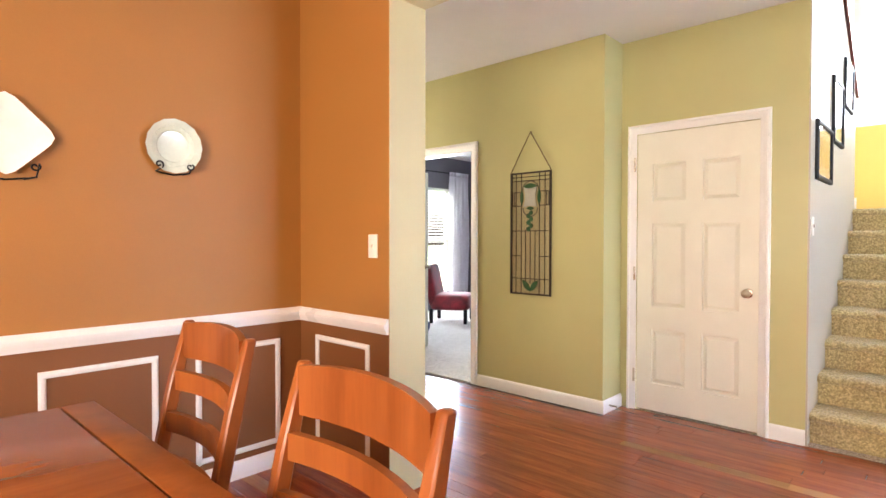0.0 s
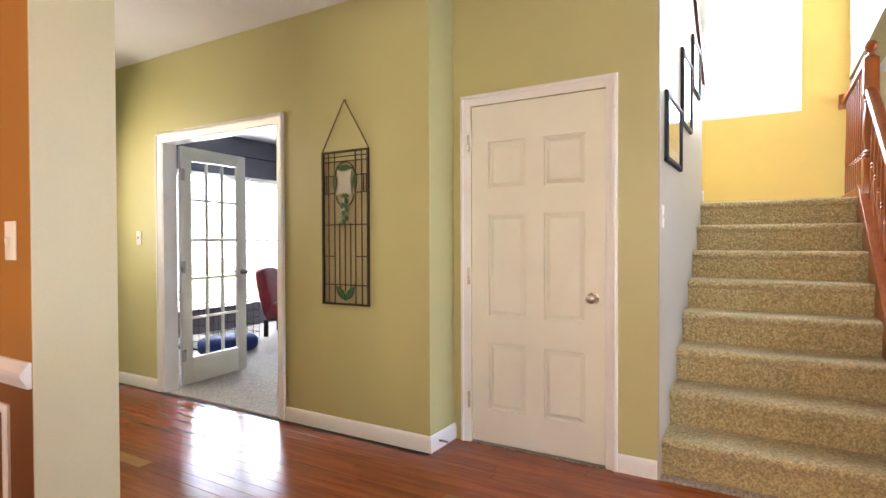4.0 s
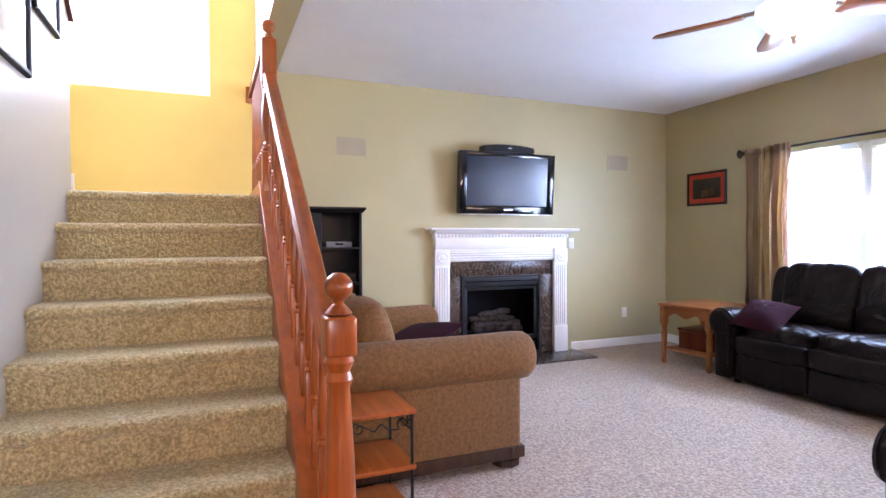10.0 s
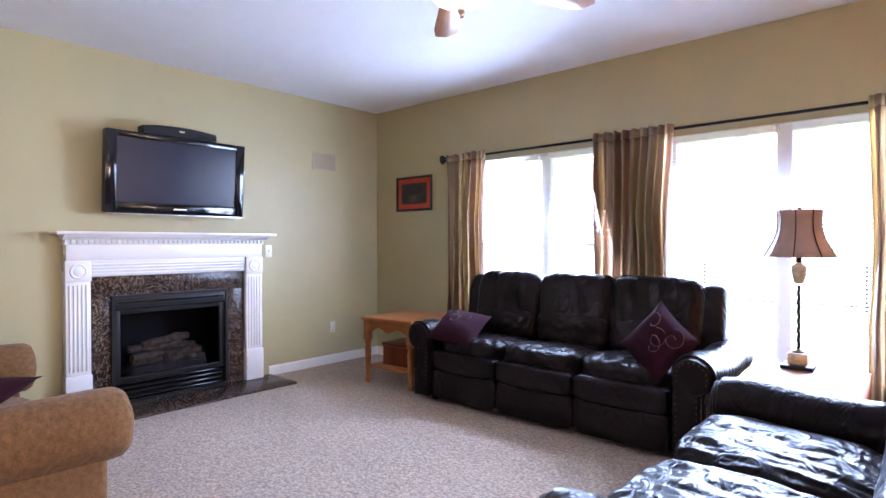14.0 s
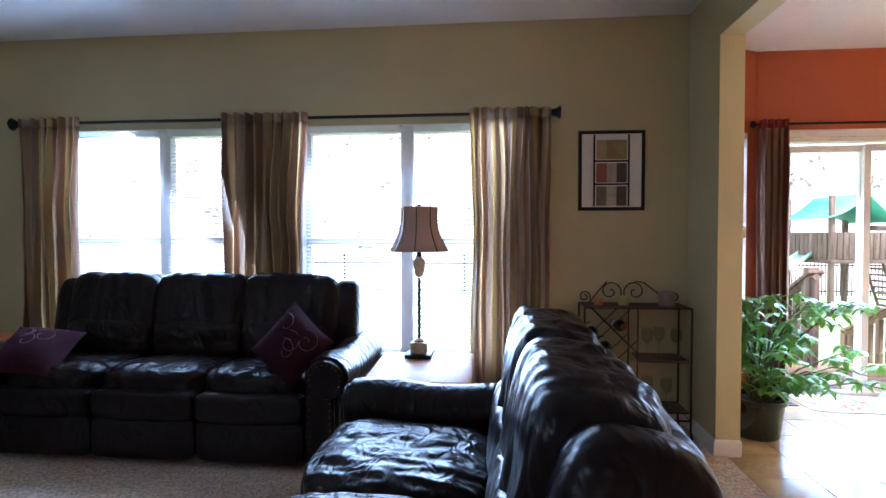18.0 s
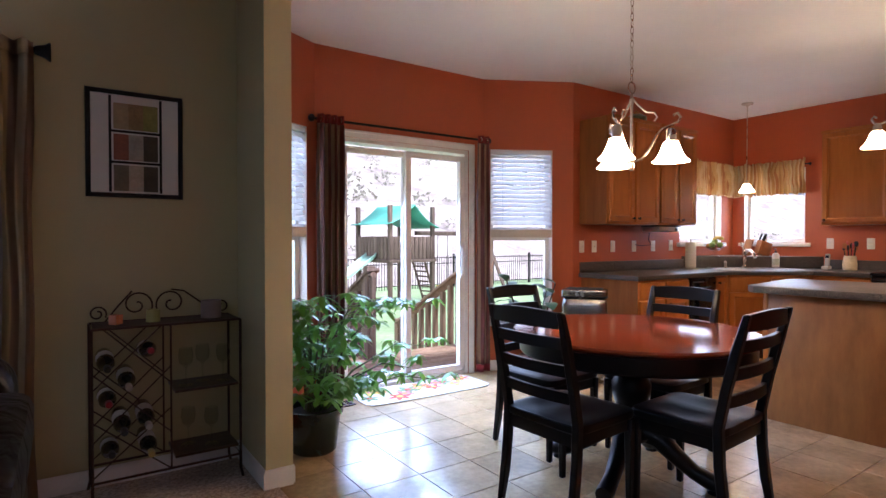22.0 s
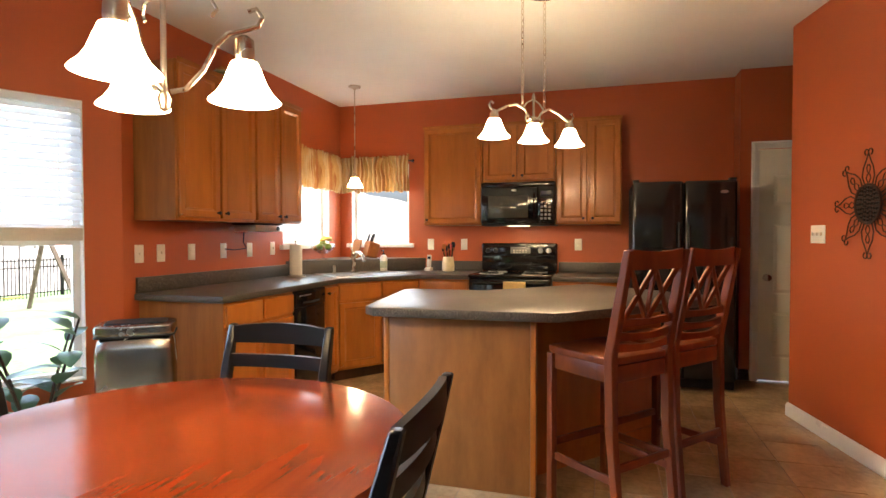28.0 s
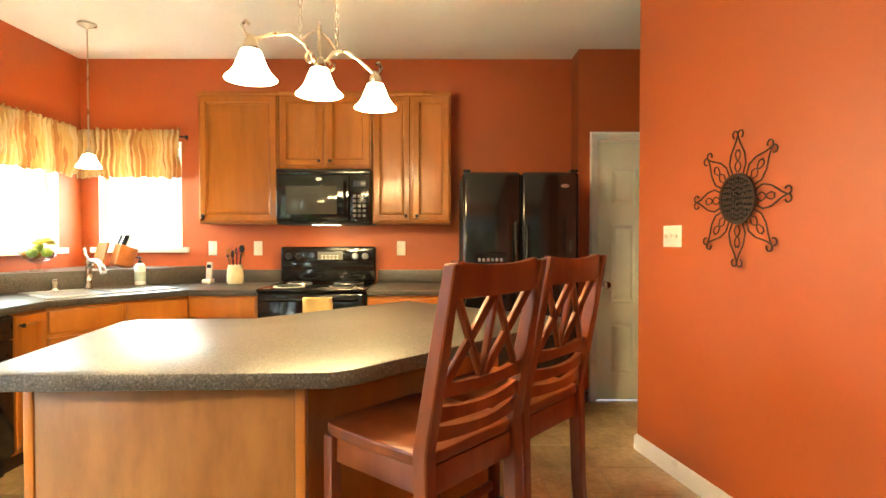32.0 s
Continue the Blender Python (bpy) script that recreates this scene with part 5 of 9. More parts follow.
for u, z, w, h, a in ((0, 0.375, 0.045, 0.13, 90), (-0.082, 0.29, 0.03, 0.13, 0), (0.082, 0.29, 0.03, 0.13, 0), (-0.035, -0.415, 0.045, 0.12, -40), (0.035, -0.415, 0.045, 0.12, 40), (0, 0.20, 0.03, 0.07, 90)):
    leaf_piece("green_leaf_piece", u, z, w, h, a)
for i in range(6):
    part("green_bead", lathe([(0.0, 0), (0.018, 0.008), (0.020, 0.014), (0.0, 0.020)], 10, m=Matrix.Translation(((-1) ** i * 0.012, -0.004, 0.165 - i * 0.026)) @ Matrix.Rotation(radians(90), 4, "X")), GREEN_GLASS, hang)
for u in (-1, 1):
    part("chain", tube([(u * gw, -0.008, gh), (u * gw * 0.5, -0.010, gh + 0.16), (0, -0.012, gh + 0.315)], 0.0045, 6), surf("brass_chain", (0.22, 0.15, 0.07), 0.4, 0.3, 60, 200, 0.4, metal=0.8), hang)
part("nail", lathe([(0, 0), (0.008, 0.002), (0.008, 0.008), (0.004, 0.012), (0.004, 0.02)], 10, m=Matrix.Translation((0, 0.003, gh + 0.315)) @ Matrix.Rotation(radians(90), 4, "X")), NICKEL, hang)
tagged(part("door_stop", tube([(FX + 0.08, JY - 0.06, 0.05), (FX + 0.08, JY - 0.13, 0.05)], 0.007, 8), NICKEL), "spring door stop on the baseboard", "door stop")

# floor vent
vent = thing("floor_vent", "dark metal floor register by the front door", "floor vent", (3.3, 5.22, 0.0))
part("vent_frame", sweep([(0, 0), (0.02, 0), (0.02, 0.006), (0, 0.006)], [(-0.17, -0.06, 0.002), (-0.17, 0.06, 0.002), (0.17, 0.06, 0.002), (0.17, -0.06, 0.002), (-0.17, -0.06, 0.002), (-0.16, -0.06, 0.002)]), BRONZE, vent)
for i in range(10):
    part("vent_slat", B((-0.145 + i * 0.031, -0.04, 0.001), (-0.131 + i * 0.031, 0.04, 0.006)), BRONZE, vent, smooth=False)


vent_two = copy_thing(vent, pose(0.80, -5.42, 0.0, 0, 0, 4))
tagged(vent_two, "dark metal floor register beside the plant pot")


# ---- plates on the dining room wall ----
def iron_hanger(o, r):
    for s in (-1, 1):
        part("hanger_scroll", tube(spiral((s * r * 0.55, -0.035, -r * 0.72), 0.004, 0.02, 0, 400 * s, 14, "xz") + [(s * r * 0.6, -0.012, -r * 0.95), (s * r * 0.35, -0.008, -r * 1.02)], 0.004, 6), IRON, o)
    part("hanger_wire", tube([(-r * 0.5, -0.006, -r * 0.98), (0, -0.006, -r * 1.05), (r * 0.5, -0.006, -r * 0.98)], 0.004, 6), IRON, o)


pl = thing("wall_plate", "pale celadon scalloped plate on an iron hanger", "decorative plate")
pl.matrix_basis = on_y(1.235, 3.03, 1.70, -1)
bm = lathe([(0, 0.012), (0.06, 0.012), (0.072, 0.014), (0.08, 0.024), (0.122, 0.034), (0.128, 0.036), (0.127, 0.031), (0.08, 0.017), (0.07, 0.006), (0, 0.006)], 48, m=Matrix.Rotation(radians(90), 4, "X"))
for v in bm.verts:
    r = math.hypot(v.co.x, v.co.z)
    if r > 0.1:
        f = 1 + 0.014 * math.cos(16 * math.atan2(v.co.z, v.co.x))
        v.co.x, v.co.z = v.co.x * f, v.co.z * f
part("dish", bm, PORCELAIN, pl)
part("beaded_ring", tube(arc((0, -0.029, 0), 0.098, 0, 360, 40)[:-1], 0.0025, 5, closed=True), PORCELAIN, pl)
iron_hanger(pl, 0.128)
pl = thing("wall_plate", "white square plate hung as a diamond on an iron hanger", "decorative plate")
pl.matrix_basis = on_y(0.60, 3.03, 1.672, -1)
bm = bmesh.new()
rings = []
for s, y in ((0.09, -0.012), (0.10, -0.016), (0.145, -0.032), (0.15, -0.034), (0.146, -0.026), (0.10, -0.008), (0.09, -0.005)):
    ring = []
    for i in range(32):
        a = 2 * math.pi * i / 32
        e = 0.84 * (abs(math.cos(a)) ** 7 + abs(math.sin(a)) ** 7) ** (-1 / 7)
        ring.append(bm.verts.new((s * e * math.cos(a + math.pi / 4), y, s * e * math.sin(a + math.pi / 4))))
    rings.append(ring)
for a, b in zip(rings, rings[1:]):
    for i in range(32):
        bm.faces.new((a[i], a[(i + 1) % 32], b[(i + 1) % 32], b[i]))
bm.faces.new(rings[0])
bm.faces.new(rings[-1][::-1])
bmesh.ops.recalc_face_normals(bm, faces=bm.faces)
part("dish", bm, PORCELAIN_W, pl)
iron_hanger(pl, 0.17)


# ---- chairs ----
def ladder_chair(name, label, cat, mt, m, h=1.0, w=0.46, d=0.44, seat_z=0.46, slats=4, slat_h=0.06, group="", crest=0.09, curve=0.035):
    """A wooden chair that faces +y, its middle at the origin."""
    o = thing(name, label, cat, group=group)
    o.matrix_basis = m
    bm = cushion((w, d, 0.045), 0.2, 10, 0, m=Matrix.Translation((0, 0, seat_z - 0.02)))
    for v in bm.verts:
        if v.co.z > seat_z - 0.02:
            v.co.z -= 0.012 * math.exp(-((abs(v.co.x) - 0.1) ** 2) / 0.006 - (v.co.y + 0.03) ** 2 / 0.02)
    part("seat", bm, mt, o, "saddled wooden seat")
    back = d / 2 - 0.02
    lean = 0.11

    def spine(z):
        f = max(0.0, (z - seat_z) / (h - seat_z))
        return -back - lean * f ** 1.2 - (0.05 * ((seat_z - z) / seat_z) ** 2 if z < seat_z else 0)
    for s in (-1, 1):
        prof = []
        x = s * (w / 2 - 0.022)
        bm = bmesh.new()
        zs = [0, 0.15, 0.3, seat_z, seat_z + (h - seat_z) * 0.33, seat_z + (h - seat_z) * 0.66, h]
        rings = [[bm.verts.new((x + dx * (0.8 if i in (0, 6) else 1), spine(z) + dy * (0.7 if i in (0, 6) else 1), z)) for dx, dy in ((-0.018, -0.02), (0.018, -0.02), (0.018, 0.02), (-0.018, 0.02))] for i, z in enumerate(zs)]
        for a, b in zip(rings, rings[1:]):
            for j in range(4):
                bm.faces.new((a[j], a[(j + 1) % 4], b[(j + 1) % 4], b[j]))
        bm.faces.new(rings[0][::-1])
        bm.faces.new(rings[-1])
        bmesh.ops.bevel(bm, geom=[e for e in bm.edges], offset=0.005, segments=1, affect="EDGES")
        part("back_leg", bm, mt, o)
        bm = bmesh.new()
        rings = [[bm.verts.new((s * (w / 2 - 0.028) + q * dx, d / 2 - 0.03 + q * dy, z)) for dx, dy in ((-0.02, -0.02), (0.02, -0.02), (0.02, 0.02), (-0.02, 0.02))] for z, q in ((0, 0.7), (0.2, 0.85), (seat_z - 0.04, 1.0))]
        for a, b in zip(rings, rings[1:]):
            for j in range(4):
                bm.faces.new((a[j], a[(j + 1) % 4], b[(j + 1) % 4], b[j]))
        bm.faces.new(rings[0][::-1])
        bm.faces.new(rings[-1])
        bmesh.ops.bevel(bm, geom=[e for e in bm.edges], offset=0.005, segments=1, affect="EDGES")
        part("front_leg", bm, mt, o)
        part("side_apron", B((s * (w / 2 - 0.035) - 0.009, -back + 0.02, seat_z - 0.10), (s * (w / 2 - 0.035) + 0.009, d / 2 - 0.05, seat_z - 0.045), 0.003), mt, o)
    part("front_apron", B((-w / 2 + 0.05, d / 2 - 0.04, seat_z - 0.10), (w / 2 - 0.05, d / 2 - 0.022, seat_z - 0.045), 0.003), mt, o)
    part("back_apron", B((-w / 2 + 0.045, -back - 0.01, seat_z - 0.10), (w / 2 - 0.045, -back + 0.008, seat_z - 0.045), 0.003), mt, o)

    def slat(z, hh, nm, arch=0.0):
        bm = bmesh.new()
        n, rows = 12, []
        for i in range(n + 1):
            u = -1 + 2 * i / n
            x = u * (w / 2 - 0.035)
            y = spine(z) - curve * (1 - u * u)
            top = hh / 2 + arch * (1 - u * u)
            rows.append([bm.verts.new((x, y + yy, z + zz)) for yy, zz in ((-0.010, -hh / 2), (0.010, -hh / 2), (0.010, top), (-0.010, top))])
        for a, b in zip(rows, rows[1:]):
            for j in range(4):
                bm.faces.new((a[j], b[j], b[(j + 1) % 4], a[(j + 1) % 4]))
        bm.faces.new(rows[0])
        bm.faces.new(rows[-1][::-1])
        bmesh.ops.recalc_face_normals(bm, faces=bm.faces)
        part(nm, bm, mt, o)
    gap = (h - seat_z - crest - 0.06) / slats
    for i in range(slats):
        slat(seat_z + 0.06 + gap * (i + 0.42), slat_h, "slat")
    slat(h - crest / 2 - 0.005, crest, "crest_rail", 0.012)
    return o


dc = "amber cherry ladder back dining chair drawn up to the table"
ladder_chair("dining_chair", dc, "chair", DINING_WOOD, pose(0.599, 1.875, 0, 0, 0, 86), 1.0, 0.50, 0.44, 0.46, 3, 0.06, "dining room chairs", 0.11, 0.04)
ladder_chair("dining_chair", dc, "chair", DINING_WOOD, pose(0.556, 1.150, 0, 0, 0, 85), 0.985, 0.52, 0.44, 0.46, 3, 0.06, "dining room chairs", 0.11, 0.04)
dt = thing("dining_table", "amber cherry dining table with a breadboard end", "table", (0, 1.47, 0))
part("tabletop", B((-1.1, -0.62, 0.735), (0.60, 0.74, 0.765), 0.006), wood("amber_tabletop", (0.25, 0.052, 0.011), (0.38, 0.10, 0.022), 0.24, (0.12, 1, 1), 9, 0.2), dt)
part("breadboard_end", B((0.602, -0.62, 0.735), (0.69, 0.74, 0.765), 0.006), DINING_WOOD, dt)
part("apron", B((-1.0, -0.55, 0.64), (0.56, 0.67, 0.734), 0.004), DINING_WOOD, dt)
for x in (-1.0, 0.55):
    for y in (-0.54, 0.66):
        part("leg", B((x - 0.04, y - 0.04, 0), (x + 0.04, y + 0.04, 0.64), 0.006), DINING_WOOD, dt)

# ---- study ----
RED_CLOTH = surf("red_blotched_upholstery", (0.30, 0.012, 0.02), 0.75, 0.6, 7, 90, 0.2, sheen=0.3)
ch = thing("slipper_chair", "armless red upholstered slipper chair", "chair", (6.42, 5.95, 0), -150)
part("seat", cushion((0.62, 0.60, 0.24), 0.3, 10, m=Matrix.Translation((0, 0.05, 0.32))), RED_CLOTH, ch)
part("backrest", cushion((0.62, 0.16, 0.66), 0.35, 10, m=pose(0, -0.24, 0.56, 12, 0, 0)), RED_CLOTH, ch)
for x in (-0.26, 0.26):
    for y in (-0.22, 0.30):
        part("leg", B((x - 0.025, y - 0.025, 0.006), (x + 0.025, y + 0.025, 0.22), 0.004), MATTE_B, ch)
cr = thing("dog_crate", "folding black wire dog crate with a blue pad", "pet crate", (5.45, 6.15, 0.0), 8)
for z in [0.02 + 0.09 * i for i in range(8)]:
    part("wire_ring", tube([(-0.42, -0.28, z), (0.42, -0.28, z), (0.42, 0.28, z), (-0.42, 0.28, z)], 0.0035, 5, closed=True), IRON, cr)
for i in range(9):
    x = -0.42 + 0.105 * i
    for y in (-0.28, 0.28):
        part("wire_upright", tube([(x, y, 0.02), (x, y, 0.65)], 0.003, 5), IRON, cr)
part("crate_tray", B((-0.41, -0.27, 0.006), (0.41, 0.27, 0.03), 0.005), MATTE_B, cr)
tagged(part("pet_bed", cushion((0.62, 0.42, 0.2), 0.6, 10, 0.012, 7, 3, m=Matrix.Translation((5.15, 5.55, 0.106))), surf("navy_cloth", (0.012, 0.03, 0.16), 0.8, 0.3, 10, 120, 0.3)), "round navy blue pet bed on the carpet", "pet bed")
rod = thing("curtain_rod", "black iron curtain rod over the study window", "curtain rod")
part("rod", tube([(4.3, 6.9, 2.44), (7.95, 6.9, 2.44)], 0.010, 8), IRON, rod)
for x in (4.4, 6.1, 7.9):
    part("bracket", tube([(x, 6.9, 2.44), (x, 7.0, 2.42)], 0.007, 6), IRON, rod)


def drape(name, label, m, w, top, bottom, folds, depth, material, group="", gather=0.0, seed=1, uvs=1.0, band=None, wild=1.0, ruffle=0.0):
    """A hanging cloth along x of its frame, that faces -y, with soft folds; the uv runs along the cloth."""
    ob = thing(name, label, "curtain", group=group)
    ob.matrix_basis = m
    n, k = folds * 10, 32

    def sheet(nm, j0, j1, mt, lab="", fat=0.0025):
        bm = bmesh.new()
        uv = bm.loops.layers.uv.new("uv")
        grid = []
        for j in range(j0, j1 + 1):
            f = j / k
            row = []
            for i in range(n + 1):
                u = i / n
                z = top + (bottom - top) * f + (ruffle * noise.noise(Vector((u * folds * 1.7, j * 9.1, seed))) if j in (0, k) else 0)
                ph = folds * 2 * math.pi * u + wild * 2.6 * noise.noise(Vector((u * 4, f * 1.6, seed * 3.7))) + wild * 0.7 * noise.noise(Vector((u * 9, f * 5, seed)))
                amp = depth * (0.55 + 0.45 * min(1, f * 4)) * (0.75 + 0.8 * noise.noise(Vector((u * 4, f * 1.5, seed))))
                x = (u - 0.5) * w * (1 - gather * math.sin(math.pi * min(1, f * 1.2)) * 0.5) + wild * 0.024 * noise.noise(Vector((u * 7, f * 3, seed * 1.9)))
                crumple = wild * 0.14 * depth * noise.noise(Vector((u * w * 22, f * 14, seed * 2.3)))
                row.append((bm.verts.new((x, -abs(depth) + amp * math.sin(ph) + crumple, z)), u, f))
            grid.append(row)
        for a, b in zip(grid, grid[1:]):
            for i in range(n):
                q = (a[i], a[i + 1], b[i + 1], b[i])
                fc = bm.faces.new([v[0] for v in q])
                for lp, v in zip(fc.loops, q):
                    lp[uv].uv = (v[1] * uvs, v[2])
        c = part(nm, bm, mt, ob, lab)
        c.modifiers.new("thickness", "SOLIDIFY").thickness = fat
    if band:
        sheet("top_band", 0, 1, material[1], "dark red band")
        sheet("cloth", 1, k - 1, material[0])
        sheet("hem_band", k - 1, k, material[1], "dark red band")
        for i in range(folds):
            u = (i + 0.5) / folds - 0.5
            part("grommet", tube(arc((u * w, -abs(depth), top - 0.035), 0.018, 0, 360, 14, "yz")[:-1], 0.004, 5, closed=True), NICKEL, ob)
    else:
        sheet("rod_pocket", 0, 1, material, "", 0.006)
        sheet("cloth", 1, k, material)
    return ob


WHITE_CLOTH = thin("white_curtain_cloth", (0.80, 0.79, 0.80), (0.88, 0.87, 0.92), 0.6, 0.8)
drape("curtain", "white curtain panel beside the study window", on_y(7.68, 6.9, 0, -1), 0.50, 2.46, 0.05, 5, 0.035, WHITE_CLOTH, "study curtains")
drape("curtain", "white curtain panel beside the study window", on_y(4.5, 6.9, 0, -1), 0.40, 2.46, 0.05, 5, 0.035, WHITE_CLOTH, "study curtains", seed=2)

# ---- fireplace ----
fp = thing("fireplace", "white dentil mantel around a brown marble gas fireplace", "fireplace")
ya, yb = -3.42, -1.79
part("marble_header", B((WX - 0.035, -3.215, 0.865), (WX - 0.001, -1.985, 1.015), 0.003), MARBLE, fp, "polished brown marble surround")
part("marble_leg", B((WX - 0.035, -3.215, 0.022), (WX - 0.001, -3.052, 0.8645), 0.003), MARBLE, fp)
part("marble_leg", B((WX - 0.035, -2.128, 0.022), (WX - 0.001, -1.985, 0.8645), 0.003), MARBLE, fp)
part("hearth", B((7.02, -3.49, 0.0), (WX - 0.001, -1.72, 0.021), 0.003), MARBLE, fp, "polished brown marble hearth slab")
for y0, y1 in ((-3.375, -3.216), (-1.984, -1.825)):
    pil = part("pilaster", B((WX - 0.075, y0, 0.30), (WX - 0.001, y1, 0.985), 0.004), TRIM, fp)
    for i in range(5):
        y = y0 + 0.027 + i * 0.0265
        part("flute", tube([(WX - 0.076, y, 0.33), (WX - 0.076, y, 0.96)], 0.008, 6), TRIM, pil)
    part("plinth_block", B((WX - 0.085, y0 - 0.006, 0.0215), (WX - 0.001, y1 + 0.006, 0.2995), 0.005), TRIM, fp)
    cb = part("corner_block", B((WX - 0.085, y0 - 0.004, 0.9855), (WX - 0.001, y1 + 0.004, 1.14), 0.005), TRIM, fp)
    part("corner_roundel", lathe([(0.058, 0), (0.055, 0.008), (0.045, 0.010), (0.040, 0.006), (0.02, 0.012), (0, 0.013)], 20, m=Matrix.Translation((WX - 0.085, (y0 + y1) / 2, 1.062)) @ Matrix.Rotation(radians(-90), 4, "Y")), TRIM, cb)
fz = part("frieze", B((WX - 0.065, -3.211, 1.017), (WX - 0.001, -1.989, 1.14), 0.003), TRIM, fp)
for i in range(4):
    part("reed", tube([(WX - 0.066, -3.205, 1.035 + i * 0.024), (WX - 0.066, -1.995, 1.035 + i * 0.024)], 0.009, 6), TRIM, fz)
part("upper_frieze", B((WX - 0.078, -3.37, 1.1405), (WX - 0.001, -1.83, 1.255), 0.003), TRIM, fp)
part("dentil_band", B((WX - 0.090, -3.385, 1.2555), (WX - 0.001, -1.815, 1.264), 0.002), TRIM, fp)
me = None
for i in range(42):
    y = -3.375 + i * 0.0375
    o = part("dentil", B((-0.016, -0.011, 0), (0, 0.011, 0.028), 0.002, 1), TRIM, fp) if me is None else new("dentil", me)
    me, o.parent = o.data, fp
    o.location = (WX - 0.079, y + 0.008, 1.2645)
part("dentil_backing", B((WX - 0.079, -3.375, 1.2645), (WX - 0.001, -1.825, 1.2925)), TRIM, fp, smooth=False)
part("crown_moulding", sweep([(0, 0), (0.11, 0), (0.125, 0.012), (0.150, 0.022), (0.155, 0.034), (0, 0.034)], [(WX - 0.001, -1.80, 1.2935), (WX - 0.0, -3.40, 1.2935)]), TRIM, fp)
part("mantel_shelf", B((WX - 0.20, -3.455, 1.328), (WX - 0.001, -1.745, 1.352), 0.007, 3), TRIM, fp)
part("firebox", sweep([(0, 0), (0.004, 0), (0.004, 0.36), (0, 0.36)], [(WX + 0.36, -2.13, 0.022), (WX + 0.36, -2.13, 0.86), (WX + 0.36, -3.05, 0.86), (WX + 0.36, -3.05, 0.022), (WX + 0.36, -2.13, 0.022)], up=(-1, 0, 0)), MATTE_B, fp)
part("firebox_back", B((WX + 0.36, -3.05, 0.02), (WX + 0.37, -2.13, 0.865)), MATTE_B, fp, smooth=False)
SMOKED = glass("smoked_fire_glass", (0.62, 0.62, 0.68), 0.03)
part("top_hood", B((WX - 0.052, -3.03, 0.755), (WX + 0.02, -2.15, 0.842), 0.006), MATTE_B, fp, "black enamelled hood")
part("hood_lip", tube([(WX - 0.056, -3.03, 0.752), (WX - 0.056, -2.15, 0.752)], 0.006, 8), PLASTIC_B, fp)
part("vent_slot", B((WX - 0.0535, -3.01, 0.800), (WX - 0.0522, -2.17, 0.812)), PLASTIC_B, fp, smooth=False)
for y0, y1 in ((-3.03, -2.985), (-2.195, -2.15)):
    part("insert_stile", B((WX - 0.03, y0, 0.19), (WX + 0.012, y1, 0.7545), 0.004), MATTE_B, fp)
part("insert_rail", B((WX - 0.03, -2.9845, 0.19), (WX + 0.012, -2.1955, 0.222), 0.004), MATTE_B, fp)
part("insert_rail", B((WX - 0.03, -2.9845, 0.715), (WX + 0.012, -2.1955, 0.7545), 0.004), MATTE_B, fp)
for i in range(4):
    z = 0.040 + i * 0.038
    part("louver", B((-0.024, -3.03 + 0.001, -0.004), (0.024, -2.15 - 0.001, 0.004), 0.002, m=Matrix.Translation((WX - 0.022, 0, z + 0.008)) @ Matrix.Rotation(radians(38), 4, "Y")), PLASTIC_B, fp)
part("louver_backing", B((WX + 0.008, -3.03, 0.023), (WX + 0.012, -2.15, 0.189)), MATTE_B, fp, smooth=False)
part("black_trim_frame", sweep([(0, 0), (0.022, 0), (0.022, 0.02), (0, 0.02)], [(WX - 0.036, -2.128, 0.022), (WX - 0.036, -2.128, 0.864), (WX - 0.036, -3.052, 0.864), (WX - 0.036, -3.052, 0.022), (WX - 0.036, -2.128, 0.022), (WX - 0.036, -2.128, 0.04)], up=(-1, 0, 0)), MATTE_B, fp)
g = part("glass_front", B((WX - 0.006, -2.984, 0.2225), (WX - 0.002, -2.196, 0.7145)), SMOKED, fp, "smoked glass front", smooth=False)
g.visible_shadow = False
random.seed(4)
part("ember_bed", cushion((0.24, 0.66, 0.10), 0.5, 12, 0.012, 18, 2, m=Matrix.Translation((WX + 0.16, -2.60, 0.235))), surf("charred_ember_bed", (0.09, 0.075, 0.065), 0.95, 0.5, 30, 90, 0.6, dist=0.01), fp)
for x, y, z, a, tilt_, ln, r in ((0.22, -2.60, 0.375, 2, 3, 0.27, 0.044), (0.13, -2.72, 0.33, 22, -6, 0.16, 0.036), (0.13, -2.46, 0.33, -24, 5, 0.17, 0.038), (0.20, -2.62, 0.44, -8, -4, 0.20, 0.036)):
    d = Vector((math.sin(radians(a)), math.cos(radians(a)), math.sin(radians(tilt_)))) * ln
    c = Vector((WX + x, y, z))
    part("ceramic_log", tube([c - d, c - d * 0.5 + Vector((0, 0, 0.010)), c + Vector((0.006, 0, -0.004)), c + d * 0.5 + Vector((0, 0, 0.008)), c + d], r, 10, taper=[0.8, 1.05, 0.92, 1.0, 0.75]), LOGS, fp)
for i in range(14):
    part("ceramic_coal", cushion((0.07, 0.08, 0.06), 0.8, 4, 0.012, 20, i, m=Matrix.Translation((WX + 0.06 + 0.06 * random.random(), -2.86 + 0.52 * i / 13, 0.285 + 0.03 * random.random()))), LOGS, fp)

# ---- television and speakers ----
tv = thing("television", "black flat screen television tilted out on a wall mount", "television", (WX - 0.155, -2.60, 1.805), 0)
tilt = Matrix.Rotation(radians(-4), 4, "Y")


def tp(name, a, b, mt, bev=0.004, label="", par=None):
    bm = B(a, b, bev)
    bmesh.ops.transform(bm, matrix=tilt, verts=bm.verts)
    return part(name, bm, mt, par or tv, label)


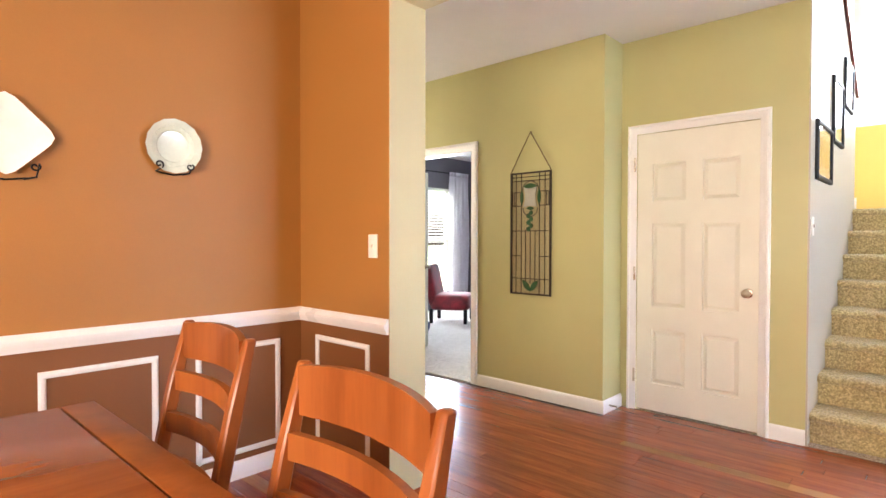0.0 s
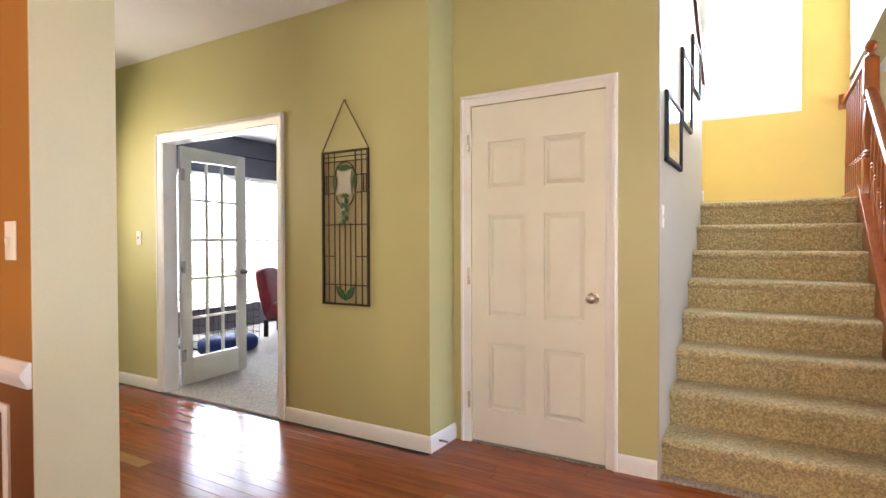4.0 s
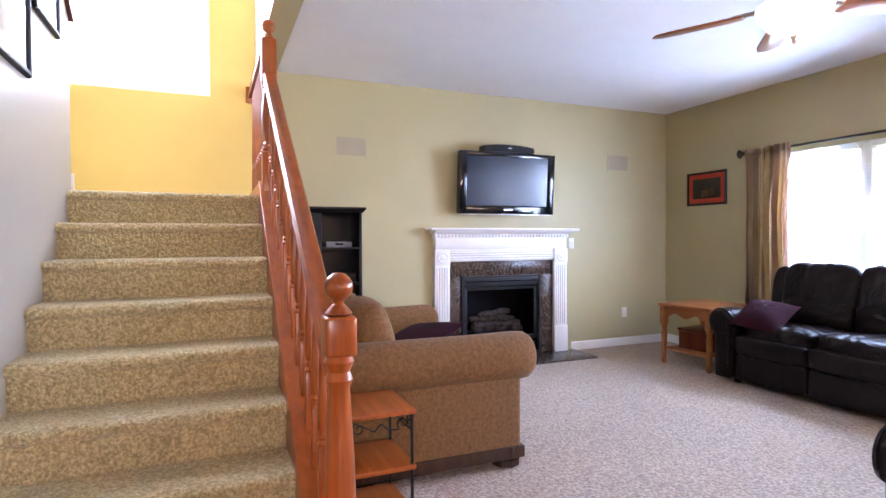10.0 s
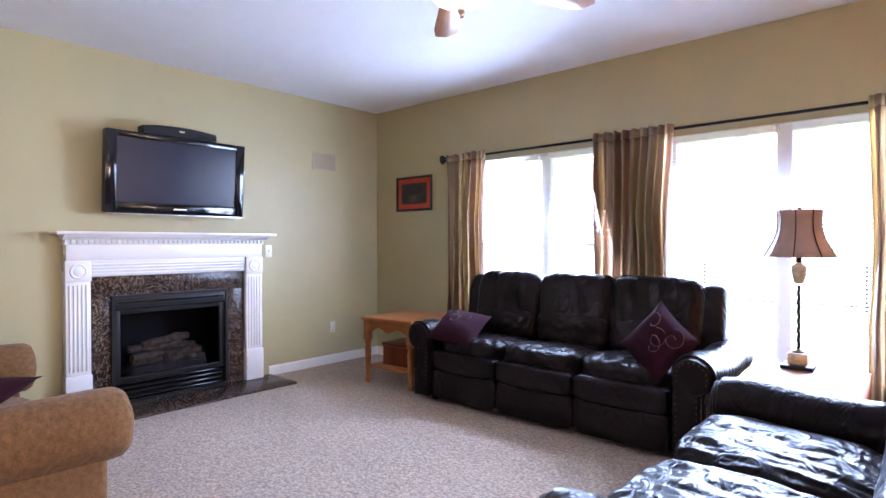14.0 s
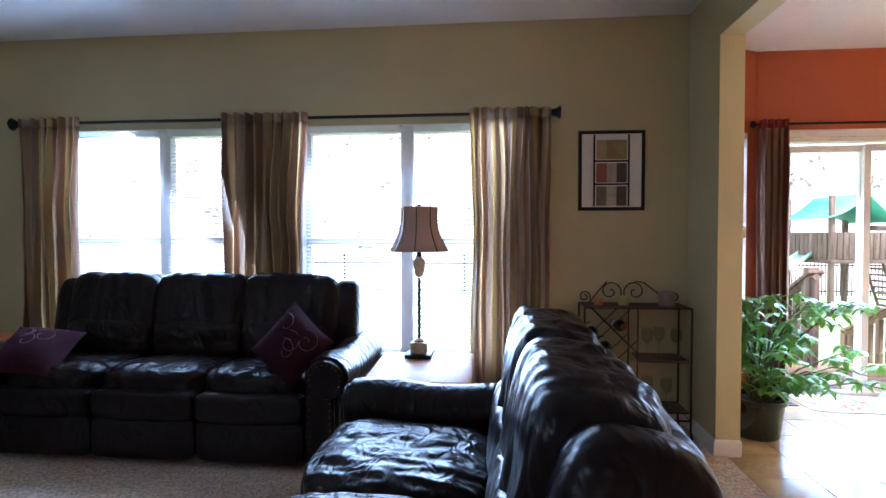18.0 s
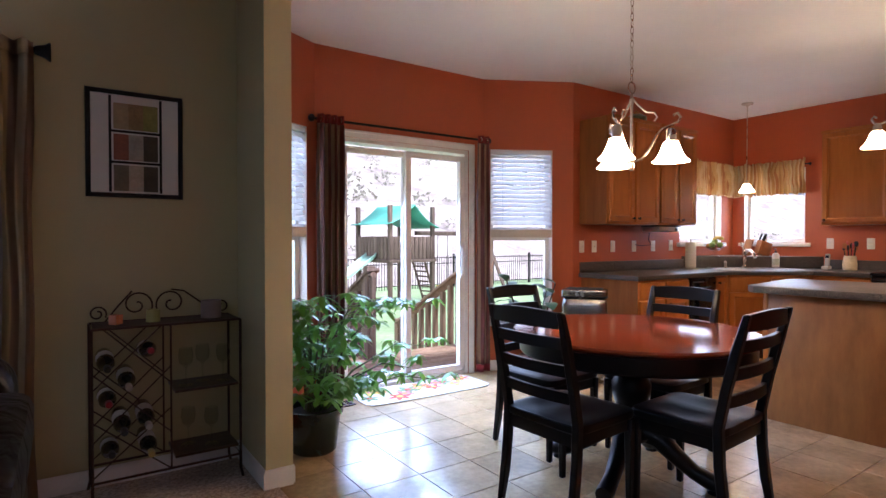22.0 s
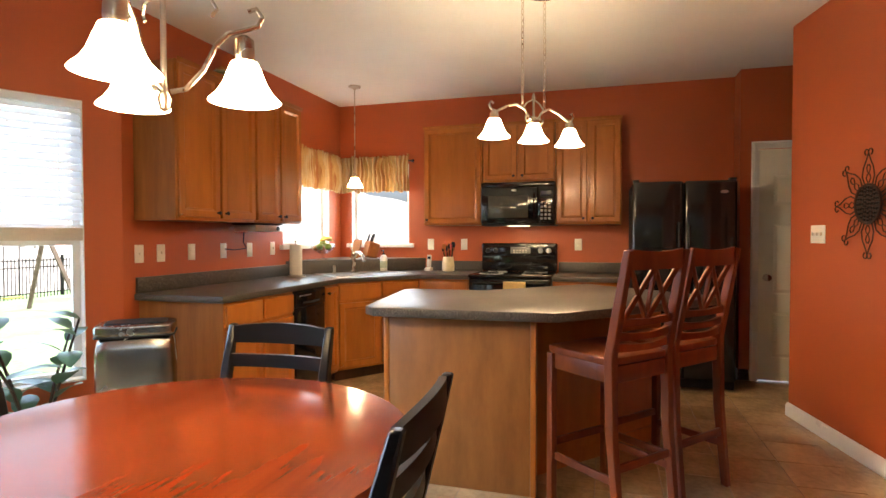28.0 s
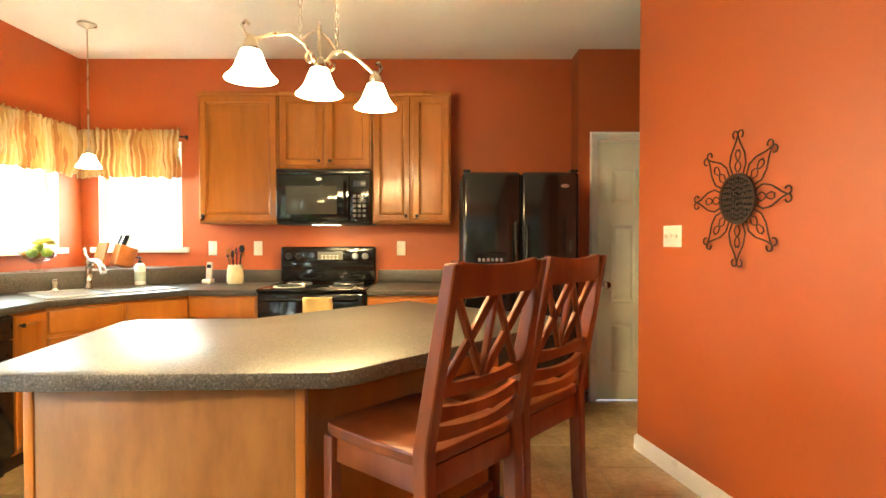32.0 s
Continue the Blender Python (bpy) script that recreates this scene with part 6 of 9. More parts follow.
tp("housing", (0.0, -0.545, -0.31), (0.07, 0.545, 0.31), PLASTIC_B, 0.012)
tp("bezel_side", (-0.018, 0.47, -0.31), (-0.001, 0.545, 0.31), PLASTIC_B)
tp("bezel_side", (-0.018, -0.545, -0.31), (-0.001, -0.47, 0.31), PLASTIC_B)
tp("bezel_top", (-0.018, -0.4695, 0.265), (-0.001, 0.4695, 0.31), PLASTIC_B)
tp("bezel_bottom", (-0.018, -0.4695, -0.31), (-0.001, 0.4695, -0.225), PLASTIC_B)
tp("screen", (-0.006, -0.4695, -0.2245), (-0.001, 0.4695, 0.2645), SCREEN, 0.0)
tp("maker_badge", (-0.020, -0.05, -0.272), (-0.0185, 0.05, -0.262), STEEL, 0.0)
tp("lower_trim", (-0.016, -0.53, -0.318), (0.0, 0.53, -0.3105), STEEL, 0.001)
part("wall_mount", B((0.055, -0.2, -0.15), (0.153, 0.2, 0.15), 0.004), MATTE_B, tv)
cs = thing("center_speaker", "black center channel speaker on top of the television", "speaker", (WX - 0.13, -2.60, 2.118))
bm = bmesh.new()
rows = []
for i in range(15):
    u = -1 + 2 * i / 14
    y = u * 0.285
    t = 0.078 - 0.02 * u * u
    rows.append([bm.verts.new(q) for q in ((-0.07, y, 0.0), (0.06, y, 0.0), (0.06, y, t), (-0.055, y, t), (-0.07, y, t - 0.012))])
for a, b in zip(rows, rows[1:]):
    for j in range(5):
        bm.faces.new((a[j], a[(j + 1) % 5], b[(j + 1) % 5], b[j]))
bm.faces.new(rows[0][::-1])
bm.faces.new(rows[-1])
bmesh.ops.recalc_face_normals(bm, faces=bm.faces)
part("cabinet", bm, MATTE_B, cs)
part("badge", B((-0.073, -0.02, 0.035), (-0.0705, 0.02, 0.045)), STEEL, cs, smooth=False)
SPK = surf("tan_speaker_mesh", (0.40, 0.335, 0.22), 0.7, 0.05, 8, 600, 0.5)
for y, w in ((-1.02, 0.15), (-4.135, 0.15)):
    sp = thing("wall_speaker", "tan in wall speaker grille", "speaker", (WX, y, 2.11))
    part("rim", sweep([(0, 0), (0.012, 0), (0.012, 0.006), (0, 0.006)], [(0, w, -0.095), (0, w, 0.095), (0, -w, 0.095), (0, -w, -0.095), (0, w, -0.095), (0, w, -0.08)], up=(-1, 0, 0)), TAN_WALL, sp)
    part("grille", B((-0.004, -w + 0.012, -0.083), (-0.001, w - 0.012, 0.083)), SPK, sp, smooth=False)

# ---- black media cabinet ----
hu = thing("media_cabinet", "tall black cabinet with open shelves beside a closed door", "cabinet", (6.97, -0.99, 0.0))
W_, D_ = 0.62, 0.48
part("side_panel", B((0.02, 0.0, 0.05), (D_, 0.025, 1.47), 0.003), BLACK_WOOD, hu)
part("side_panel", B((0.02, W_ - 0.025, 0.05), (D_, W_, 1.47), 0.003), BLACK_WOOD, hu)
part("back_panel", B((D_ - 0.012, 0.0255, 0.05), (D_ - 0.002, W_ - 0.0255, 1.47)), BLACK_WOOD, hu, smooth=False)
part("crown", sweep([(0, 0), (0.008, 0), (0.02, 0.02), (0.03, 0.03), (0.03, 0.045), (0, 0.045)], [(D_, 0, 1.4705), (0.02, 0, 1.4705), (0.02, W_, 1.4705), (D_, W_, 1.4705)][::-1]), BLACK_WOOD, hu)
part("top_panel", B((0.02, 0, 1.4705), (D_, W_, 1.514)), BLACK_WOOD, hu, smooth=False)
part("base", B((0.0, -0.008, 0.004), (D_, W_ + 0.008, 0.0495), 0.004), BLACK_WOOD, hu)
part("divider", B((0.03, 0.340, 0.05), (D_ - 0.013, 0.355, 1.47), 0.002), BLACK_WOOD, hu)
side_door = part("cabinet_door", B((0.0, 0.345, 0.056), (0.0195, W_ - 0.004, 1.462), 0.004), BLACK_WOOD, hu, "closed black door")
part("door_knob", lathe([(0, 0), (0.008, 0.002), (0.006, 0.012), (0.012, 0.02), (0, 0.026)], 10, m=Matrix.Translation((0, 0.37, 0.80)) @ Matrix.Rotation(radians(-90), 4, "Y")), MATTE_B, side_door)
for z in (0.34, 0.62, 0.86, 1.16):
    part("shelf", B((0.03, 0.0255, z), (D_ - 0.013, 0.3395, z + 0.02), 0.002), BLACK_WOOD, hu)
for nm, lb, z, h, w in (("media_player", "slim silver disc player on the shelf", 1.181, 0.045, 0.22), ("receiver", "black audio receiver on the shelf", 0.641, 0.13, 0.29), ("media_box", "black video recorder on the shelf", 0.881, 0.07, 0.28)):
    o = thing(nm, lb, "electronics", (7.05, -0.99 + 0.183 - w / 2, z))
    part("case", B((0, 0, 0), (0.32, w, h), 0.004), surf("dull_silver_case", (0.16, 0.16, 0.17), 0.4, 0.05) if nm == "media_player" else MATTE_B, o)
    part("display", B((-0.002, w * 0.35, h * 0.35), (-0.0005, w * 0.65, h * 0.75)), PLASTIC_B, o, smooth=False)


# ---- leather seating ----
def rolled_arm(o, x, s, D, zr, r, mt, nails=True, base=0.05):
    """An arm with a rolled top along y at x; s: +1 or -1, the way out."""
    arm = part("arm", B((x - 0.085, -D / 2 + 0.10, base), (x + 0.085, D / 2 - 0.035, zr), 0.03, 3), mt, o)
    n, k = 18, 10
    bm = bmesh.new()
    rings = []
    for j in range(k + 1):
        y = -D / 2 + 0.06 + (D - 0.06) * j / k
        rr = r * (1.0 + 0.02 * math.sin(j * 1.7))
        zz = zr + 0.012 * math.sin(j * 0.9)
        rings.append([bm.verts.new((x + s * 0.03 + rr * 1.05 * math.cos(2 * math.pi * i / n), y, zz + rr * math.sin(2 * math.pi * i / n))) for i in range(n)])
    for a, b in zip(rings, rings[1:]):
        for i in range(n):
            bm.faces.new((a[i], a[(i + 1) % n], b[(i + 1) % n], b[i]))
    bm.faces.new(rings[0][::-1])
    bm.faces.new(rings[-1])
    bmesh.ops.recalc_face_normals(bm, faces=bm.faces)
    bmesh.ops.bevel(bm, geom=[e for f in bm.faces if len(f.verts) > 4 for e in f.edges], offset=0.02, segments=3, affect="EDGES")
    part("arm_roll", bm, mt, arm)
    fr = lathe([(r * 0.9, 0), (r * 0.86, 0.014), (r * 0.6, 0.02), (0, 0.018)], 20, m=Matrix.Translation((x + s * 0.03, D / 2 - 0.004, zr)) @ Matrix.Rotation(radians(-90), 4, "X"))
    part("arm_scroll", fr, mt, arm)
    part("arm_front", B((x - 0.075, D / 2 - 0.036, base), (x + 0.075, D / 2 + 0.004, zr - 0.03), 0.014, 3), mt, arm)
    if nails:
        me = None
        pts = [(x + s * 0.03 + r * 0.72 * math.cos(radians(a)), zr + r * 0.72 * math.sin(radians(a))) for a in range(-60, 241, 20)]
        pts += [(x - 0.055, zr - 0.09 - 0.035 * i) for i in range(int((zr - 0.18) / 0.035))] + [(x + 0.055, zr - 0.09 - 0.035 * i) for i in range(int((zr - 0.18) / 0.035))]
        for px, pz in pts:
            if me is None:
                q = part("nail_head", lathe([(0.0045, 0), (0.004, 0.002), (0, 0.003)], 7, m=Matrix.Rotation(radians(-90), 4, "X")), BRASS, arm)
                me = q.data
            else:
                q = new("nail_head", me)
                q.parent = arm
            q.location = (px, D / 2 + (0.014 if pz > zr - 0.05 else 0.004), pz)


BRASS = surf("antique_brass", (0.16, 0.10, 0.045), 0.45, 0.2, 30, 100, 0.1, metal=1.0)


def recliner(name, label, m, n, W, D, top, seed=0):
    """A stuffed leather sofa of n seats that faces +y, its middle at the origin."""
    o = thing(name, label, "sofa")
    o.matrix_basis = m
    aw = 0.22
    sw = (W - 2 * aw) / n
    part("frame", B((-W / 2 + 0.08, -D / 2 + 0.05, 0.045), (W / 2 - 0.08, D / 2 - 0.10, 0.33), 0.02), LEATHER, o)
    part("outer_back", cushion((W - 0.30, 0.16, top - 0.14), 0.25, 10, 0.004, 5, seed, m=pose(0, -D / 2 + 0.12, (top - 0.14) / 2 + 0.05, 8, 0, 0)), LEATHER, o)
    for i in range(n):
        x = -W / 2 + aw + sw * (i + 0.5)
        part("foot_panel", cushion((sw - 0.008, 0.08, 0.23), 0.22, 8, 0.004, 5, i + seed, m=Matrix.Translation((x, D / 2 - 0.06, 0.165))), LEATHER, o)
        part("seat_front", cushion((sw - 0.006, 0.12, 0.17), 0.35, 8, 0.006, 6, i + seed + 3, m=Matrix.Translation((x, D / 2 - 0.06, 0.345))), LEATHER, o)
        part("seat_cushion", cushion((sw + 0.004, D * 0.62, 0.20), 0.5, 52, 0.011, 11, i + seed + 7, m=pose(x, D / 2 - 0.33, 0.435, 3, 0, 0), wrinkle_dir=(1.5, 0.6, 1)), LEATHER, o)
        part("lumbar_cushion", cushion((sw, 0.22, 0.26), 0.5, 30, 0.008, 8, i + seed + 13, m=pose(x, -D / 2 + 0.30, 0.60, 8, 0, 0)), LEATHER, o)
        part("back_cushion", cushion((sw + 0.03, 0.28, 0.46), 0.40, 44, 0.014, 6.5, i + seed + 21, m=pose(x, -D / 2 + 0.22, top - 0.22, 10, 0, 0), wrinkle_dir=(1.7, 1, 0.45)), LEATHER, o)
    for s in (-1, 1):
        part("back_wing", cushion((0.19, 0.27, top - 0.38), 0.5, 22, 0.005, 5, seed + s, m=pose(s * (W / 2 - aw + 0.045), -D / 2 + 0.19, (top + 0.32) / 2, 9, 0, 0)), LEATHER, o)
        rolled_arm(o, s * (W / 2 - 0.12), s, D, 0.52, 0.115, LEATHER)
        for y in (-D / 2 + 0.14, D / 2 - 0.14):
            part("foot", lathe([(0.03, 0), (0.035, 0.02), (0.03, 0.044)], 12, at=(s * (W / 2 - 0.16), y, 0.004)), DARK_WOOD, o)
    return o


recliner("sofa", "dark brown leather three seat sofa with nailhead rolled arms", pose(4.795, -4.30, 0, 0, 0, 0), 3, 2.27, 0.94, 1.01)
recliner("loveseat", "dark brown leather reclining loveseat seen from its back", pose(2.99, -2.66, 0, 0, 0, -90), 2, 1.72, 1.04, 0.99, 40)


def pillow(w, h, t):
    """A stuffed square cover with pointed corners, in x and z about its middle."""
    bm = bmesh.new()
    n, sides = 14, []
    for side in (-1, 1):
        g = []
        for i in range(n + 1):
            u = -1 + 2 * i / n
            row = []
            for j in range(n + 1):
                v = -1 + 2 * j / n
                x, z = u * w / 2 * (1 - 0.07 * (1 - v * v) * u * u), v * h / 2 * (1 - 0.07 * (1 - u * u) * v * v)
                y = side * t * (max(0, 1 - abs(u) ** 2.4) * max(0, 1 - abs(v) ** 2.4)) ** 0.6 * (1 + 0.12 * noise.noise(Vector((u * 2, v * 2, side))))
                edge = i in (0, n) or j in (0, n)
                row.append(sides[0][i][j] if edge and sides else bm.verts.new((x, y, z)))
            g.append(row)
        sides.append(g)
        for i in range(n):
            for j in range(n):
                q = (g[i][j], g[i + 1][j], g[i + 1][j + 1], g[i][j + 1])
                bm.faces.new(q if side < 0 else q[::-1])
    bmesh.ops.recalc_face_normals(bm, faces=bm.faces)
    return bm


def throw_pillow(m, seed, s=0.42):
    o = thing("throw_pillow", "plum embroidered satin throw pillow resting on the sofa", "pillow")
    o.matrix_basis = m
    part("cover", pillow(s, s, 0.075), PILLOW, o)
    random.seed(seed)
    for i in range(4):
        x, z = random.uniform(-0.1, 0.1), random.uniform(-0.08, 0.1)
        pts = []
        for q in spiral((x, 0, z), 0.01, 0.07, random.uniform(0, 360), 500, 22):
            y = -0.075 * max(0.1, 1 - (abs(q[0]) / 0.24) ** 2.2) * max(0.1, 1 - (abs(q[2]) / 0.24) ** 2.2) - 0.003
            pts.append((q[0], y, q[2]))
        part("embroidery", tube(pts, 0.0018, 4), PILLOW_LINE, o)
    return o


throw_pillow(pose(5.55, -4.0, 0.60, -60, 6, 192), 1, 0.39)
throw_pillow(pose(3.99, -3.98, 0.665, -26, 34, 152), 2, 0.37)

# ---- tan armchair ----
ac = thing("armchair", "wide tan velour armchair with rolled arms and dark feet", "armchair")
ac.matrix_basis = pose(5.74, -0.87, 0, 0, 0, 180)
AW, AD = 1.56, 1.08
part("base", B((-AW / 2 + 0.06, -AD / 2 + 0.05, 0.10), (AW / 2 - 0.06, AD / 2 - 0.06, 0.34), 0.02), VELOUR, ac)
part("seat_cushion", cushion((AW - 0.44, 0.80, 0.19), 0.35, 14, 0.006, 4, 2, m=Matrix.Translation((0, 0.10, 0.42))), VELOUR, ac)
part("outer_back", cushion((AW - 0.34, 0.20, 0.66), 0.35, 10, 0.004, 4, 3, m=pose(0, -AD / 2 + 0.13, 0.46, 10, 0, 0)), VELOUR, ac)
for s in (-1, 1):
    part("back_cushion", cushion((0.56, 0.26, 0.46), 0.6, 16, 0.012, 4, 5 + s, m=pose(s * 0.29, -AD / 2 + 0.27, 0.68, 12, 0, 0)), VELOUR, ac)
    x = s * (AW / 2 - 0.12)
    ar = part("arm", B((x - 0.10, -AD / 2 + 0.06, 0.10), (x + 0.10, AD / 2 - 0.06, 0.52), 0.03, 3), VELOUR, ac)
    rp = [(0, -0.56), (0.08, -0.558), (0.112, -0.545), (0.128, -0.52), (0.132, -0.45), (0.128, -0.2), (0.130, 0.1), (0.133, 0.45), (0.128, 0.52), (0.112, 0.545), (0.08, 0.558), (0, 0.56)]
    bm = lathe([(r, z) for r, z in rp], 24, m=Matrix.Translation((x + s * 0.03, 0.0, 0.60)) @ Matrix.Rotation(radians(90), 4, "X"))
    bmesh.ops.recalc_face_normals(bm, faces=bm.faces)
    part("arm_roll", bm, VELOUR, ar)
    part("wood_skirt", B((x - 0.095 if s > 0 else x - 0.112, -AD / 2 + 0.08, 0.060), (x + 0.112 if s > 0 else x + 0.095, AD / 2 - 0.05, 0.125), 0.006), DARK_WOOD, ac, "dark stained base rail")
    for y in (-AD / 2 + 0.13, AD / 2 - 0.13):
        part("foot", lathe([(0.05, 0), (0.078, 0.010), (0.078, 0.045), (0.06, 0.052), (0.078, 0.060), (0.084, 0.12)], 8, at=(x + s * 0.035, y, 0.004)), DARK_WOOD, ac)
pw = thing("throw_pillow", "plum satin throw pillow lying on the armchair", "pillow")
pw.matrix_basis = pose(5.60, -0.98, 0.635, 74, 8, 25)
part("cover", pillow(0.50, 0.42, 0.055), PILLOW, pw)


# ---- tables ----
def turned_leg(x, y, h, mt, o, r=0.03):
    p = [(r * 0.55, 0), (r * 0.75, 0.01), (r * 0.85, 0.03), (r * 0.6, 0.045), (r * 0.7, 0.07), (r * 0.8, h * 0.3), (r, h * 0.52), (r * 0.75, h * 0.6), (r * 1.1, h * 0.64), (r * 0.8, h * 0.68)]
    lg = part("leg", lathe(p, 14, at=(x, y, 0.004)), mt, o)
    part("leg_block", B((x - r, y - r, h * 0.68), (x + r, y + r, h), 0.004), mt, lg)


def end_table(name, label, m, w, d, h, shelf=True):
    o = thing(name, label, "end table")
    o.matrix_basis = m
    part("tabletop", B((-w / 2, -d / 2, h - 0.028), (w / 2, d / 2, h), 0.009, 3), PINE, o)
    for y in (-d / 2 + 0.045, d / 2 - 0.045):
        bm = bmesh.new()
        n, rows = 14, []
        for i in range(n + 1):
            u = -1 + 2 * i / n
            drop = 0.085 + 0.02 * math.cos(u * math.pi * 2) * (1 if abs(u) < 0.9 else 0.5)
            x = u * (w / 2 - 0.07)
            rows.append([bm.verts.new((x, y - 0.01, h - 0.029)), bm.verts.new((x, y + 0.01, h - 0.029)), bm.verts.new((x, y + 0.01, h - 0.029 - drop)), bm.verts.new((x, y - 0.01, h - 0.029 - drop))])
        for a, b in zip(rows, rows[1:]):
            for j in range(4):
                bm.faces.new((a[j], a[(j + 1) % 4], b[(j + 1) % 4], b[j]))
        bm.faces.new(rows[0])
        bm.faces.new(rows[-1])
        bmesh.ops.recalc_face_normals(bm, faces=bm.faces)
        part("scalloped_apron", bm, PINE, o)
    for x in (-w / 2 + 0.045, w / 2 - 0.045):
        part("side_apron", B((x - 0.01, -d / 2 + 0.08, h - 0.12), (x + 0.01, d / 2 - 0.08, h - 0.029), 0.003), PINE, o)
        for y in (-d / 2 + 0.045, d / 2 - 0.045):
            turned_leg(x, y, h - 0.0285, PINE, o)
    if shelf:
        part("lower_shelf", B((-w / 2 + 0.04, -d / 2 + 0.04, 0.14), (w / 2 - 0.04, d / 2 - 0.04, 0.158), 0.004), PINE, o)
    return o


end_table("end_table", "honey pine end table with scalloped apron beside the sofa", pose(6.36, -4.26, 0, 0, 0, 4), 0.60, 0.66, 0.60)
end_table("end_table", "honey pine end table that holds the lamp", pose(3.245, -3.93, 0, 0, 0, 2), 0.53, 0.66, 0.585)
bx = thing("wooden_box", "dark wooden chest on the table's lower shelf", "box", (6.36, -4.26, 0.158), 4)
part("body", B((-0.17, -0.18, 0), (0.17, 0.18, 0.17), 0.006), STOOL_WOOD, bx)
part("lid", B((-0.178, -0.188, 0.171), (0.178, 0.188, 0.20), 0.008), STOOL_WOOD, bx)

lamp = thing("table_lamp", "unlit table lamp with a mauve bell shade", "lamp", (3.30, -4.15, 0.586))
part("foot", B((-0.075, -0.075, 0), (0.075, 0.075, 0.022), 0.006), MATTE_B, lamp)
part("pedestal", B((-0.045, -0.045, 0.0225), (0.045, 0.045, 0.085), 0.005), surf("cream_stone", (0.55, 0.45, 0.30), 0.4, 0.3, 20, 100, 0.1), lamp)
part("collar", lathe([(0.03, 0.0855), (0.034, 0.09), (0.02, 0.10), (0.012, 0.105)], 14), BRASS, lamp)
part("stem", tube([(0.002 * math.cos(i * 1.3), 0.002 * math.sin(i * 1.3), 0.10 + i * 0.0105) for i in range(34)], 0.0085, 8), IRON, lamp, "twisted iron stem")
part("urn", lathe([(0.012, 0.455), (0.024, 0.465), (0.032, 0.50), (0.036, 0.53), (0.034, 0.55), (0.022, 0.56), (0.012, 0.57)], 18), surf("cream_urn_stone", (0.58, 0.47, 0.30), 0.4, 0.3, 20, 100, 0.1), lamp)
part("socket", tube([(0, 0, 0.568), (0, 0, 0.64)], 0.014, 10), IRON, lamp)
bm = bmesh.new()
rings = []
for i in range(9):
    f = i / 8
    z = 0.60 + 0.25 * f
    r = 0.165 - 0.062 * f - 0.028 * math.sin(math.pi * f)
    rings.append([bm.verts.new((r * q * math.cos(2 * math.pi * j / 48), r * q * math.sin(2 * math.pi * j / 48), z)) for j in range(48) for q in [1 - 0.035 * abs(math.sin(4 * 2 * math.pi * j / 48))]])
for a, b in zip(rings, rings[1:]):
    for j in range(48):
        bm.faces.new((a[j], a[(j + 1) % 48], b[(j + 1) % 48], b[j]))
sh = part("shade", bm, SHADE_CLOTH, lamp, "mauve cloth bell shade")
sh.modifiers.new("thickness", "SOLIDIFY").thickness = 0.003
for j in range(8):
    a = 2 * math.pi * j / 8 
    part("shade_rib", tube([((0.168 - 0.062 * f - 0.028 * math.sin(math.pi * f)) * math.cos(a), (0.168 - 0.062 * f - 0.028 * math.sin(math.pi * f)) * math.sin(a), 0.60 + 0.25 * f) for f in [i / 8 for i in range(9)]], 0.003, 5), DARK_WOOD, sh)
part("finial", lathe([(0.0, 0.84), (0.006, 0.842), (0.012, 0.86), (0.006, 0.868), (0, 0.87)], 10), IRON, lamp)
part("harp", tube([(0, -0.02, 0.63), (0, -0.05, 0.72), (0, -0.03, 0.82), (0, 0, 0.842), (0, 0.03, 0.82), (0, 0.05, 0.72), (0, 0.02, 0.63)], 0.003, 5), IRON, lamp)

# ---- three tier stand ----
st = thing("tiered_stand", "three tier wood and wrought iron plant stand", "plant stand", (4.75, -0.445, 0))
for z in (0.505, 0.27, 0.06):
    part("wood_tier", B((-0.17, -0.15, z), (0.17, 0.15, z + 0.022), 0.006), OAK_X, st, "glossy oak shelf")
for x in (-0.155, 0.155):
    for y in (-0.135, 0.135):
        part("iron_leg", tube([(x * 1.03, y * 1.03, 0.004), (x, y, 0.06), (x, y, 0.504)], 0.007, 6), IRON, st)
for y in (-0.137, 0.137):
    part("iron_bar", tube([(-0.155, y, 0.43), (0.155, y, 0.43)], 0.004, 5), IRON, st)
    for s in (-1, 1):
        part("iron_scroll", tube(spiral((s * 0.115, y, 0.47), 0.006, 0.03, 0, 420 * s, 18) + [(s * 0.03, y, 0.45), (0, y, 0.478)], 0.0038, 5), IRON, st)
for x in (-0.157, 0.157):
    for s in (-1, 1):
        part("iron_scroll", tube(spiral((x, s * 0.095, 0.47), 0.006, 0.028, 0, 420 * s, 18, "yz") + [(x, s * 0.03, 0.45), (x, 0, 0.478)], 0.0038, 5), IRON, st)

# ---- ceiling fan ----
fan = thing("ceiling_fan", "five blade ceiling fan with a lit frosted bowl", "ceiling fan", (4.20, -2.39, 0))
part("canopy", lathe([(0.07, H - 0.001), (0.07, H - 0.03), (0.03, H - 0.06)], 24), NICKEL, fan)
part("motor", lathe([(0.02, H - 0.05), (0.05, H - 0.07), (0.13, H - 0.10), (0.14, H - 0.20), (0.12, H - 0.26), (0.06, H - 0.30), (0.06, H - 0.345)], 28), surf("ivory_motor_enamel", (0.7, 0.66, 0.58), 0.3, 0.03, 6, 60, 0.0), fan)
bl_wood = wood("fan_blade_wood", (0.30, 0.10, 0.03), (0.42, 0.16, 0.05), 0.3, (0.1, 1, 1), 18, 0.4, 0.05)
me = None
for i in range(5):
    a = 28.7 + 72 * i
    m = pose(0, 0, 2.345, 0, 0, a)
    if me is None:
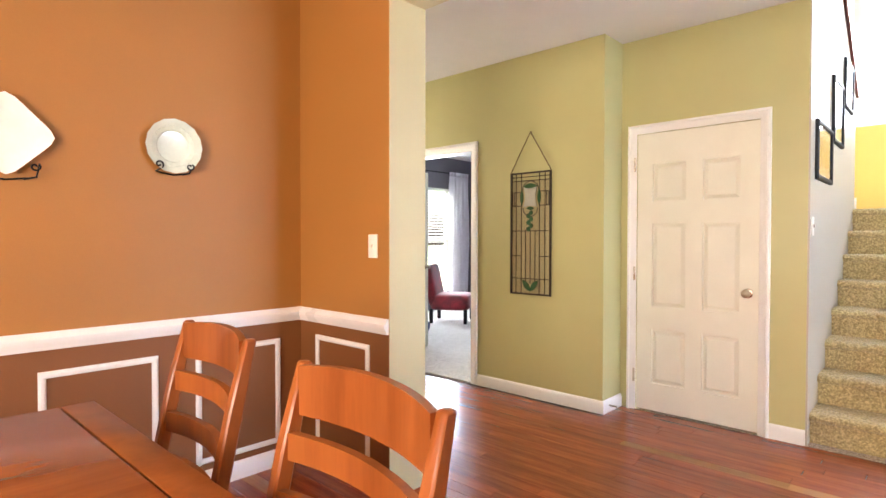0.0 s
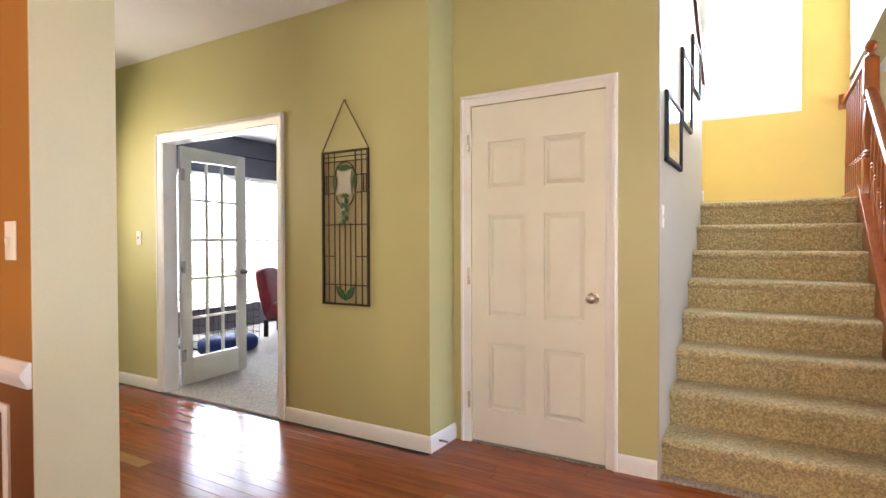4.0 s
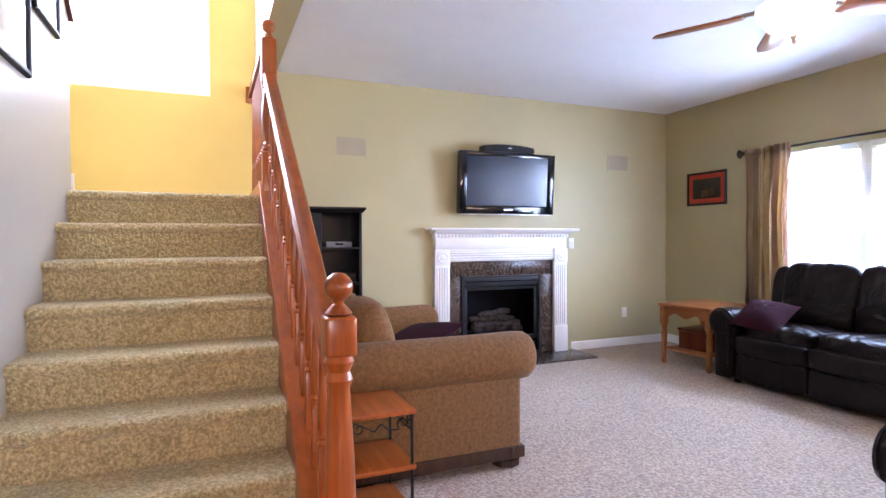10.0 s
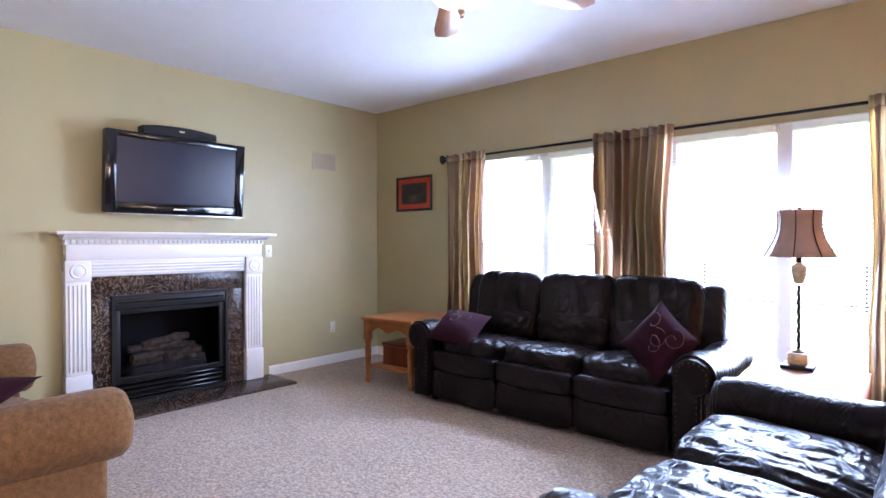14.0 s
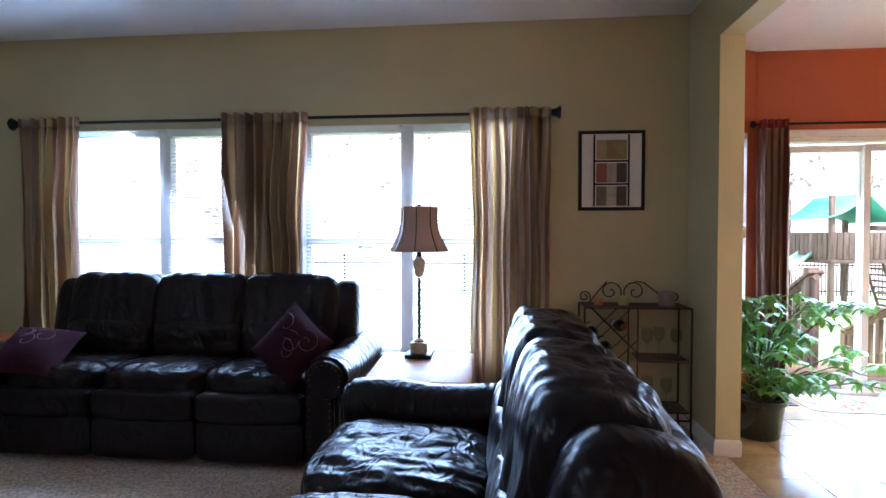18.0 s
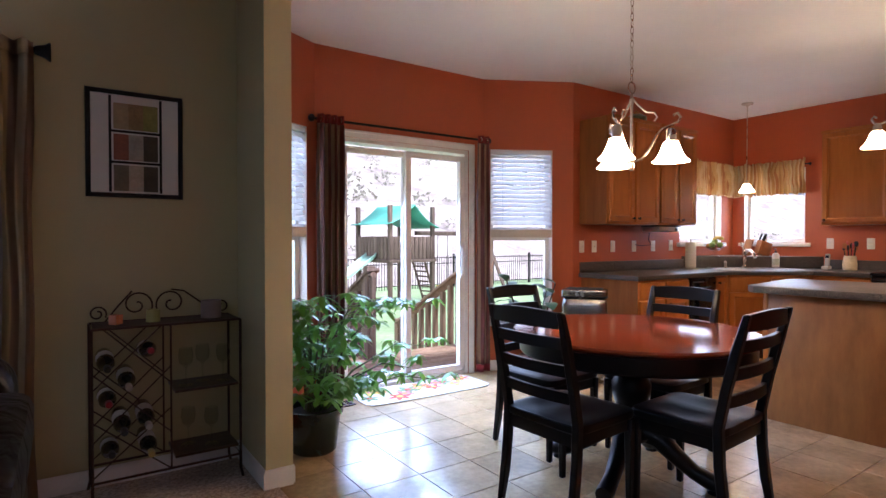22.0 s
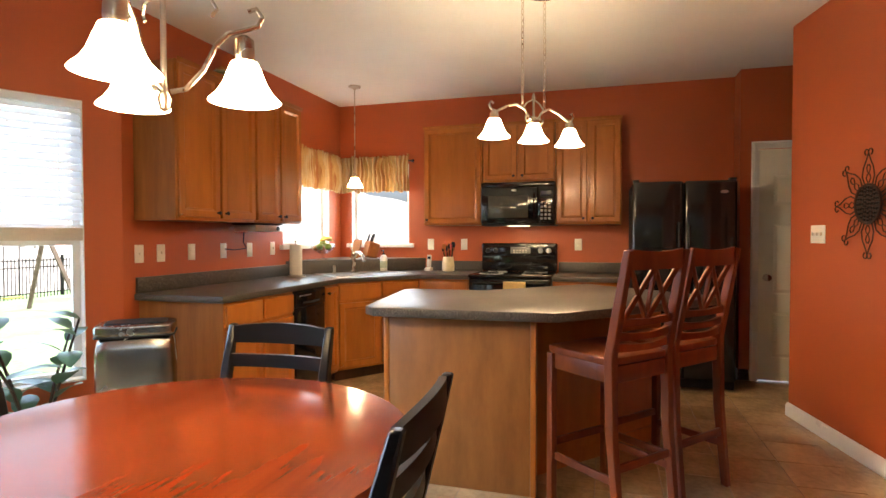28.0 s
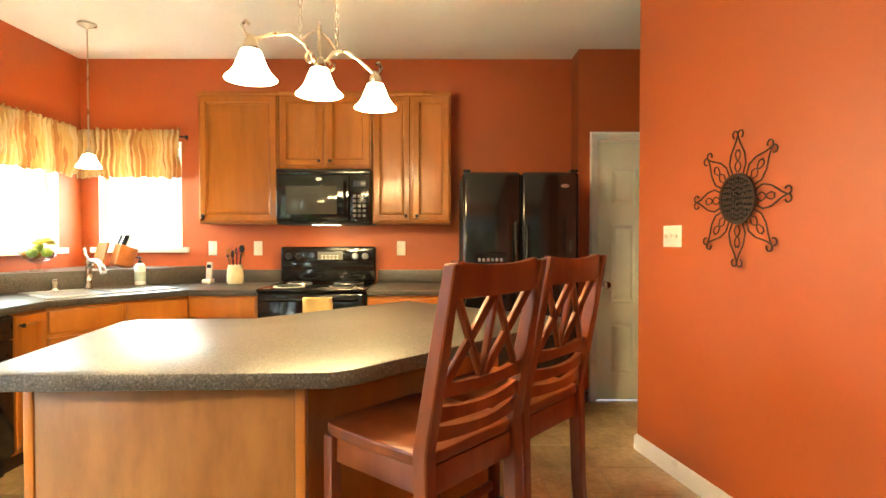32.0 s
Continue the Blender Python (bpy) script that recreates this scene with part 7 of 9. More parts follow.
        pts = [(0.22, -0.05), (0.30, -0.065), (0.55, -0.07), (0.63, -0.055), (0.665, 0), (0.63, 0.055), (0.55, 0.07), (0.30, 0.065), (0.22, 0.05)]
        bm = prism(pts, -0.005, 0.005, 0.002)
        bmesh.ops.transform(bm, matrix=Matrix.Rotation(radians(-11), 4, "X"), verts=bm.verts)
        b1 = part("blade", bm, bl_wood, fan, "reddish wood fan blade")
        me = b1.data
        br = part("blade_arm", tube([(0.10, 0, 0.03), (0.17, 0, 0.008), (0.27, 0, 0.008)], 0.012, 6), NICKEL, b1)
        me2 = br.data
    else:
        b1 = new("blade", me)
        b1.parent = fan
        br = new("blade_arm", me2)
        br.parent = b1
    b1.matrix_basis = m
part("light_bowl", lathe([(0.075, 2.385), (0.13, 2.375), (0.165, 2.345), (0.155, 2.30), (0.11, 2.245), (0.05, 2.215), (0, 2.21)], 32), FAN_GLOW, fan, "lit frosted glass bowl")
part("bowl_finial", lathe([(0.016, 2.208), (0.018, 2.20), (0.010, 2.185), (0.010, 2.175), (0.005, 2.165), (0, 2.163)], 14), NICKEL, fan)

# ---- curtains and rod ----
rod = thing("curtain_rod", "black iron curtain rod above the living room windows", "curtain rod")
part("rod", tube([(6.33, -4.765, 2.088), (2.52, -4.765, 2.088)], 0.011, 10), IRON, rod)
for x, s in ((6.33, 1), (2.52, -1)):
    part("finial", lathe([(0.012, 0), (0.014, 0.01), (0.020, 0.015), (0.03, 0.05), (0.045, 0.07), (0.040, 0.073), (0, 0.06)], 14, m=Matrix.Translation((x, -4.765, 2.088)) @ Matrix.Rotation(radians(90 * s), 4, "Y")), IRON, rod)
for x in (6.28, 4.40, 2.57):
    part("bracket", tube([(x, -4.765, 2.075), (x, -4.80, 2.055), (x, WY, 2.05)], 0.007, 6), IRON, rod)
for x, w, f in ((6.07, 0.46, 7), (4.475, 0.62, 9), (2.78, 0.52, 8)):
    drape("curtain", "gold and taupe striped sheer curtain on the rod", on_y(x, -4.765 + 0.0, 0, 1), w, 2.115, 0.03, f, 0.05, CURTAIN, "living room curtains", 0.10, x, 0.9, ruffle=0.015)

# ---- wine rack ----
wr = thing("wine_rack", "rust brown wrought iron wine rack with two shelves", "wine rack", (1.985, -4.71, 0.0))
hw, hd, top = 0.325, 0.125, 0.82
for x in (-hw, hw):
    for y in (-hd, hd):
        part("post", tube([(x * 1.03, y * 1.06, 0.004), (x, y, 0.05), (x, y, top)], 0.007, 6), BRONZE, wr)
for z in (top, 0.12):
    part("frame_bar", tube([(-hw, -hd, z), (hw, -hd, z), (hw, hd, z), (-hw, hd, z)], 0.006, 6, closed=True), BRONZE, wr)
part("top_shelf", B((-hw + 0.008, -hd + 0.008, top - 0.004), (hw - 0.008, hd - 0.008, top + 0.003)), BRONZE, wr, smooth=False)
for z in (0.48, 0.16):
    part("side_shelf", B((-hw + 0.008, -hd + 0.008, z), (-0.02, hd - 0.008, z + 0.012)), DARK_WOOD, wr, smooth=False)
part("divider", tube([(0.0, -hd, 0.12), (0.0, -hd, top)], 0.005, 6), BRONZE, wr)
part("divider", tube([(0.0, hd, 0.12), (0.0, hd, top)], 0.005, 6), BRONZE, wr)
for y in (-hd, hd):
    for a, b in (((0.0, 0.30), (0.325, 0.62)), ((0.0, 0.54), (0.28, 0.82)), ((0.0, 0.12), (0.325, 0.40)), ((0.325, 0.30), (0.0, 0.62)), ((0.325, 0.54), (0.04, 0.82)), ((0.325, 0.14), (0.0, 0.42))):
        part("lattice_bar", tube([(a[0], y, a[1]), (b[0], y, b[1])], 0.0035, 5), BRONZE, wr)
y = -hd
for s, c, r in ((1, 0.12, 0.075), (-1, -0.04, 0.075), (1, 0.29, 0.04), (-1, -0.29, 0.04)):
    part("scroll", tube(spiral((c, y, top + r + 0.004), 0.012, r, 90 if s > 0 else 90, 90 + s * 480, 26), 0.0045, 6), BRONZE, wr)
part("scroll", tube([(-0.30, y, top), (-0.20, y, top + 0.06), (-0.10, y, top + 0.14), (-0.04, y, top + 0.15)], 0.0045, 6), BRONZE, wr)
part("scroll", tube([(0.26, y, top), (0.20, y, top + 0.08), (0.14, y, top + 0.15)], 0.0045, 6), BRONZE, wr)
BOTTLE = surf("dark_green_bottle_glass", (0.008, 0.012, 0.008), 0.08, 0.1, 8, 60, 0.0, coat=0.5)
random.seed(8)
for i, (x, z, c) in enumerate(((0.265, 0.66, 0), (0.09, 0.68, 1), (0.18, 0.57, 2), (0.26, 0.47, 1), (0.10, 0.38, 2), (0.20, 0.36, 0), (0.25, 0.22, 0), (0.09, 0.24, 3))):
    bt = thing("wine_bottle", "dark glass wine bottle lying in the iron lattice", "bottle", (1.985 + x, -4.71, z), group="bottles in the wine rack")
    mm = Matrix.Translation((0, -0.13, 0)) @ Matrix.Rotation(radians(-90 + random.uniform(-6, 6)), 4, "X")
    part("bottle_body", lathe([(0, 0), (0.036, 0.003), (0.038, 0.02), (0.038, 0.18), (0.030, 0.21), (0.015, 0.235), (0.014, 0.26)], 14, m=mm), BOTTLE, bt)
    part("foil_capsule", lathe([(0.0145, 0.258), (0.0155, 0.29), (0.014, 0.305), (0, 0.306)], 12, m=mm), surf("bottle_foil", ((0.02, 0.02, 0.02), (0.35, 0.02, 0.03), (0.4, 0.36, 0.3), (0.45, 0.33, 0.1))[c], 0.35, 0.1, 20, 100, 0.1), bt)
    part("paper_label", lathe([(0.0385, 0.07), (0.0385, 0.15)], 14, m=mm), surf("bottle_paper", (0.6, 0.57, 0.5), 0.8, 0.05, 20, 200, 0.1), bt)
for nm, lb, x, c, r, h, sq in (("candle", "square orange candle on the rack", 0.22, (0.55, 0.20, 0.08), 0.03, 0.045, 4), ("candle", "yellow green votive candle on the rack", 0.06, (0.45, 0.42, 0.14), 0.032, 0.06, 16), ("candle_jar", "mauve jar candle on the rack", -0.21, (0.30, 0.22, 0.20), 0.05, 0.09, 20)):
    tagged(part(nm, lathe([(r, 0), (r, h), (r * 0.85, h), (r * 0.8, h - 0.008), (0, h - 0.01)], sq, at=(1.985 + x, -4.71, top + 0.004)), surf(nm + "_wax", c, 0.4, 0.1, 20, 100, 0.05)), lb, "candle")
for i, (x, z) in enumerate(((-0.08, 0.493), (-0.17, 0.493), (-0.26, 0.493), (-0.10, 0.173), (-0.20, 0.173))):
    gl = thing("wine_glass", "clear stemmed wine glass on the rack shelf", "wine glass", (1.985 + x, -4.70 + 0.03 * (-1) ** i, z), group="glasses in the wine rack")
    part("glass_bowl", lathe([(0.006, 0.09), (0.03, 0.115), (0.036, 0.15), (0.030, 0.19), (0.029, 0.19), (0.035, 0.15), (0.028, 0.117), (0, 0.10)], 16), CLEAR, gl)
    part("glass_foot", lathe([(0.034, 0), (0.032, 0.003), (0.006, 0.008), (0.004, 0.03), (0.004, 0.085), (0.006, 0.09)], 16), CLEAR, gl)

# ---- kitchen cabinets ----
def knob(x, z, o, y=-0.022):
    part("knob", lathe([(0.0, 0), (0.008, 0.001), (0.006, 0.010), (0.013, 0.018), (0.013, 0.024), (0, 0.028)], 12, m=Matrix.Translation((x, y, z)) @ Matrix.Rotation(radians(90), 4, "X")), MATTE_B, o, "small black knob")


def front(name, x0, x1, z0, z1, o, mt, flat_panel=False, knob_at=None):
    """A cabinet door or drawer front on the plane y = 0 that faces -y: a frame round a recessed panel."""
    r = 0.055
    if flat_panel:
        d = part(name, B((x0, -0.02, z0), (x1, -0.001, z1), 0.006, 3), mt, o)
    else:
        d = part(name, sweep([(0, 0), (r, 0), (r, 0.010), (r - 0.012, 0.020), (0.004, 0.020), (0, 0.016)], [(x0, 0, z0), (x0, 0, z1), (x1, 0, z1), (x1, 0, z0), (x0, 0, z0), (x0, 0, z0 + 0.02)], up=(0, -1, 0)), mt, o)
        part("panel", B((x0 + r - 0.004, -0.008, z0 + r - 0.004), (x1 - r + 0.004, -0.001, z1 - r + 0.004)), mt, d, smooth=False)
        part("panel_bead", sweep([(0, 0), (0.008, 0), (0.004, 0.004)], [(x0 + r, -0.0085, z0 + r), (x0 + r, -0.0085, z1 - r), (x1 - r, -0.0085, z1 - r), (x1 - r, -0.0085, z0 + r), (x0 + r, -0.0085, z0 + r), (x0 + r, -0.0085, z0 + r + 0.02)], up=(0, -1, 0)), mt, d)
    if knob_at:
        knob(knob_at[0], knob_at[1], d)
    return d


def upper_cabinet(m, w, z0, z1, d, doors, knobs, side=None):
    o = thing("wall_cabinet", "honey maple wall cabinet with recessed panel doors", "cabinet", group="kitchen wall cabinets")
    o.matrix_basis = m
    part("body", B((0.001, 0.0, z0), (w - 0.001, d - 0.001, z1), 0.002), [MAPLE], o)
    if side:
        part("side_panel", B((-0.004, 0.004, z0 + 0.004) if side < 0 else (w, 0.004, z0 + 0.004), (0.0, d - 0.002, z1 - 0.004) if side < 0 else (w + 0.004, d - 0.002, z1 - 0.004)), MAPLE_SIDE, o, "maple end panel darkened in colour against the slider light", smooth=False)
    dw = w / doors
    for i in range(doors):
        x0, x1 = i * dw + 0.012, (i + 1) * dw - 0.012
        kx = (x1 - 0.03 if knobs[i] == "r" else x0 + 0.03)
        front("door", x0, x1, z0 + 0.02, z1 - 0.02, o, MAPLE, False, (kx, z0 + 0.055))
    part("crown_strip", B((-0.004, -0.024, z1 - 0.018), (w + 0.004, -0.0205, z1 + 0.012), 0.002), MAPLE, o)
    return o


def base_cabinet(m, w, d, doors, drawers=True, side=None, knobs="rl"):
    o = thing("base_cabinet", "honey maple base cabinet with drawers over doors", "cabinet", group="kitchen base cabinets")
    o.matrix_basis = m
    part("body", B((0.001, 0.0, 0.10), (w - 0.001, d, 0.868), 0.002), MAPLE, o)
    part("toe_kick", B((0.001, 0.06, 0.0), (w - 0.001, d, 0.0995)), DARK_WOOD, o, smooth=False)
    if side:
        part("side_panel", B((-0.005, 0.0, 0.0) if side < 0 else (w, 0.0, 0.0), (0.0, d, 0.868) if side < 0 else (w + 0.005, d, 0.868)), MAPLE_SIDE, o, "maple end panel darkened in colour against the slider light", smooth=False)
    dw = w / doors
    for i in range(doors):
        x0, x1 = i * dw + 0.012, (i + 1) * dw - 0.012
        if drawers:
            front("drawer_front", x0, x1, 0.715, 0.85, o, MAPLE, True)
        kx = x1 - 0.03 if knobs[i % 2] == "r" else x0 + 0.03
        front("door", x0, x1, 0.125, 0.69 if drawers else 0.85, o, MAPLE, False, (kx, 0.64 if drawers else 0.80))
    return o


# frames: x along the run, y into the wall
def at_sink(x, y):
    return pose(x, y, 0, 0, 0, 180)


def at_end(x, y):
    return pose(x, y, 0, 0, 0, 90)


CF, CE = -4.63, -3.89                # base fronts on the sink wall and the end wall
base_cabinet(at_sink(-1.72, CF), 0.77, 0.638, 2, True, -1)
base_cabinet(at_sink(-2.945, CF), 0.255, 0.638, 1, False, None, "lr")
base_cabinet(at_end(CE, -4.115), 0.485, 0.628, 1, True)
base_cabinet(at_end(CE, -2.855), 0.60, 0.628, 2, True)
p, q = Vector((-3.205, CF, 0)), Vector((CE, -4.12, 0))
dv = q - p
sk = base_cabinet(Matrix.Translation(p) @ Matrix.Rotation(math.atan2(dv.y, dv.x), 4, "Z"), dv.length, 0.30, 2, True)
sk["label"] = "honey maple corner sink cabinet with a false drawer"
upper_cabinet(at_sink(-1.69, -4.945), 0.79, 1.38, 2.375, 0.324, 2, "rl", -1)
upper_cabinet(at_sink(-2.485, -4.945), 0.65, 1.38, 2.375, 0.324, 2, "rl")
upper_cabinet(at_end(-4.20, -4.17), 0.605, 1.385, 2.365, 0.319, 1, "l")
upper_cabinet(at_end(-4.20, -3.56), 0.70, 1.80, 2.365, 0.319, 2, "rl")
upper_cabinet(at_end(-4.20, -2.855), 0.595, 1.385, 2.365, 0.319, 2, "rl")

# ---- counters ----
ct = thing("countertop", "grey brown speckled laminate counter along the sink wall", "countertop", kind="structure")
pts = [(-1.68, KY + 0.001), (-1.68, CF + 0.03), (-3.19, CF + 0.03), (CE + 0.03, -4.10), (CE + 0.03, -3.626), (KX + 0.001, -3.626), (KX + 0.001, KY + 0.001)]
part("counter_slab", prism(pts, 0.870, 0.912, 0.006), COUNTER, ct)
part("counter_slab", B((KX + 0.001, -2.854, 0.870), (CE + 0.03, -2.245, 0.912), 0.006), COUNTER, ct)
part("backsplash", B((-3.42, KY + 0.001, 0.913), (-1.69, KY + 0.02, 1.015), 0.003), COUNTER, ct)
part("backsplash", B((KX + 0.001, -4.24, 0.913), (KX + 0.02, -3.63, 1.015), 0.003), COUNTER, ct)
part("backsplash", B((KX + 0.001, -2.85, 0.913), (KX + 0.02, -2.25, 1.015), 0.003), COUNTER, ct)
part("corner_ledge", prism([(-3.40, KY + 0.002), (KX + 0.002, -4.26), (KX + 0.002, KY + 0.002)], 0.913, 1.045, 0.005), COUNTER, ct)

# ---- sink and tap ----
u = Vector((dv.x, dv.y, 0)).normalized()
n_ = Vector((-u.y, u.x, 0))
if n_.dot(Vector((-1, -1, 0))) < 0:
    n_ = -n_
mid = (p + q) / 2 + n_ * 0.32
ms_ = Matrix(((u.x, n_.x, 0, mid.x), (u.y, n_.y, 0, mid.y), (0, 0, 1, 0.913), (0, 0, 0, 1)))
snk = thing("kitchen_sink", "double bowl stainless sink set across the corner", "sink")
snk.matrix_basis = ms_
part("sink_rim", sweep([(0, 0), (0.035, 0), (0.035, 0.004), (0.03, 0.008), (0.005, 0.008), (0, 0.004)], [(-0.40, -0.24, 0), (0.40, -0.24, 0), (0.40, 0.24, 0), (-0.40, 0.24, 0), (-0.40, -0.24, 0), (-0.39, -0.24, 0)][::-1]), STEEL, snk)
# bowls are flat plates; the shade of their hollows is in the darker steel
for x0, x1 in ((-0.375, -0.015), (0.015, 0.375)):
    part("sink_bowl", B((x0, -0.215, -0.0005), (x1, 0.20, 0.003), 0.001), surf("shaded_basin_steel", (0.32, 0.31, 0.30), 0.35, 0.1, 10, 200, 0.05, metal=1.0), snk)
fau = thing("faucet", "brushed nickel single lever pull out faucet", "faucet")
fau.matrix_basis = ms_ @ Matrix.Translation((0, 0.20, 0.004))
part("faucet_body", lathe([(0.03, 0), (0.03, 0.01), (0.022, 0.02), (0.02, 0.10), (0.022, 0.17), (0.018, 0.20)], 16), NICKEL, fau)
part("spout", tube([(0, 0, 0.14), (0.0, -0.05, 0.20), (0.01, -0.10, 0.20), (0.02, -0.15, 0.165), (0.02, -0.18, 0.12)], 0.017, 10, taper=[1, 1, 1, 1.15, 1.25]), NICKEL, fau)
part("lever", tube([(0, 0, 0.195), (-0.01, 0.03, 0.24), (-0.01, 0.05, 0.285)], 0.009, 8), NICKEL, fau)
spr = thing("side_sprayer", "short brushed nickel soap pump beside the faucet", "sprayer")
spr.matrix_basis = ms_ @ Matrix.Translation((-0.20, 0.215, 0.004))
part("pump_body", lathe([(0.02, 0), (0.02, 0.008), (0.012, 0.016), (0.014, 0.05), (0.018, 0.06), (0.010, 0.08), (0, 0.082)], 14), NICKEL, spr)

# ---- appliances ----
dw = thing("dishwasher", "black front dishwasher below the counter", "dishwasher")
dw.matrix_basis = at_sink(-2.495, CF)
part("body", B((0.002, 0.0, 0.10), (0.446, 0.55, 0.866), 0.003), MATTE_B, dw)
part("door", B((0.006, -0.022, 0.12), (0.442, -0.001, 0.735), 0.008), PLASTIC_B, dw)
part("control_strip", B((0.006, -0.026, 0.738), (0.442, -0.001, 0.862), 0.008), PLASTIC_B, dw)
part("handle_recess", tube([(0.10, -0.028, 0.77), (0.22, -0.034, 0.765), (0.34, -0.028, 0.77)], 0.008, 6), MATTE_B, dw)
for i in range(6):
    part("button", B((0.05 + i * 0.03, -0.0285, 0.82), (0.068 + i * 0.03, -0.0262, 0.83)), STEEL, dw, smooth=False)
part("kick_plate", B((0.006, 0.04, 0.0), (0.442, 0.06, 0.099)), MATTE_B, dw, smooth=False)

rg = thing("kitchen_range", "black electric coil range with a towel on its handle", "range")
rg.matrix_basis = at_end(CE + 0.03, -3.62)
part("body", B((0.004, 0.0, 0.03), (0.756, 0.64, 0.895), 0.004), MATTE_B, rg)
part("cooktop", B((0.0, -0.03, 0.896), (0.76, 0.60, 0.922), 0.008), PLASTIC_B, rg)
part("backguard", B((0.0, 0.56, 0.9225), (0.76, 0.655, 1.205), 0.016, 3), PLASTIC_B, rg)
part("control_panel", B((0.02, 0.552, 1.075), (0.74, 0.5595, 1.185), 0.003), PLASTIC_B, rg)
part("clock_display", B((0.30, 0.548, 1.10), (0.50, 0.5515, 1.165), 0.002), surf("grey_panel", (0.14, 0.14, 0.13), 0.3, 0.1, 10, 100, 0.0), rg)
for x in (0.07, 0.15, 0.60, 0.68):
    part("control_knob", lathe([(0.026, 0), (0.026, 0.006), (0.02, 0.02), (0, 0.021)], 16, m=Matrix.Translation((x, 0.551, 1.13)) @ Matrix.Rotation(radians(90), 4, "X")), STEEL if x > 0.5 else MATTE_B, rg)
for i in range(10):
    part("panel_button", B((0.33 + 0.03 * (i % 5), 0.545, 1.108 + 0.02 * (i // 5)), (0.345 + 0.03 * (i % 5), 0.5478, 1.116 + 0.02 * (i // 5))), PLASTIC_W, rg, smooth=False)
for x, y, r in ((0.19, 0.12, 0.10), (0.57, 0.12, 0.08), (0.19, 0.42, 0.08), (0.57, 0.42, 0.10)):
    part("drip_pan", lathe([(r + 0.015, 0.9225), (r + 0.012, 0.927), (r, 0.924), (0, 0.9235)], 24, at=(x, y, 0)), STEEL, rg)
    part("coil_burner", tube(spiral((x, y, 0.932), 0.015, r - 0.008, 0, 360 * 4, 72, "xy"), 0.005, 6), MATTE_B, rg)
part("oven_door", B((0.01, -0.035, 0.24), (0.75, -0.001, 0.885), 0.010), PLASTIC_B, rg)
part("oven_window", B((0.15, -0.039, 0.40), (0.61, -0.0355, 0.68), 0.003), surf("smoked_oven_glass", (0.03, 0.03, 0.03), 0.08, 0.1, 5, 60, 0.0), rg)
part("oven_handle", tube([(0.06, -0.036, 0.845), (0.06, -0.075, 0.85), (0.70, -0.075, 0.85), (0.70, -0.036, 0.845)], 0.012, 8), PLASTIC_B, rg)
part("storage_drawer", B((0.01, -0.03, 0.05), (0.75, -0.001, 0.225), 0.008), PLASTIC_B, rg)
tw = thing("dish_towel", "folded pale yellow towel over the oven handle", "towel")
tw.matrix_basis = at_end(CE + 0.03, -3.62) @ Matrix.Translation((0, 0, 0.065))
bm = bmesh.new()
rows = []
for i in range(9):
    x = 0.34 + 0.20 * i / 8
    w = 0.006 * math.sin(i * 1.7)
    rows.append([bm.verts.new(v) for v in ((x, -0.094 + w, 0.55), (x, -0.092 + w, 0.70), (x, -0.090, 0.79), (x, -0.075, 0.802), (x, -0.060, 0.79), (x, -0.058 - w, 0.66))])
for a, b in zip(rows, rows[1:]):
    for j in range(5):
        bm.faces.new((a[j], b[j], b[j + 1], a[j + 1]))
o = part("towel_cloth", bm, surf("pale_yellow_towel", (0.62, 0.45, 0.18), 0.9, 0.12, 14, 260, 0.5), tw)
o.modifiers.new("thickness", "SOLIDIFY").thickness = 0.006

mw = thing("microwave_oven", "black over the range microwave oven", "microwave")
mw.matrix_basis = at_end(-4.12, -3.557)
part("body", B((0.002, 0.0, 1.375), (0.698, 0.399, 1.79), 0.004), MATTE_B, mw)
part("door", B((0.002, -0.03, 1.395), (0.545, -0.001, 1.74), 0.010, 3), PLASTIC_B, mw)
part("door_window", B((0.075, -0.034, 1.45), (0.455, -0.0305, 1.66), 0.003), surf("grey_microwave_window", (0.06, 0.057, 0.048), 0.08, 0.1, 6, 200, 0.0), mw)
part("door_handle", tube([(0.515, -0.032, 1.43), (0.515, -0.055, 1.45), (0.515, -0.055, 1.68), (0.515, -0.032, 1.70)], 0.010, 8), PLASTIC_B, mw)
part("control_panel", B((0.548, -0.03, 1.395), (0.698, -0.001, 1.74), 0.006), PLASTIC_B, mw)
part("vent_grille", B((0.002, -0.022, 1.743), (0.698, -0.001, 1.788), 0.004), PLASTIC_B, mw)
part("badge", lathe([(0.024, 0), (0.02, 0.003), (0, 0.003)], 16, m=Matrix.Translation((0.32, -0.031, 1.71)) @ Matrix.Scale(0.5, 4, (0, 0, 1)) @ Matrix.Rotation(radians(90), 4, "X")), STEEL, mw)
for i in range(15):
    part("keypad_button", B((0.572 + 0.036 * (i % 3), -0.033, 1.43 + 0.036 * (i // 3)), (0.594 + 0.036 * (i % 3), -0.0305, 1.450 + 0.036 * (i // 3)), 0.002), surf("grey_key", (0.3, 0.3, 0.29), 0.5, 0.05, 10, 100, 0.0) if i == 0 else bpy.data.materials["grey_key"], mw)
part("clock_display", B((0.572, -0.033, 1.65), (0.668, -0.0305, 1.70), 0.002), SCREEN, mw)
part("cooktop_lamp", B((0.25, 0.05, 1.371), (0.45, 0.13, 1.3745)), glow("lit_cooktop_lamp", (1.0, 0.8, 0.5), 3.0), mw, smooth=False)

fr = thing("refrigerator", "black side by side refrigerator", "refrigerator")
fr.matrix_basis = at_end(-3.845, -2.185)
part("body", B((0.0, 0.0, 0.02), (0.80, 0.66, 1.715), 0.006), MATTE_B, fr)
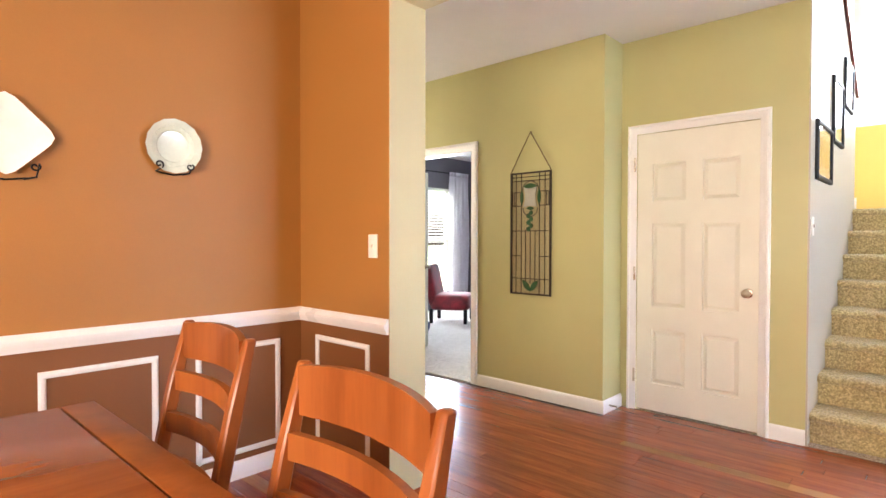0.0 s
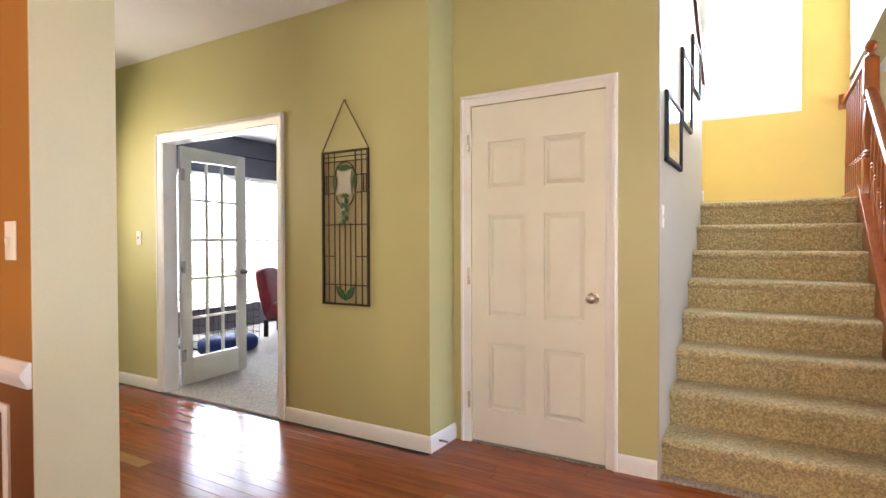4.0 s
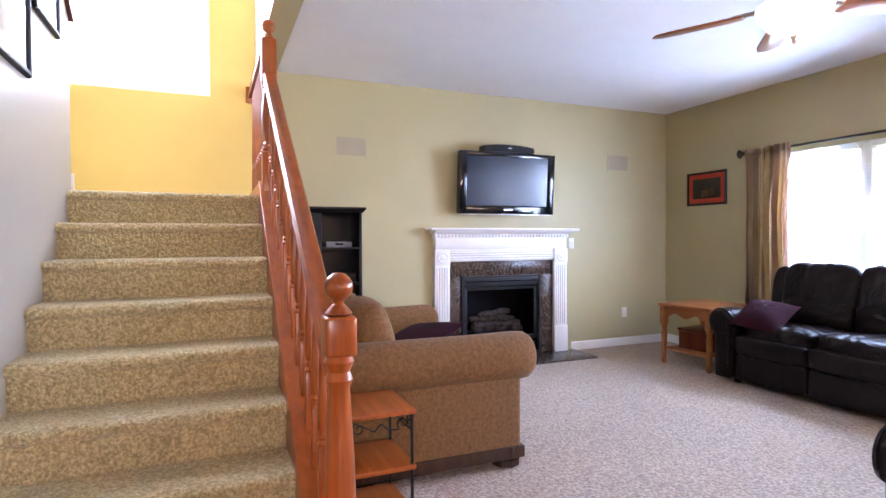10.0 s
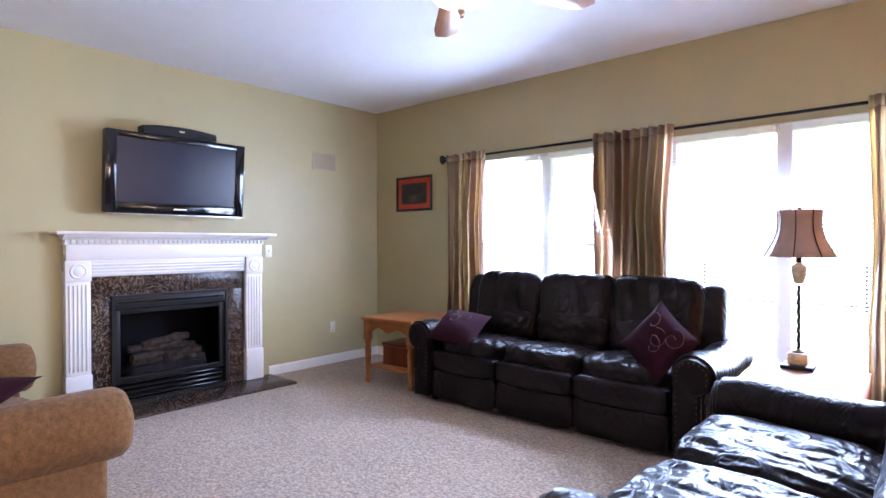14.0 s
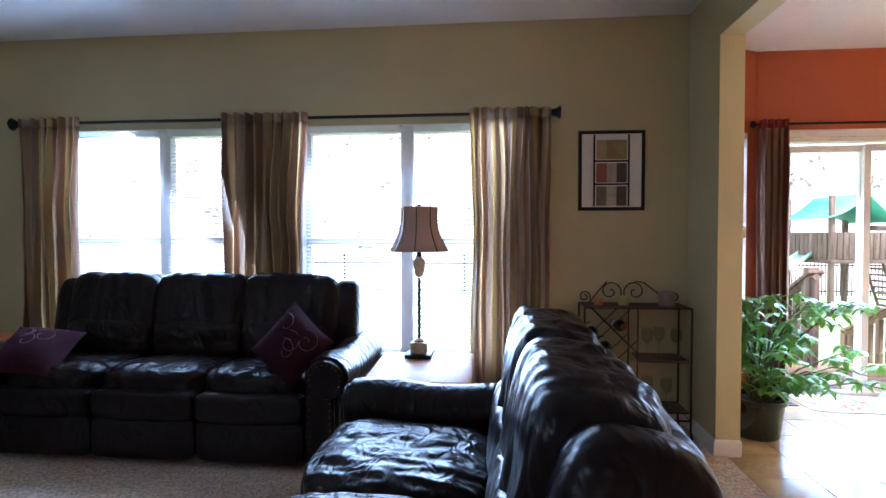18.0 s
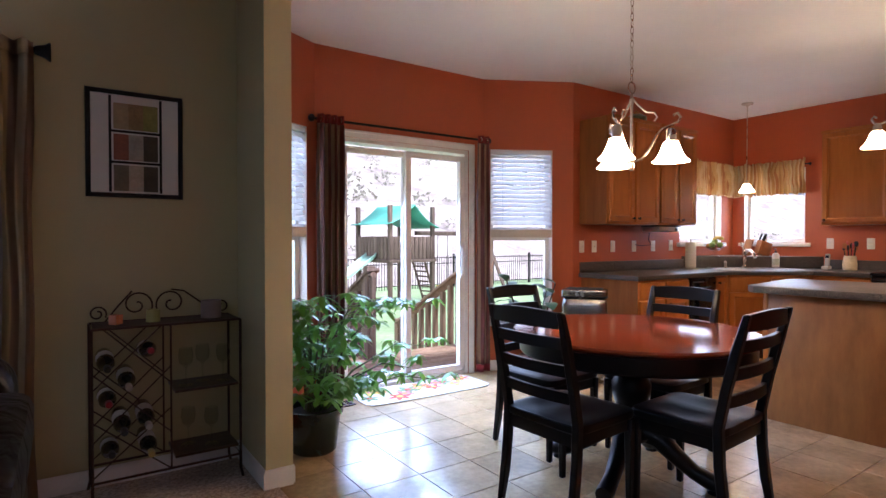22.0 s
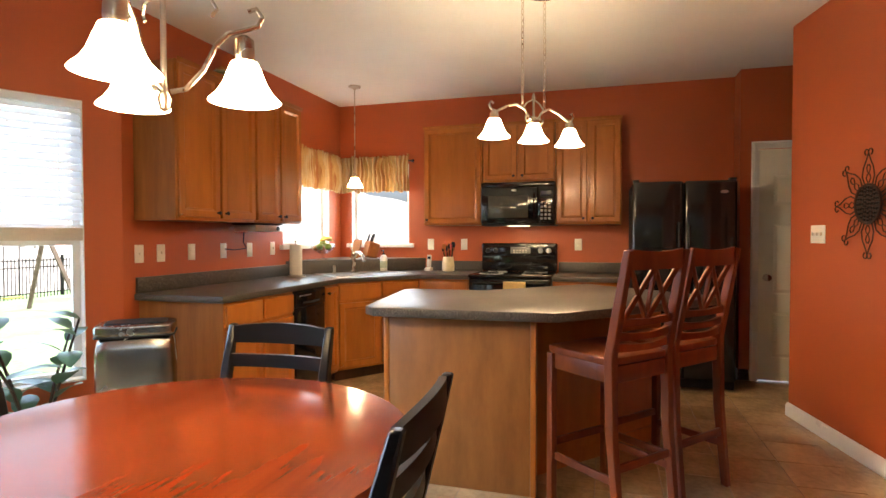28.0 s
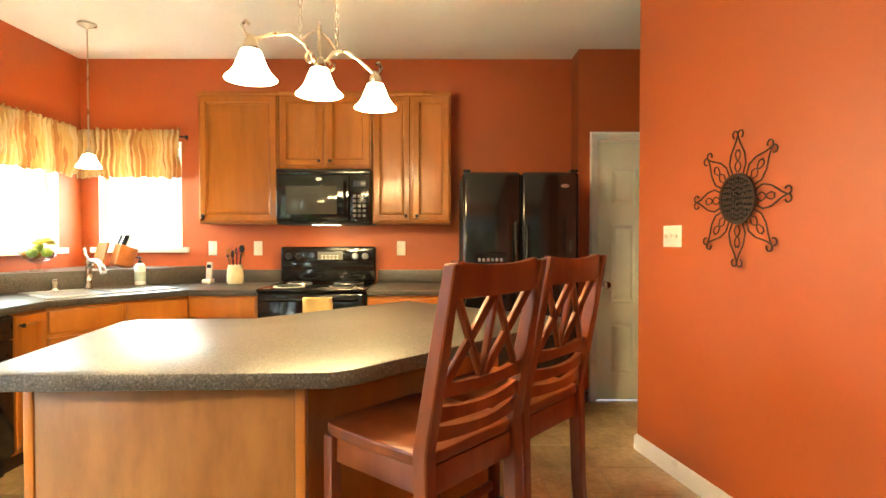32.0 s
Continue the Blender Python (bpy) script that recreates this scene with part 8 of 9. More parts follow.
part("freezer_door", B((0.003, -0.07, 0.09), (0.395, -0.004, 1.725), 0.022, 4), PLASTIC_B, fr)
part("fridge_door", B((0.405, -0.07, 0.09), (0.797, -0.004, 1.725), 0.022, 4), PLASTIC_B, fr)
part("kick_grille", B((0.01, -0.03, 0.02), (0.79, -0.005, 0.085), 0.004), MATTE_B, fr)
for x in (0.362, 0.438):
    part("door_handle", tube([(x, -0.071, 0.60), (x, -0.10, 0.63), (x, -0.10, 1.35), (x, -0.071, 1.38)], 0.013, 8), PLASTIC_B, fr)
disp = part("ice_dispenser", sweep([(0, 0), (0.012, 0), (0.012, 0.008), (0, 0.008)], [(0.08, -0.071, 0.86), (0.08, -0.071, 1.18), (0.30, -0.071, 1.18), (0.30, -0.071, 0.86), (0.08, -0.071, 0.86), (0.08, -0.071, 0.88)], up=(0, -1, 0)), PLASTIC_B, fr)
part("dispenser_recess", B((0.092, -0.074, 0.872), (0.288, -0.0715, 1.08)), MATTE_B, disp, smooth=False)
for i in range(6):
    part("dispenser_button", B((0.105 + i * 0.03, -0.0765, 1.115), (0.123 + i * 0.03, -0.0745, 1.135)), STEEL, disp, smooth=False)
part("badge", lathe([(0.03, 0), (0.026, 0.003), (0, 0.003)], 18, m=Matrix.Translation((0.70, -0.071, 1.63)) @ Matrix.Scale(0.42, 4, (0, 0, 1)) @ Matrix.Rotation(radians(90), 4, "X")), STEEL, fr)
for x in (0.03, 0.77):
    part("hinge_cover", B((x - 0.025, -0.05, 1.726), (x + 0.025, 0.04, 1.745), 0.005), MATTE_B, fr)

# ---- island ----
isl = thing("kitchen_island", "maple island with a bent speckled laminate top", "island")
top_pts = [(-1.44, -3.52), (-1.50, -3.585), (-2.36, -3.70), (-2.43, -3.66), (-2.45, -3.16), (-3.13, -2.53), (-2.50, -1.79), (-2.40, -1.77), (-1.52, -2.55), (-1.47, -2.62)]
part("island_top", prism(top_pts, 0.872, 0.918, 0.006), COUNTER, isl)
base_pts = [(-1.575, -3.49), (-2.34, -3.58), (-2.34, -3.10), (-2.97, -2.53), (-2.62, -2.06), (-1.72, -2.80), (-1.575, -2.73)]
part("island_body", prism(base_pts, 0.09, 0.871), MAPLE, isl, smooth=False)
part("island_toe_kick", prism([(x + 0.03 * (1 if x < -2 else -1), y) for x, y in base_pts], 0.0, 0.0895), MAPLE, isl, smooth=False)
# panel colour is dimmed to stand for weaker daylight on this side
part("front_panel", B((-1.574, -3.48, 0.0), (-1.562, -2.745, 0.871), 0.002), wood("dimmed_island_maple", (0.22, 0.084, 0.018), (0.32, 0.134, 0.033), 0.45, (1, 1, 0.28), 9, 0.1, 0.0), isl, "maple veneer panel darkened in colour against the slider light")
part("corner_post", B((-1.60, -2.744, 0.0), (-1.558, -2.715, 0.871), 0.004), MAPLE, isl)
part("corner_post", B((-1.60, -3.51, 0.0), (-1.558, -3.481, 0.871), 0.004), MAPLE, isl)


# ---- bar stools ----
def stool(m):
    """A tall X back stool that faces +y."""
    o = thing("bar_stool", "red brown wooden bar stool with a double X back", "bar stool", group="stools at the island")
    o.matrix_basis = m
    w, d, sz, h = 0.42, 0.40, 0.755, 1.215
    bm = cushion((w, d, 0.04), 0.2, 10, m=Matrix.Translation((0, 0, sz - 0.02)))
    for v in bm.verts:
        if v.co.z > sz - 0.02:
            v.co.z -= 0.010 * math.exp(-((abs(v.co.x) - 0.09) ** 2) / 0.006 - (v.co.y + 0.02) ** 2 / 0.02)
    part("seat", bm, STOOL_WOOD, o, "saddled wooden seat")

    def yb_(z):
        return -d / 2 + 0.015 - max(0, z - sz) * 0.20 - max(0, 0.5 - z) * 0.10
    for s in (-1, 1):
        x = s * (w / 2 - 0.02)
        bm = bmesh.new()
        zs = [0, 0.4, sz, sz + 0.2, h]
        rings = [[bm.verts.new((x + dx * k, yb_(z) + dy * k, z)) for dx, dy in ((-0.019, -0.022), (0.019, -0.022), (0.019, 0.022), (-0.019, 0.022))] for z, k in zip(zs, (0.85, 1, 1.05, 1, 0.8))]
        for a, b in zip(rings, rings[1:]):
            for j in range(4):
                bm.faces.new((a[j], a[(j + 1) % 4], b[(j + 1) % 4], b[j]))
        bm.faces.new(rings[0][::-1])
        bm.faces.new(rings[-1])
        bmesh.ops.bevel(bm, geom=bm.edges[:], offset=0.004, segments=1, affect="EDGES")
        part("back_leg", bm, STOOL_WOOD, o)
        part("front_leg", B((s * (w / 2 - 0.022) - 0.018, d / 2 - 0.045, 0), (s * (w / 2 - 0.022) + 0.018, d / 2 - 0.009, sz - 0.04), 0.004), STOOL_WOOD, o)
        part("side_apron", B((s * (w / 2 - 0.03) - 0.009, -d / 2 + 0.04, sz - 0.115), (s * (w / 2 - 0.03) + 0.009, d / 2 - 0.046, sz - 0.041), 0.003), STOOL_WOOD, o)
        part("side_stretcher", B((s * (w / 2 - 0.03) - 0.009, -d / 2 - 0.005, 0.20), (s * (w / 2 - 0.03) + 0.009, d / 2 - 0.046, 0.235), 0.003), STOOL_WOOD, o)
    part("front_apron", B((-w / 2 + 0.04, d / 2 - 0.036, sz - 0.115), (w / 2 - 0.04, d / 2 - 0.018, sz - 0.041), 0.003), STOOL_WOOD, o)
    part("back_apron", B((-w / 2 + 0.04, -d / 2 + 0.005, sz - 0.115), (w / 2 - 0.04, -d / 2 + 0.023, sz - 0.041), 0.003), STOOL_WOOD, o)
    part("front_stretcher", B((-w / 2 + 0.04, d / 2 - 0.036, 0.26), (w / 2 - 0.04, d / 2 - 0.016, 0.295), 0.003), STOOL_WOOD, o)
    part("back_stretcher", B((-w / 2 + 0.04, -d / 2 - 0.02, 0.26), (w / 2 - 0.04, -d / 2 - 0.002, 0.295), 0.003), STOOL_WOOD, o)

    def bar(x0, z0, x1, z1, nm, t=0.011, hh=0.0):
        a, b = Vector((x0, yb_(z0), z0)), Vector((x1, yb_(z1), z1))
        ln = (b - a).length
        mm = Matrix.Translation(a) @ (b - a).to_track_quat("X", "Z").to_matrix().to_4x4()
        part(nm, B((0, -0.008, -t), (ln, 0.008, t), 0.003, m=mm), STOOL_WOOD, o)

    def curved(z, hh, nm, bow):
        bm = bmesh.new()
        rows = []
        for i in range(11):
            u = -1 + 2 * i / 10
            y = yb_(z) - bow * (1 - u * u)
            rows.append([bm.verts.new((u * (w / 2 - 0.035), y + yy, z + zz)) for yy, zz in ((-0.010, -hh), (0.010, -hh), (0.010, hh + 0.012 * abs(u) ** 2), (-0.010, hh + 0.012 * abs(u) ** 2))])
        for a, b in zip(rows, rows[1:]):
            for j in range(4):
                bm.faces.new((a[j], b[j], b[(j + 1) % 4], a[(j + 1) % 4]))
        bm.faces.new(rows[0])
        bm.faces.new(rows[-1][::-1])
        bmesh.ops.recalc_face_normals(bm, faces=bm.faces)
        part(nm, bm, STOOL_WOOD, o)
    curved(h - 0.045, 0.038, "crest_rail", 0.015)
    curved(sz + 0.145, 0.014, "lower_rail", 0.008)
    curved(sz + 0.085, 0.014, "lower_rail", 0.02)
    curved(sz + 0.035, 0.014, "lower_rail", 0.025)
    z0, z1 = sz + 0.155, h - 0.08
    for x0, x1 in ((-0.155, -0.005), (0.005, 0.155)):
        bar(x0, z0, x1, z1, "cross_bar")
        bar(x1, z0, x0, z1, "cross_bar")
    bar(-0.001, z0, 0.001, z1, "center_bar", 0.009)


a_st = math.degrees(math.atan2(0.247, -0.21)) - 180
stool(pose(-1.605, -2.388, 0, 0, 0, 139))
stool(pose(-1.975, -2.105, 0, 0, 0, 140))


# ---- hanging lamps ----
def bell(m, r=0.088, h=0.105, o=None):
    prof = [(0.022, h), (0.034, h * 0.96), (0.045, h * 0.7), (0.056, h * 0.42), (0.072, h * 0.18), (r, 0.004), (r + 0.003, 0.0), (r - 0.004, 0.0), (0.066, h * 0.18), (0.05, h * 0.42), (0.04, h * 0.7), (0.026, h * 0.93)]
    return part("glass_shade", lathe(prof, 28, m=m), SHADE_GLOW, o, "lit frosted bell shade")


def chain(o, x, y, z0, z1):
    n = int((z1 - z0) / 0.034)
    me = None
    for i in range(n):
        if me is None:
            c = part("chain_link", tube([(0.008 * math.cos(a), 0, 0.021 * math.sin(a)) for a in [2 * math.pi * k / 12 for k in range(12)]], 0.0022, 5, closed=True), NICKEL, o)
            me = c.data
        else:
            c = new("chain_link", me)
            c.parent = o
        c.matrix_basis = pose(x, y, z0 + 0.017 + i * (z1 - z0) / n, 0, 0, 90 * (i % 2))


chn = thing("chandelier", "brushed nickel three light chandelier over the table", "chandelier", (-0.02, -3.45, 0.026))
part("canopy", lathe([(0.065, H - 0.027), (0.06, H - 0.045), (0.02, H - 0.06), (0.008, H - 0.075)], 24), NICKEL, chn)
chain(chn, 0, 0, 2.02, H - 0.07)
part("top_ring", tube(arc((0, 0, 1.99), 0.028, 0, 360, 16)[:-1], 0.004, 6, closed=True), NICKEL, chn)
part("center_stem", lathe([(0.004, 1.56), (0.012, 1.565), (0.018, 1.59), (0.010, 1.61), (0.007, 1.64), (0.007, 1.90), (0.014, 1.92), (0.009, 1.94), (0.006, 1.965)], 14), NICKEL, chn)
for a in (128, 246, 15):
    m = pose(0, 0, 0, 0, 0, a)
    arm = part("arm", tube([(0.015, 0, 1.61), (0.05, 0, 1.62), (0.09, 0, 1.67), (0.12, 0, 1.735), (0.15, 0, 1.77), (0.19, 0, 1.785), (0.225, 0, 1.80), (0.235, 0, 1.825), (0.22, 0, 1.845), (0.20, 0, 1.835)], 0.0065, 8), NICKEL, chn)
    arm.matrix_basis = m
    part("upper_scroll", tube([(0.008, 0, 1.93), (0.03, 0, 1.90), (0.07, 0, 1.86), (0.11, 0, 1.855), (0.125, 0, 1.83), (0.11, 0, 1.81)], 0.005, 7), NICKEL, arm)
    part("socket_cup", lathe([(0.012, 1.77), (0.024, 1.76), (0.026, 1.72), (0.02, 1.70)], 16, at=(0.19, 0, 0)), NICKEL, arm)
    bell(Matrix.Translation((0.19, 0, 1.60)), o=arm)
    w = m @ Vector((0.19, 0, 0))
    bulb("chandelier_bulb", (-0.02 + w.x, -3.45 + w.y, 1.626), 2.2, WARM)

il = thing("island_light", "brushed nickel three light fixture over the island", "pendant light", (-2.19, -2.81, 0), 138)
bm = lathe([(0.0, H - 0.03), (0.07, H - 0.03), (0.075, H - 0.02), (0.075, H - 0.001)], 32)
for v in bm.verts:
    v.co.x *= 2.0
part("canopy", bm, BRONZE, il, "dark oval canopy")
for s in (-1, 1):
    chain(il, s * 0.085, 0, 2.02, H - 0.03)
    part("side_arm", tube([(0, 0, 1.955), (s * 0.03, 0, 1.97), (s * 0.07, 0, 2.02), (s * 0.13, 0, 2.04), (s * 0.20, 0, 2.02), (s * 0.27, 0, 1.985), (s * 0.31, 0, 1.99), (s * 0.325, 0, 2.015), (s * 0.31, 0, 2.035), (s * 0.295, 0, 2.025)], 0.007, 8), NICKEL, il)
    part("curl", tube(spiral((s * 0.045, 0, 1.965), 0.006, 0.03, 0, s * 400, 16), 0.005, 6), NICKEL, il)
part("center_rod", lathe([(0.01, 1.93), (0.016, 1.95), (0.007, 1.98), (0.007, 2.08), (0.012, 2.09), (0.004, 2.12)], 12), NICKEL, il)
part("hanger_bar", tube([(-0.085, 0, 2.02), (-0.05, 0, 2.06), (0, 0, 2.085), (0.05, 0, 2.06), (0.085, 0, 2.02)], 0.0045, 6), NICKEL, il)
for x in (-0.29, 0, 0.29):
    part("socket_cup", lathe([(0.012, 1.985), (0.024, 1.97), (0.026, 1.945), (0.02, 1.93)], 16, at=(x, 0, 0)), NICKEL, il)
    bell(Matrix.Translation((x, 0, 1.835)), o=il)
    w = pose(0, 0, 0, 0, 0, 138) @ Vector((x, 0, 0))
    bulb("island_bulb", (-2.19 + w.x, -2.81 + w.y, 1.835), 5.0, WARM)

pd = thing("pendant_lamp", "small nickel pendant lamp over the sink", "pendant light", (-3.79, -4.74, 0))
part("canopy", lathe([(0.06, H - 0.001), (0.058, H - 0.012), (0.02, H - 0.025), (0.006, H - 0.04)], 24), NICKEL, pd)
part("stem", tube([(0, 0, 1.86), (0, 0, H - 0.03)], 0.005, 8), NICKEL, pd)
part("socket_cup", lathe([(0.008, 1.885), (0.02, 1.875), (0.022, 1.845), (0.016, 1.835)], 14), NICKEL, pd)
bell(Matrix.Translation((0, 0, 1.755)), 0.075, 0.09, pd)
bulb("pendant_bulb", (-3.79, -4.74, 1.755), 2.4, WARM)
bulb("fan_bulb", (4.20, -2.39, 2.12), 0.3, (1.0, 0.85, 0.66))
area("range_hood_light", (-4.0, -3.2, 1.37), (-4.1, -3.2, 0.9), 0.2, 0.08, 1.6, WARM)

# ---- table and chairs ----
rt = thing("round_table", "round cherry pedestal table with a black base", "table", (-0.03, -3.45, 0))
part("tabletop", lathe([(0, 0.728), (0.58, 0.728), (0.60, 0.735), (0.615, 0.745), (0.615, 0.752), (0.605, 0.761), (0, 0.762)], 64), CHERRY, rt, "glossy red cherry top")
part("apron", lathe([(0.47, 0.64), (0.57, 0.645), (0.58, 0.655), (0.58, 0.727), (0.47, 0.727)], 48), BLACK_WOOD, rt)
part("pedestal", lathe([(0.10, 0.20), (0.115, 0.22), (0.085, 0.26), (0.06, 0.30), (0.075, 0.36), (0.095, 0.42), (0.10, 0.48), (0.075, 0.53), (0.055, 0.56), (0.085, 0.60), (0.10, 0.64)], 24), BLACK_WOOD, rt)
for a in (20, 110, 200, 290):
    lg = part("pedestal_foot", tube([(0.06, 0, 0.24), (0.14, 0, 0.22), (0.22, 0, 0.15), (0.31, 0, 0.085), (0.39, 0, 0.055), (0.43, 0, 0.05)], 0.045, 10, taper=[1.3, 1.2, 1, 0.85, 0.95, 0.85]), BLACK_WOOD, rt)
    lg.matrix_basis = pose(0, 0, 0, 0, 0, a)
    part("bun_foot", lathe([(0.02, 0), (0.035, 0.005), (0.035, 0.02), (0.02, 0.03)], 12, at=(0.40, 0, 0)), BLACK_WOOD, lg)
bc = "black painted ladder back chair drawn up to the round table"
for x, y, a in ((0.47, -3.42, 93), (0.02, -3.06, 183.5), (-0.425, -3.57, -87), (0.02, -4.00, 3)):
    ladder_chair("kitchen_chair", bc, "chair", BLACK_WOOD, pose(x, y, 0, 0, 0, a), 0.935, 0.45, 0.43, 0.455, 3, 0.048, "chairs round the table", 0.065, 0.02)

# ---- counter things ----
pt = thing("paper_towel_holder", "paper towel roll on a nickel stand", "paper towels", (-3.24, -5.06, 0.913))
part("stand_base", lathe([(0, 0), (0.085, 0), (0.085, 0.008), (0.07, 0.014), (0, 0.016)], 24), NICKEL, pt)
part("towel_roll", lathe([(0.02, 0.017), (0.052, 0.017), (0.055, 0.022), (0.055, 0.285), (0.052, 0.29), (0.02, 0.29)], 28), surf("paper_towel", (0.82, 0.78, 0.66), 0.9, 0.03, 10, 200, 0.3), pt)
part("stand_rod", lathe([(0.006, 0.016), (0.006, 0.31), (0.012, 0.318), (0.010, 0.33), (0, 0.335)], 12), NICKEL, pt)
fb = thing("fruit_bowl", "footed glass bowl heaped with fruit", "bowl", (-3.80, -5.10, 1.046))
part("glass_bowl", lathe([(0.055, 0), (0.05, 0.006), (0.012, 0.018), (0.012, 0.05), (0.05, 0.065), (0.10, 0.10), (0.125, 0.145), (0.121, 0.145), (0.096, 0.104), (0.048, 0.071), (0, 0.066)], 28), CLEAR, fb)
FRUIT = [((0.42, 0.03, 0.03), -0.06, 0.03, 0.12), ((0.32, 0.42, 0.06), 0.0, 0.06, 0.13), ((0.35, 0.44, 0.08), 0.06, 0.0, 0.13), ((0.60, 0.22, 0.03), 0.02, -0.06, 0.115), ((0.60, 0.24, 0.03), -0.05, -0.045, 0.115), ((0.34, 0.42, 0.07), 0.0, 0.0, 0.165)]
for i, (c, x, y, z) in enumerate(FRUIT):
    o = part("fruit", lathe([(0, -0.032)] + [(0.036 * math.sin(radians(a)), -0.034 * math.cos(radians(a))) for a in range(20, 170, 25)] + [(0, 0.028)], 14, at=(x, y, z)), surf("fruit_skin", c, 0.35, 0.2, 12, 80, 0.05), fb)
for i in range(3):
    part("banana", tube([(-0.08, 0.02 + i * 0.02, 0.185), (-0.03, 0.03 + i * 0.02, 0.21), (0.03, 0.03 + i * 0.02, 0.212), (0.09, 0.015 + i * 0.02, 0.19)], 0.017, 8, taper=[0.4, 1, 1, 0.35]), surf("banana_skin", (0.62, 0.42, 0.05), 0.5, 0.15, 12, 80, 0.05), fb)
kb = thing("knife_block", "wooden knife block with steel and black handles", "knife block", (-4.27, -4.80, 1.046), 60)
part("block", B((-0.045, -0.08, 0.0), (0.045, 0.06, 0.16), 0.006, m=Matrix.Translation((0, 0, 0.006)) @ Matrix.Rotation(radians(-18), 4, "X")), PINE, kb)
for i in range(8):
    x, z = -0.03 + 0.02 * (i % 4), 0.02 + 0.05 * (i // 4)
    part("knife_handle", tube([(x, 0.02 - 0.04 * (i // 4), 0.165), (x, 0.06 - 0.04 * (i // 4), 0.25)], 0.009, 7), MATTE_B if i % 3 else STEEL, kb)
cbd = thing("cutting_board", "wooden cutting board leaning by the window", "cutting board", (-4.20, -4.95, 1.046), 60)
part("board", B((-0.07, -0.01, 0), (0.07, 0.008, 0.20), 0.006, m=Matrix.Rotation(radians(-16), 4, "X")), MAPLE_SIDE, cbd)
sb = thing("soap_bottle", "white pump soap bottle beside the sink", "soap bottle", (-4.14, -4.59, 0.922))
part("bottle", lathe([(0, 0), (0.036, 0.002), (0.038, 0.01), (0.038, 0.13), (0.03, 0.155), (0.014, 0.165)], 20), surf("white_soap_plastic", (0.75, 0.74, 0.70), 0.35, 0.03, 10, 100, 0.0), sb)
part("label_band", lathe([(0.0386, 0.03), (0.0386, 0.10)], 20), surf("green_soap_label", (0.45, 0.52, 0.42), 0.6, 0.1, 20, 100, 0.0), sb)
part("pump", lathe([(0.014, 0.165), (0.014, 0.18), (0.005, 0.184), (0.005, 0.205)], 12), MATTE_B, sb)
part("pump_spout", tube([(-0.005, 0, 0.207), (0.045, 0, 0.207)], 0.007, 7), MATTE_B, sb)
ph = thing("cordless_phone", "cordless telephone on its charging cradle", "telephone", (-4.38, -4.18, 0.913), 90)
part("cradle", B((-0.035, -0.05, 0), (0.035, 0.04, 0.035), 0.008), PLASTIC_W, ph)
part("handset", B((-0.023, -0.013, 0.03), (0.023, 0.013, 0.17), 0.010, 3, m=Matrix.Rotation(radians(-10), 4, "X")), surf("silver_phone_plastic", (0.45, 0.44, 0.42), 0.35, 0.05, 10, 100, 0.0), ph)
part("phone_screen", B((-0.016, -0.016, 0.12), (0.016, -0.0135, 0.15), 0.002, m=Matrix.Rotation(radians(-10), 4, "X")), SCREEN, ph)
cr = thing("utensil_crock", "cream ceramic crock full of cooking utensils", "crock", (-4.36, -3.96, 0.913))
part("crock", lathe([(0, 0), (0.055, 0), (0.062, 0.01), (0.065, 0.06), (0.058, 0.12), (0.052, 0.15), (0.048, 0.15), (0.05, 0.12), (0.05, 0.02), (0, 0.015)], 24), surf("cream_crock_glaze", (0.70, 0.58, 0.36), 0.3, 0.12, 14, 80, 0.03), cr)
random.seed(12)
for i in range(8):
    a = i * 0.8
    x, y = 0.022 * math.cos(a), 0.022 * math.sin(a)
    mt = (MATTE_B, surf("red_utensil_plastic", (0.45, 0.03, 0.02), 0.4, 0.05), MATTE_B, PINE)[i % 4]
    uo = part("utensil_handle", tube([(x, y, 0.03), (x * 2.2, y * 2.2, 0.20 + 0.02 * (i % 3))], 0.006, 6), mt, cr)
    part("utensil_head", cushion((0.045, 0.012, 0.06), 0.7, 5, m=pose(x * 2.4, y * 2.4, 0.235 + 0.02 * (i % 3), 0, 0, 40 * i)), mt, uo)
rd = thing("undercabinet_radio", "silver radio mounted below the wall cabinet with a cord", "radio", (-2.72, -5.08, 1.379))
part("mount", B((-0.20, -0.10, -0.012), (0.20, 0.10, -0.001), 0.003), MATTE_B, rd)
part("case", B((-0.19, -0.09, -0.065), (0.19, 0.11, -0.013), 0.008), STEEL, rd)
part("dial", lathe([(0.018, 0), (0.016, 0.012), (0, 0.012)], 16, m=Matrix.Translation((-0.10, 0.111, -0.04)) @ Matrix.Rotation(radians(-90), 4, "X")), MATTE_B, rd)
part("power_cord", tube([(0.05, -0.10, -0.06), (0.02, -0.13, -0.15), (-0.05, -0.15, -0.20), (0.10, -0.16, -0.21), (0.19, -0.17, -0.20)], 0.004, 6), MATTE_B, rd)
ov = thing("decor_jar", "small green ceramic jar on top of the wall cabinet", "jar", (-2.30, -5.08, 2.388))
part("jar_body", lathe([(0, 0), (0.07, 0.0), (0.10, 0.03), (0.10, 0.06), (0.06, 0.085), (0.03, 0.09)], 22), surf("olive_glaze", (0.12, 0.13, 0.05), 0.3, 0.4, 16, 80, 0.05), ov)
part("jar_lid", lathe([(0.05, 0.0905), (0.04, 0.105), (0.012, 0.112), (0.014, 0.125), (0, 0.13)], 18), surf("orange_glaze", (0.40, 0.15, 0.03), 0.3, 0.2), ov)

# ---- valances ----
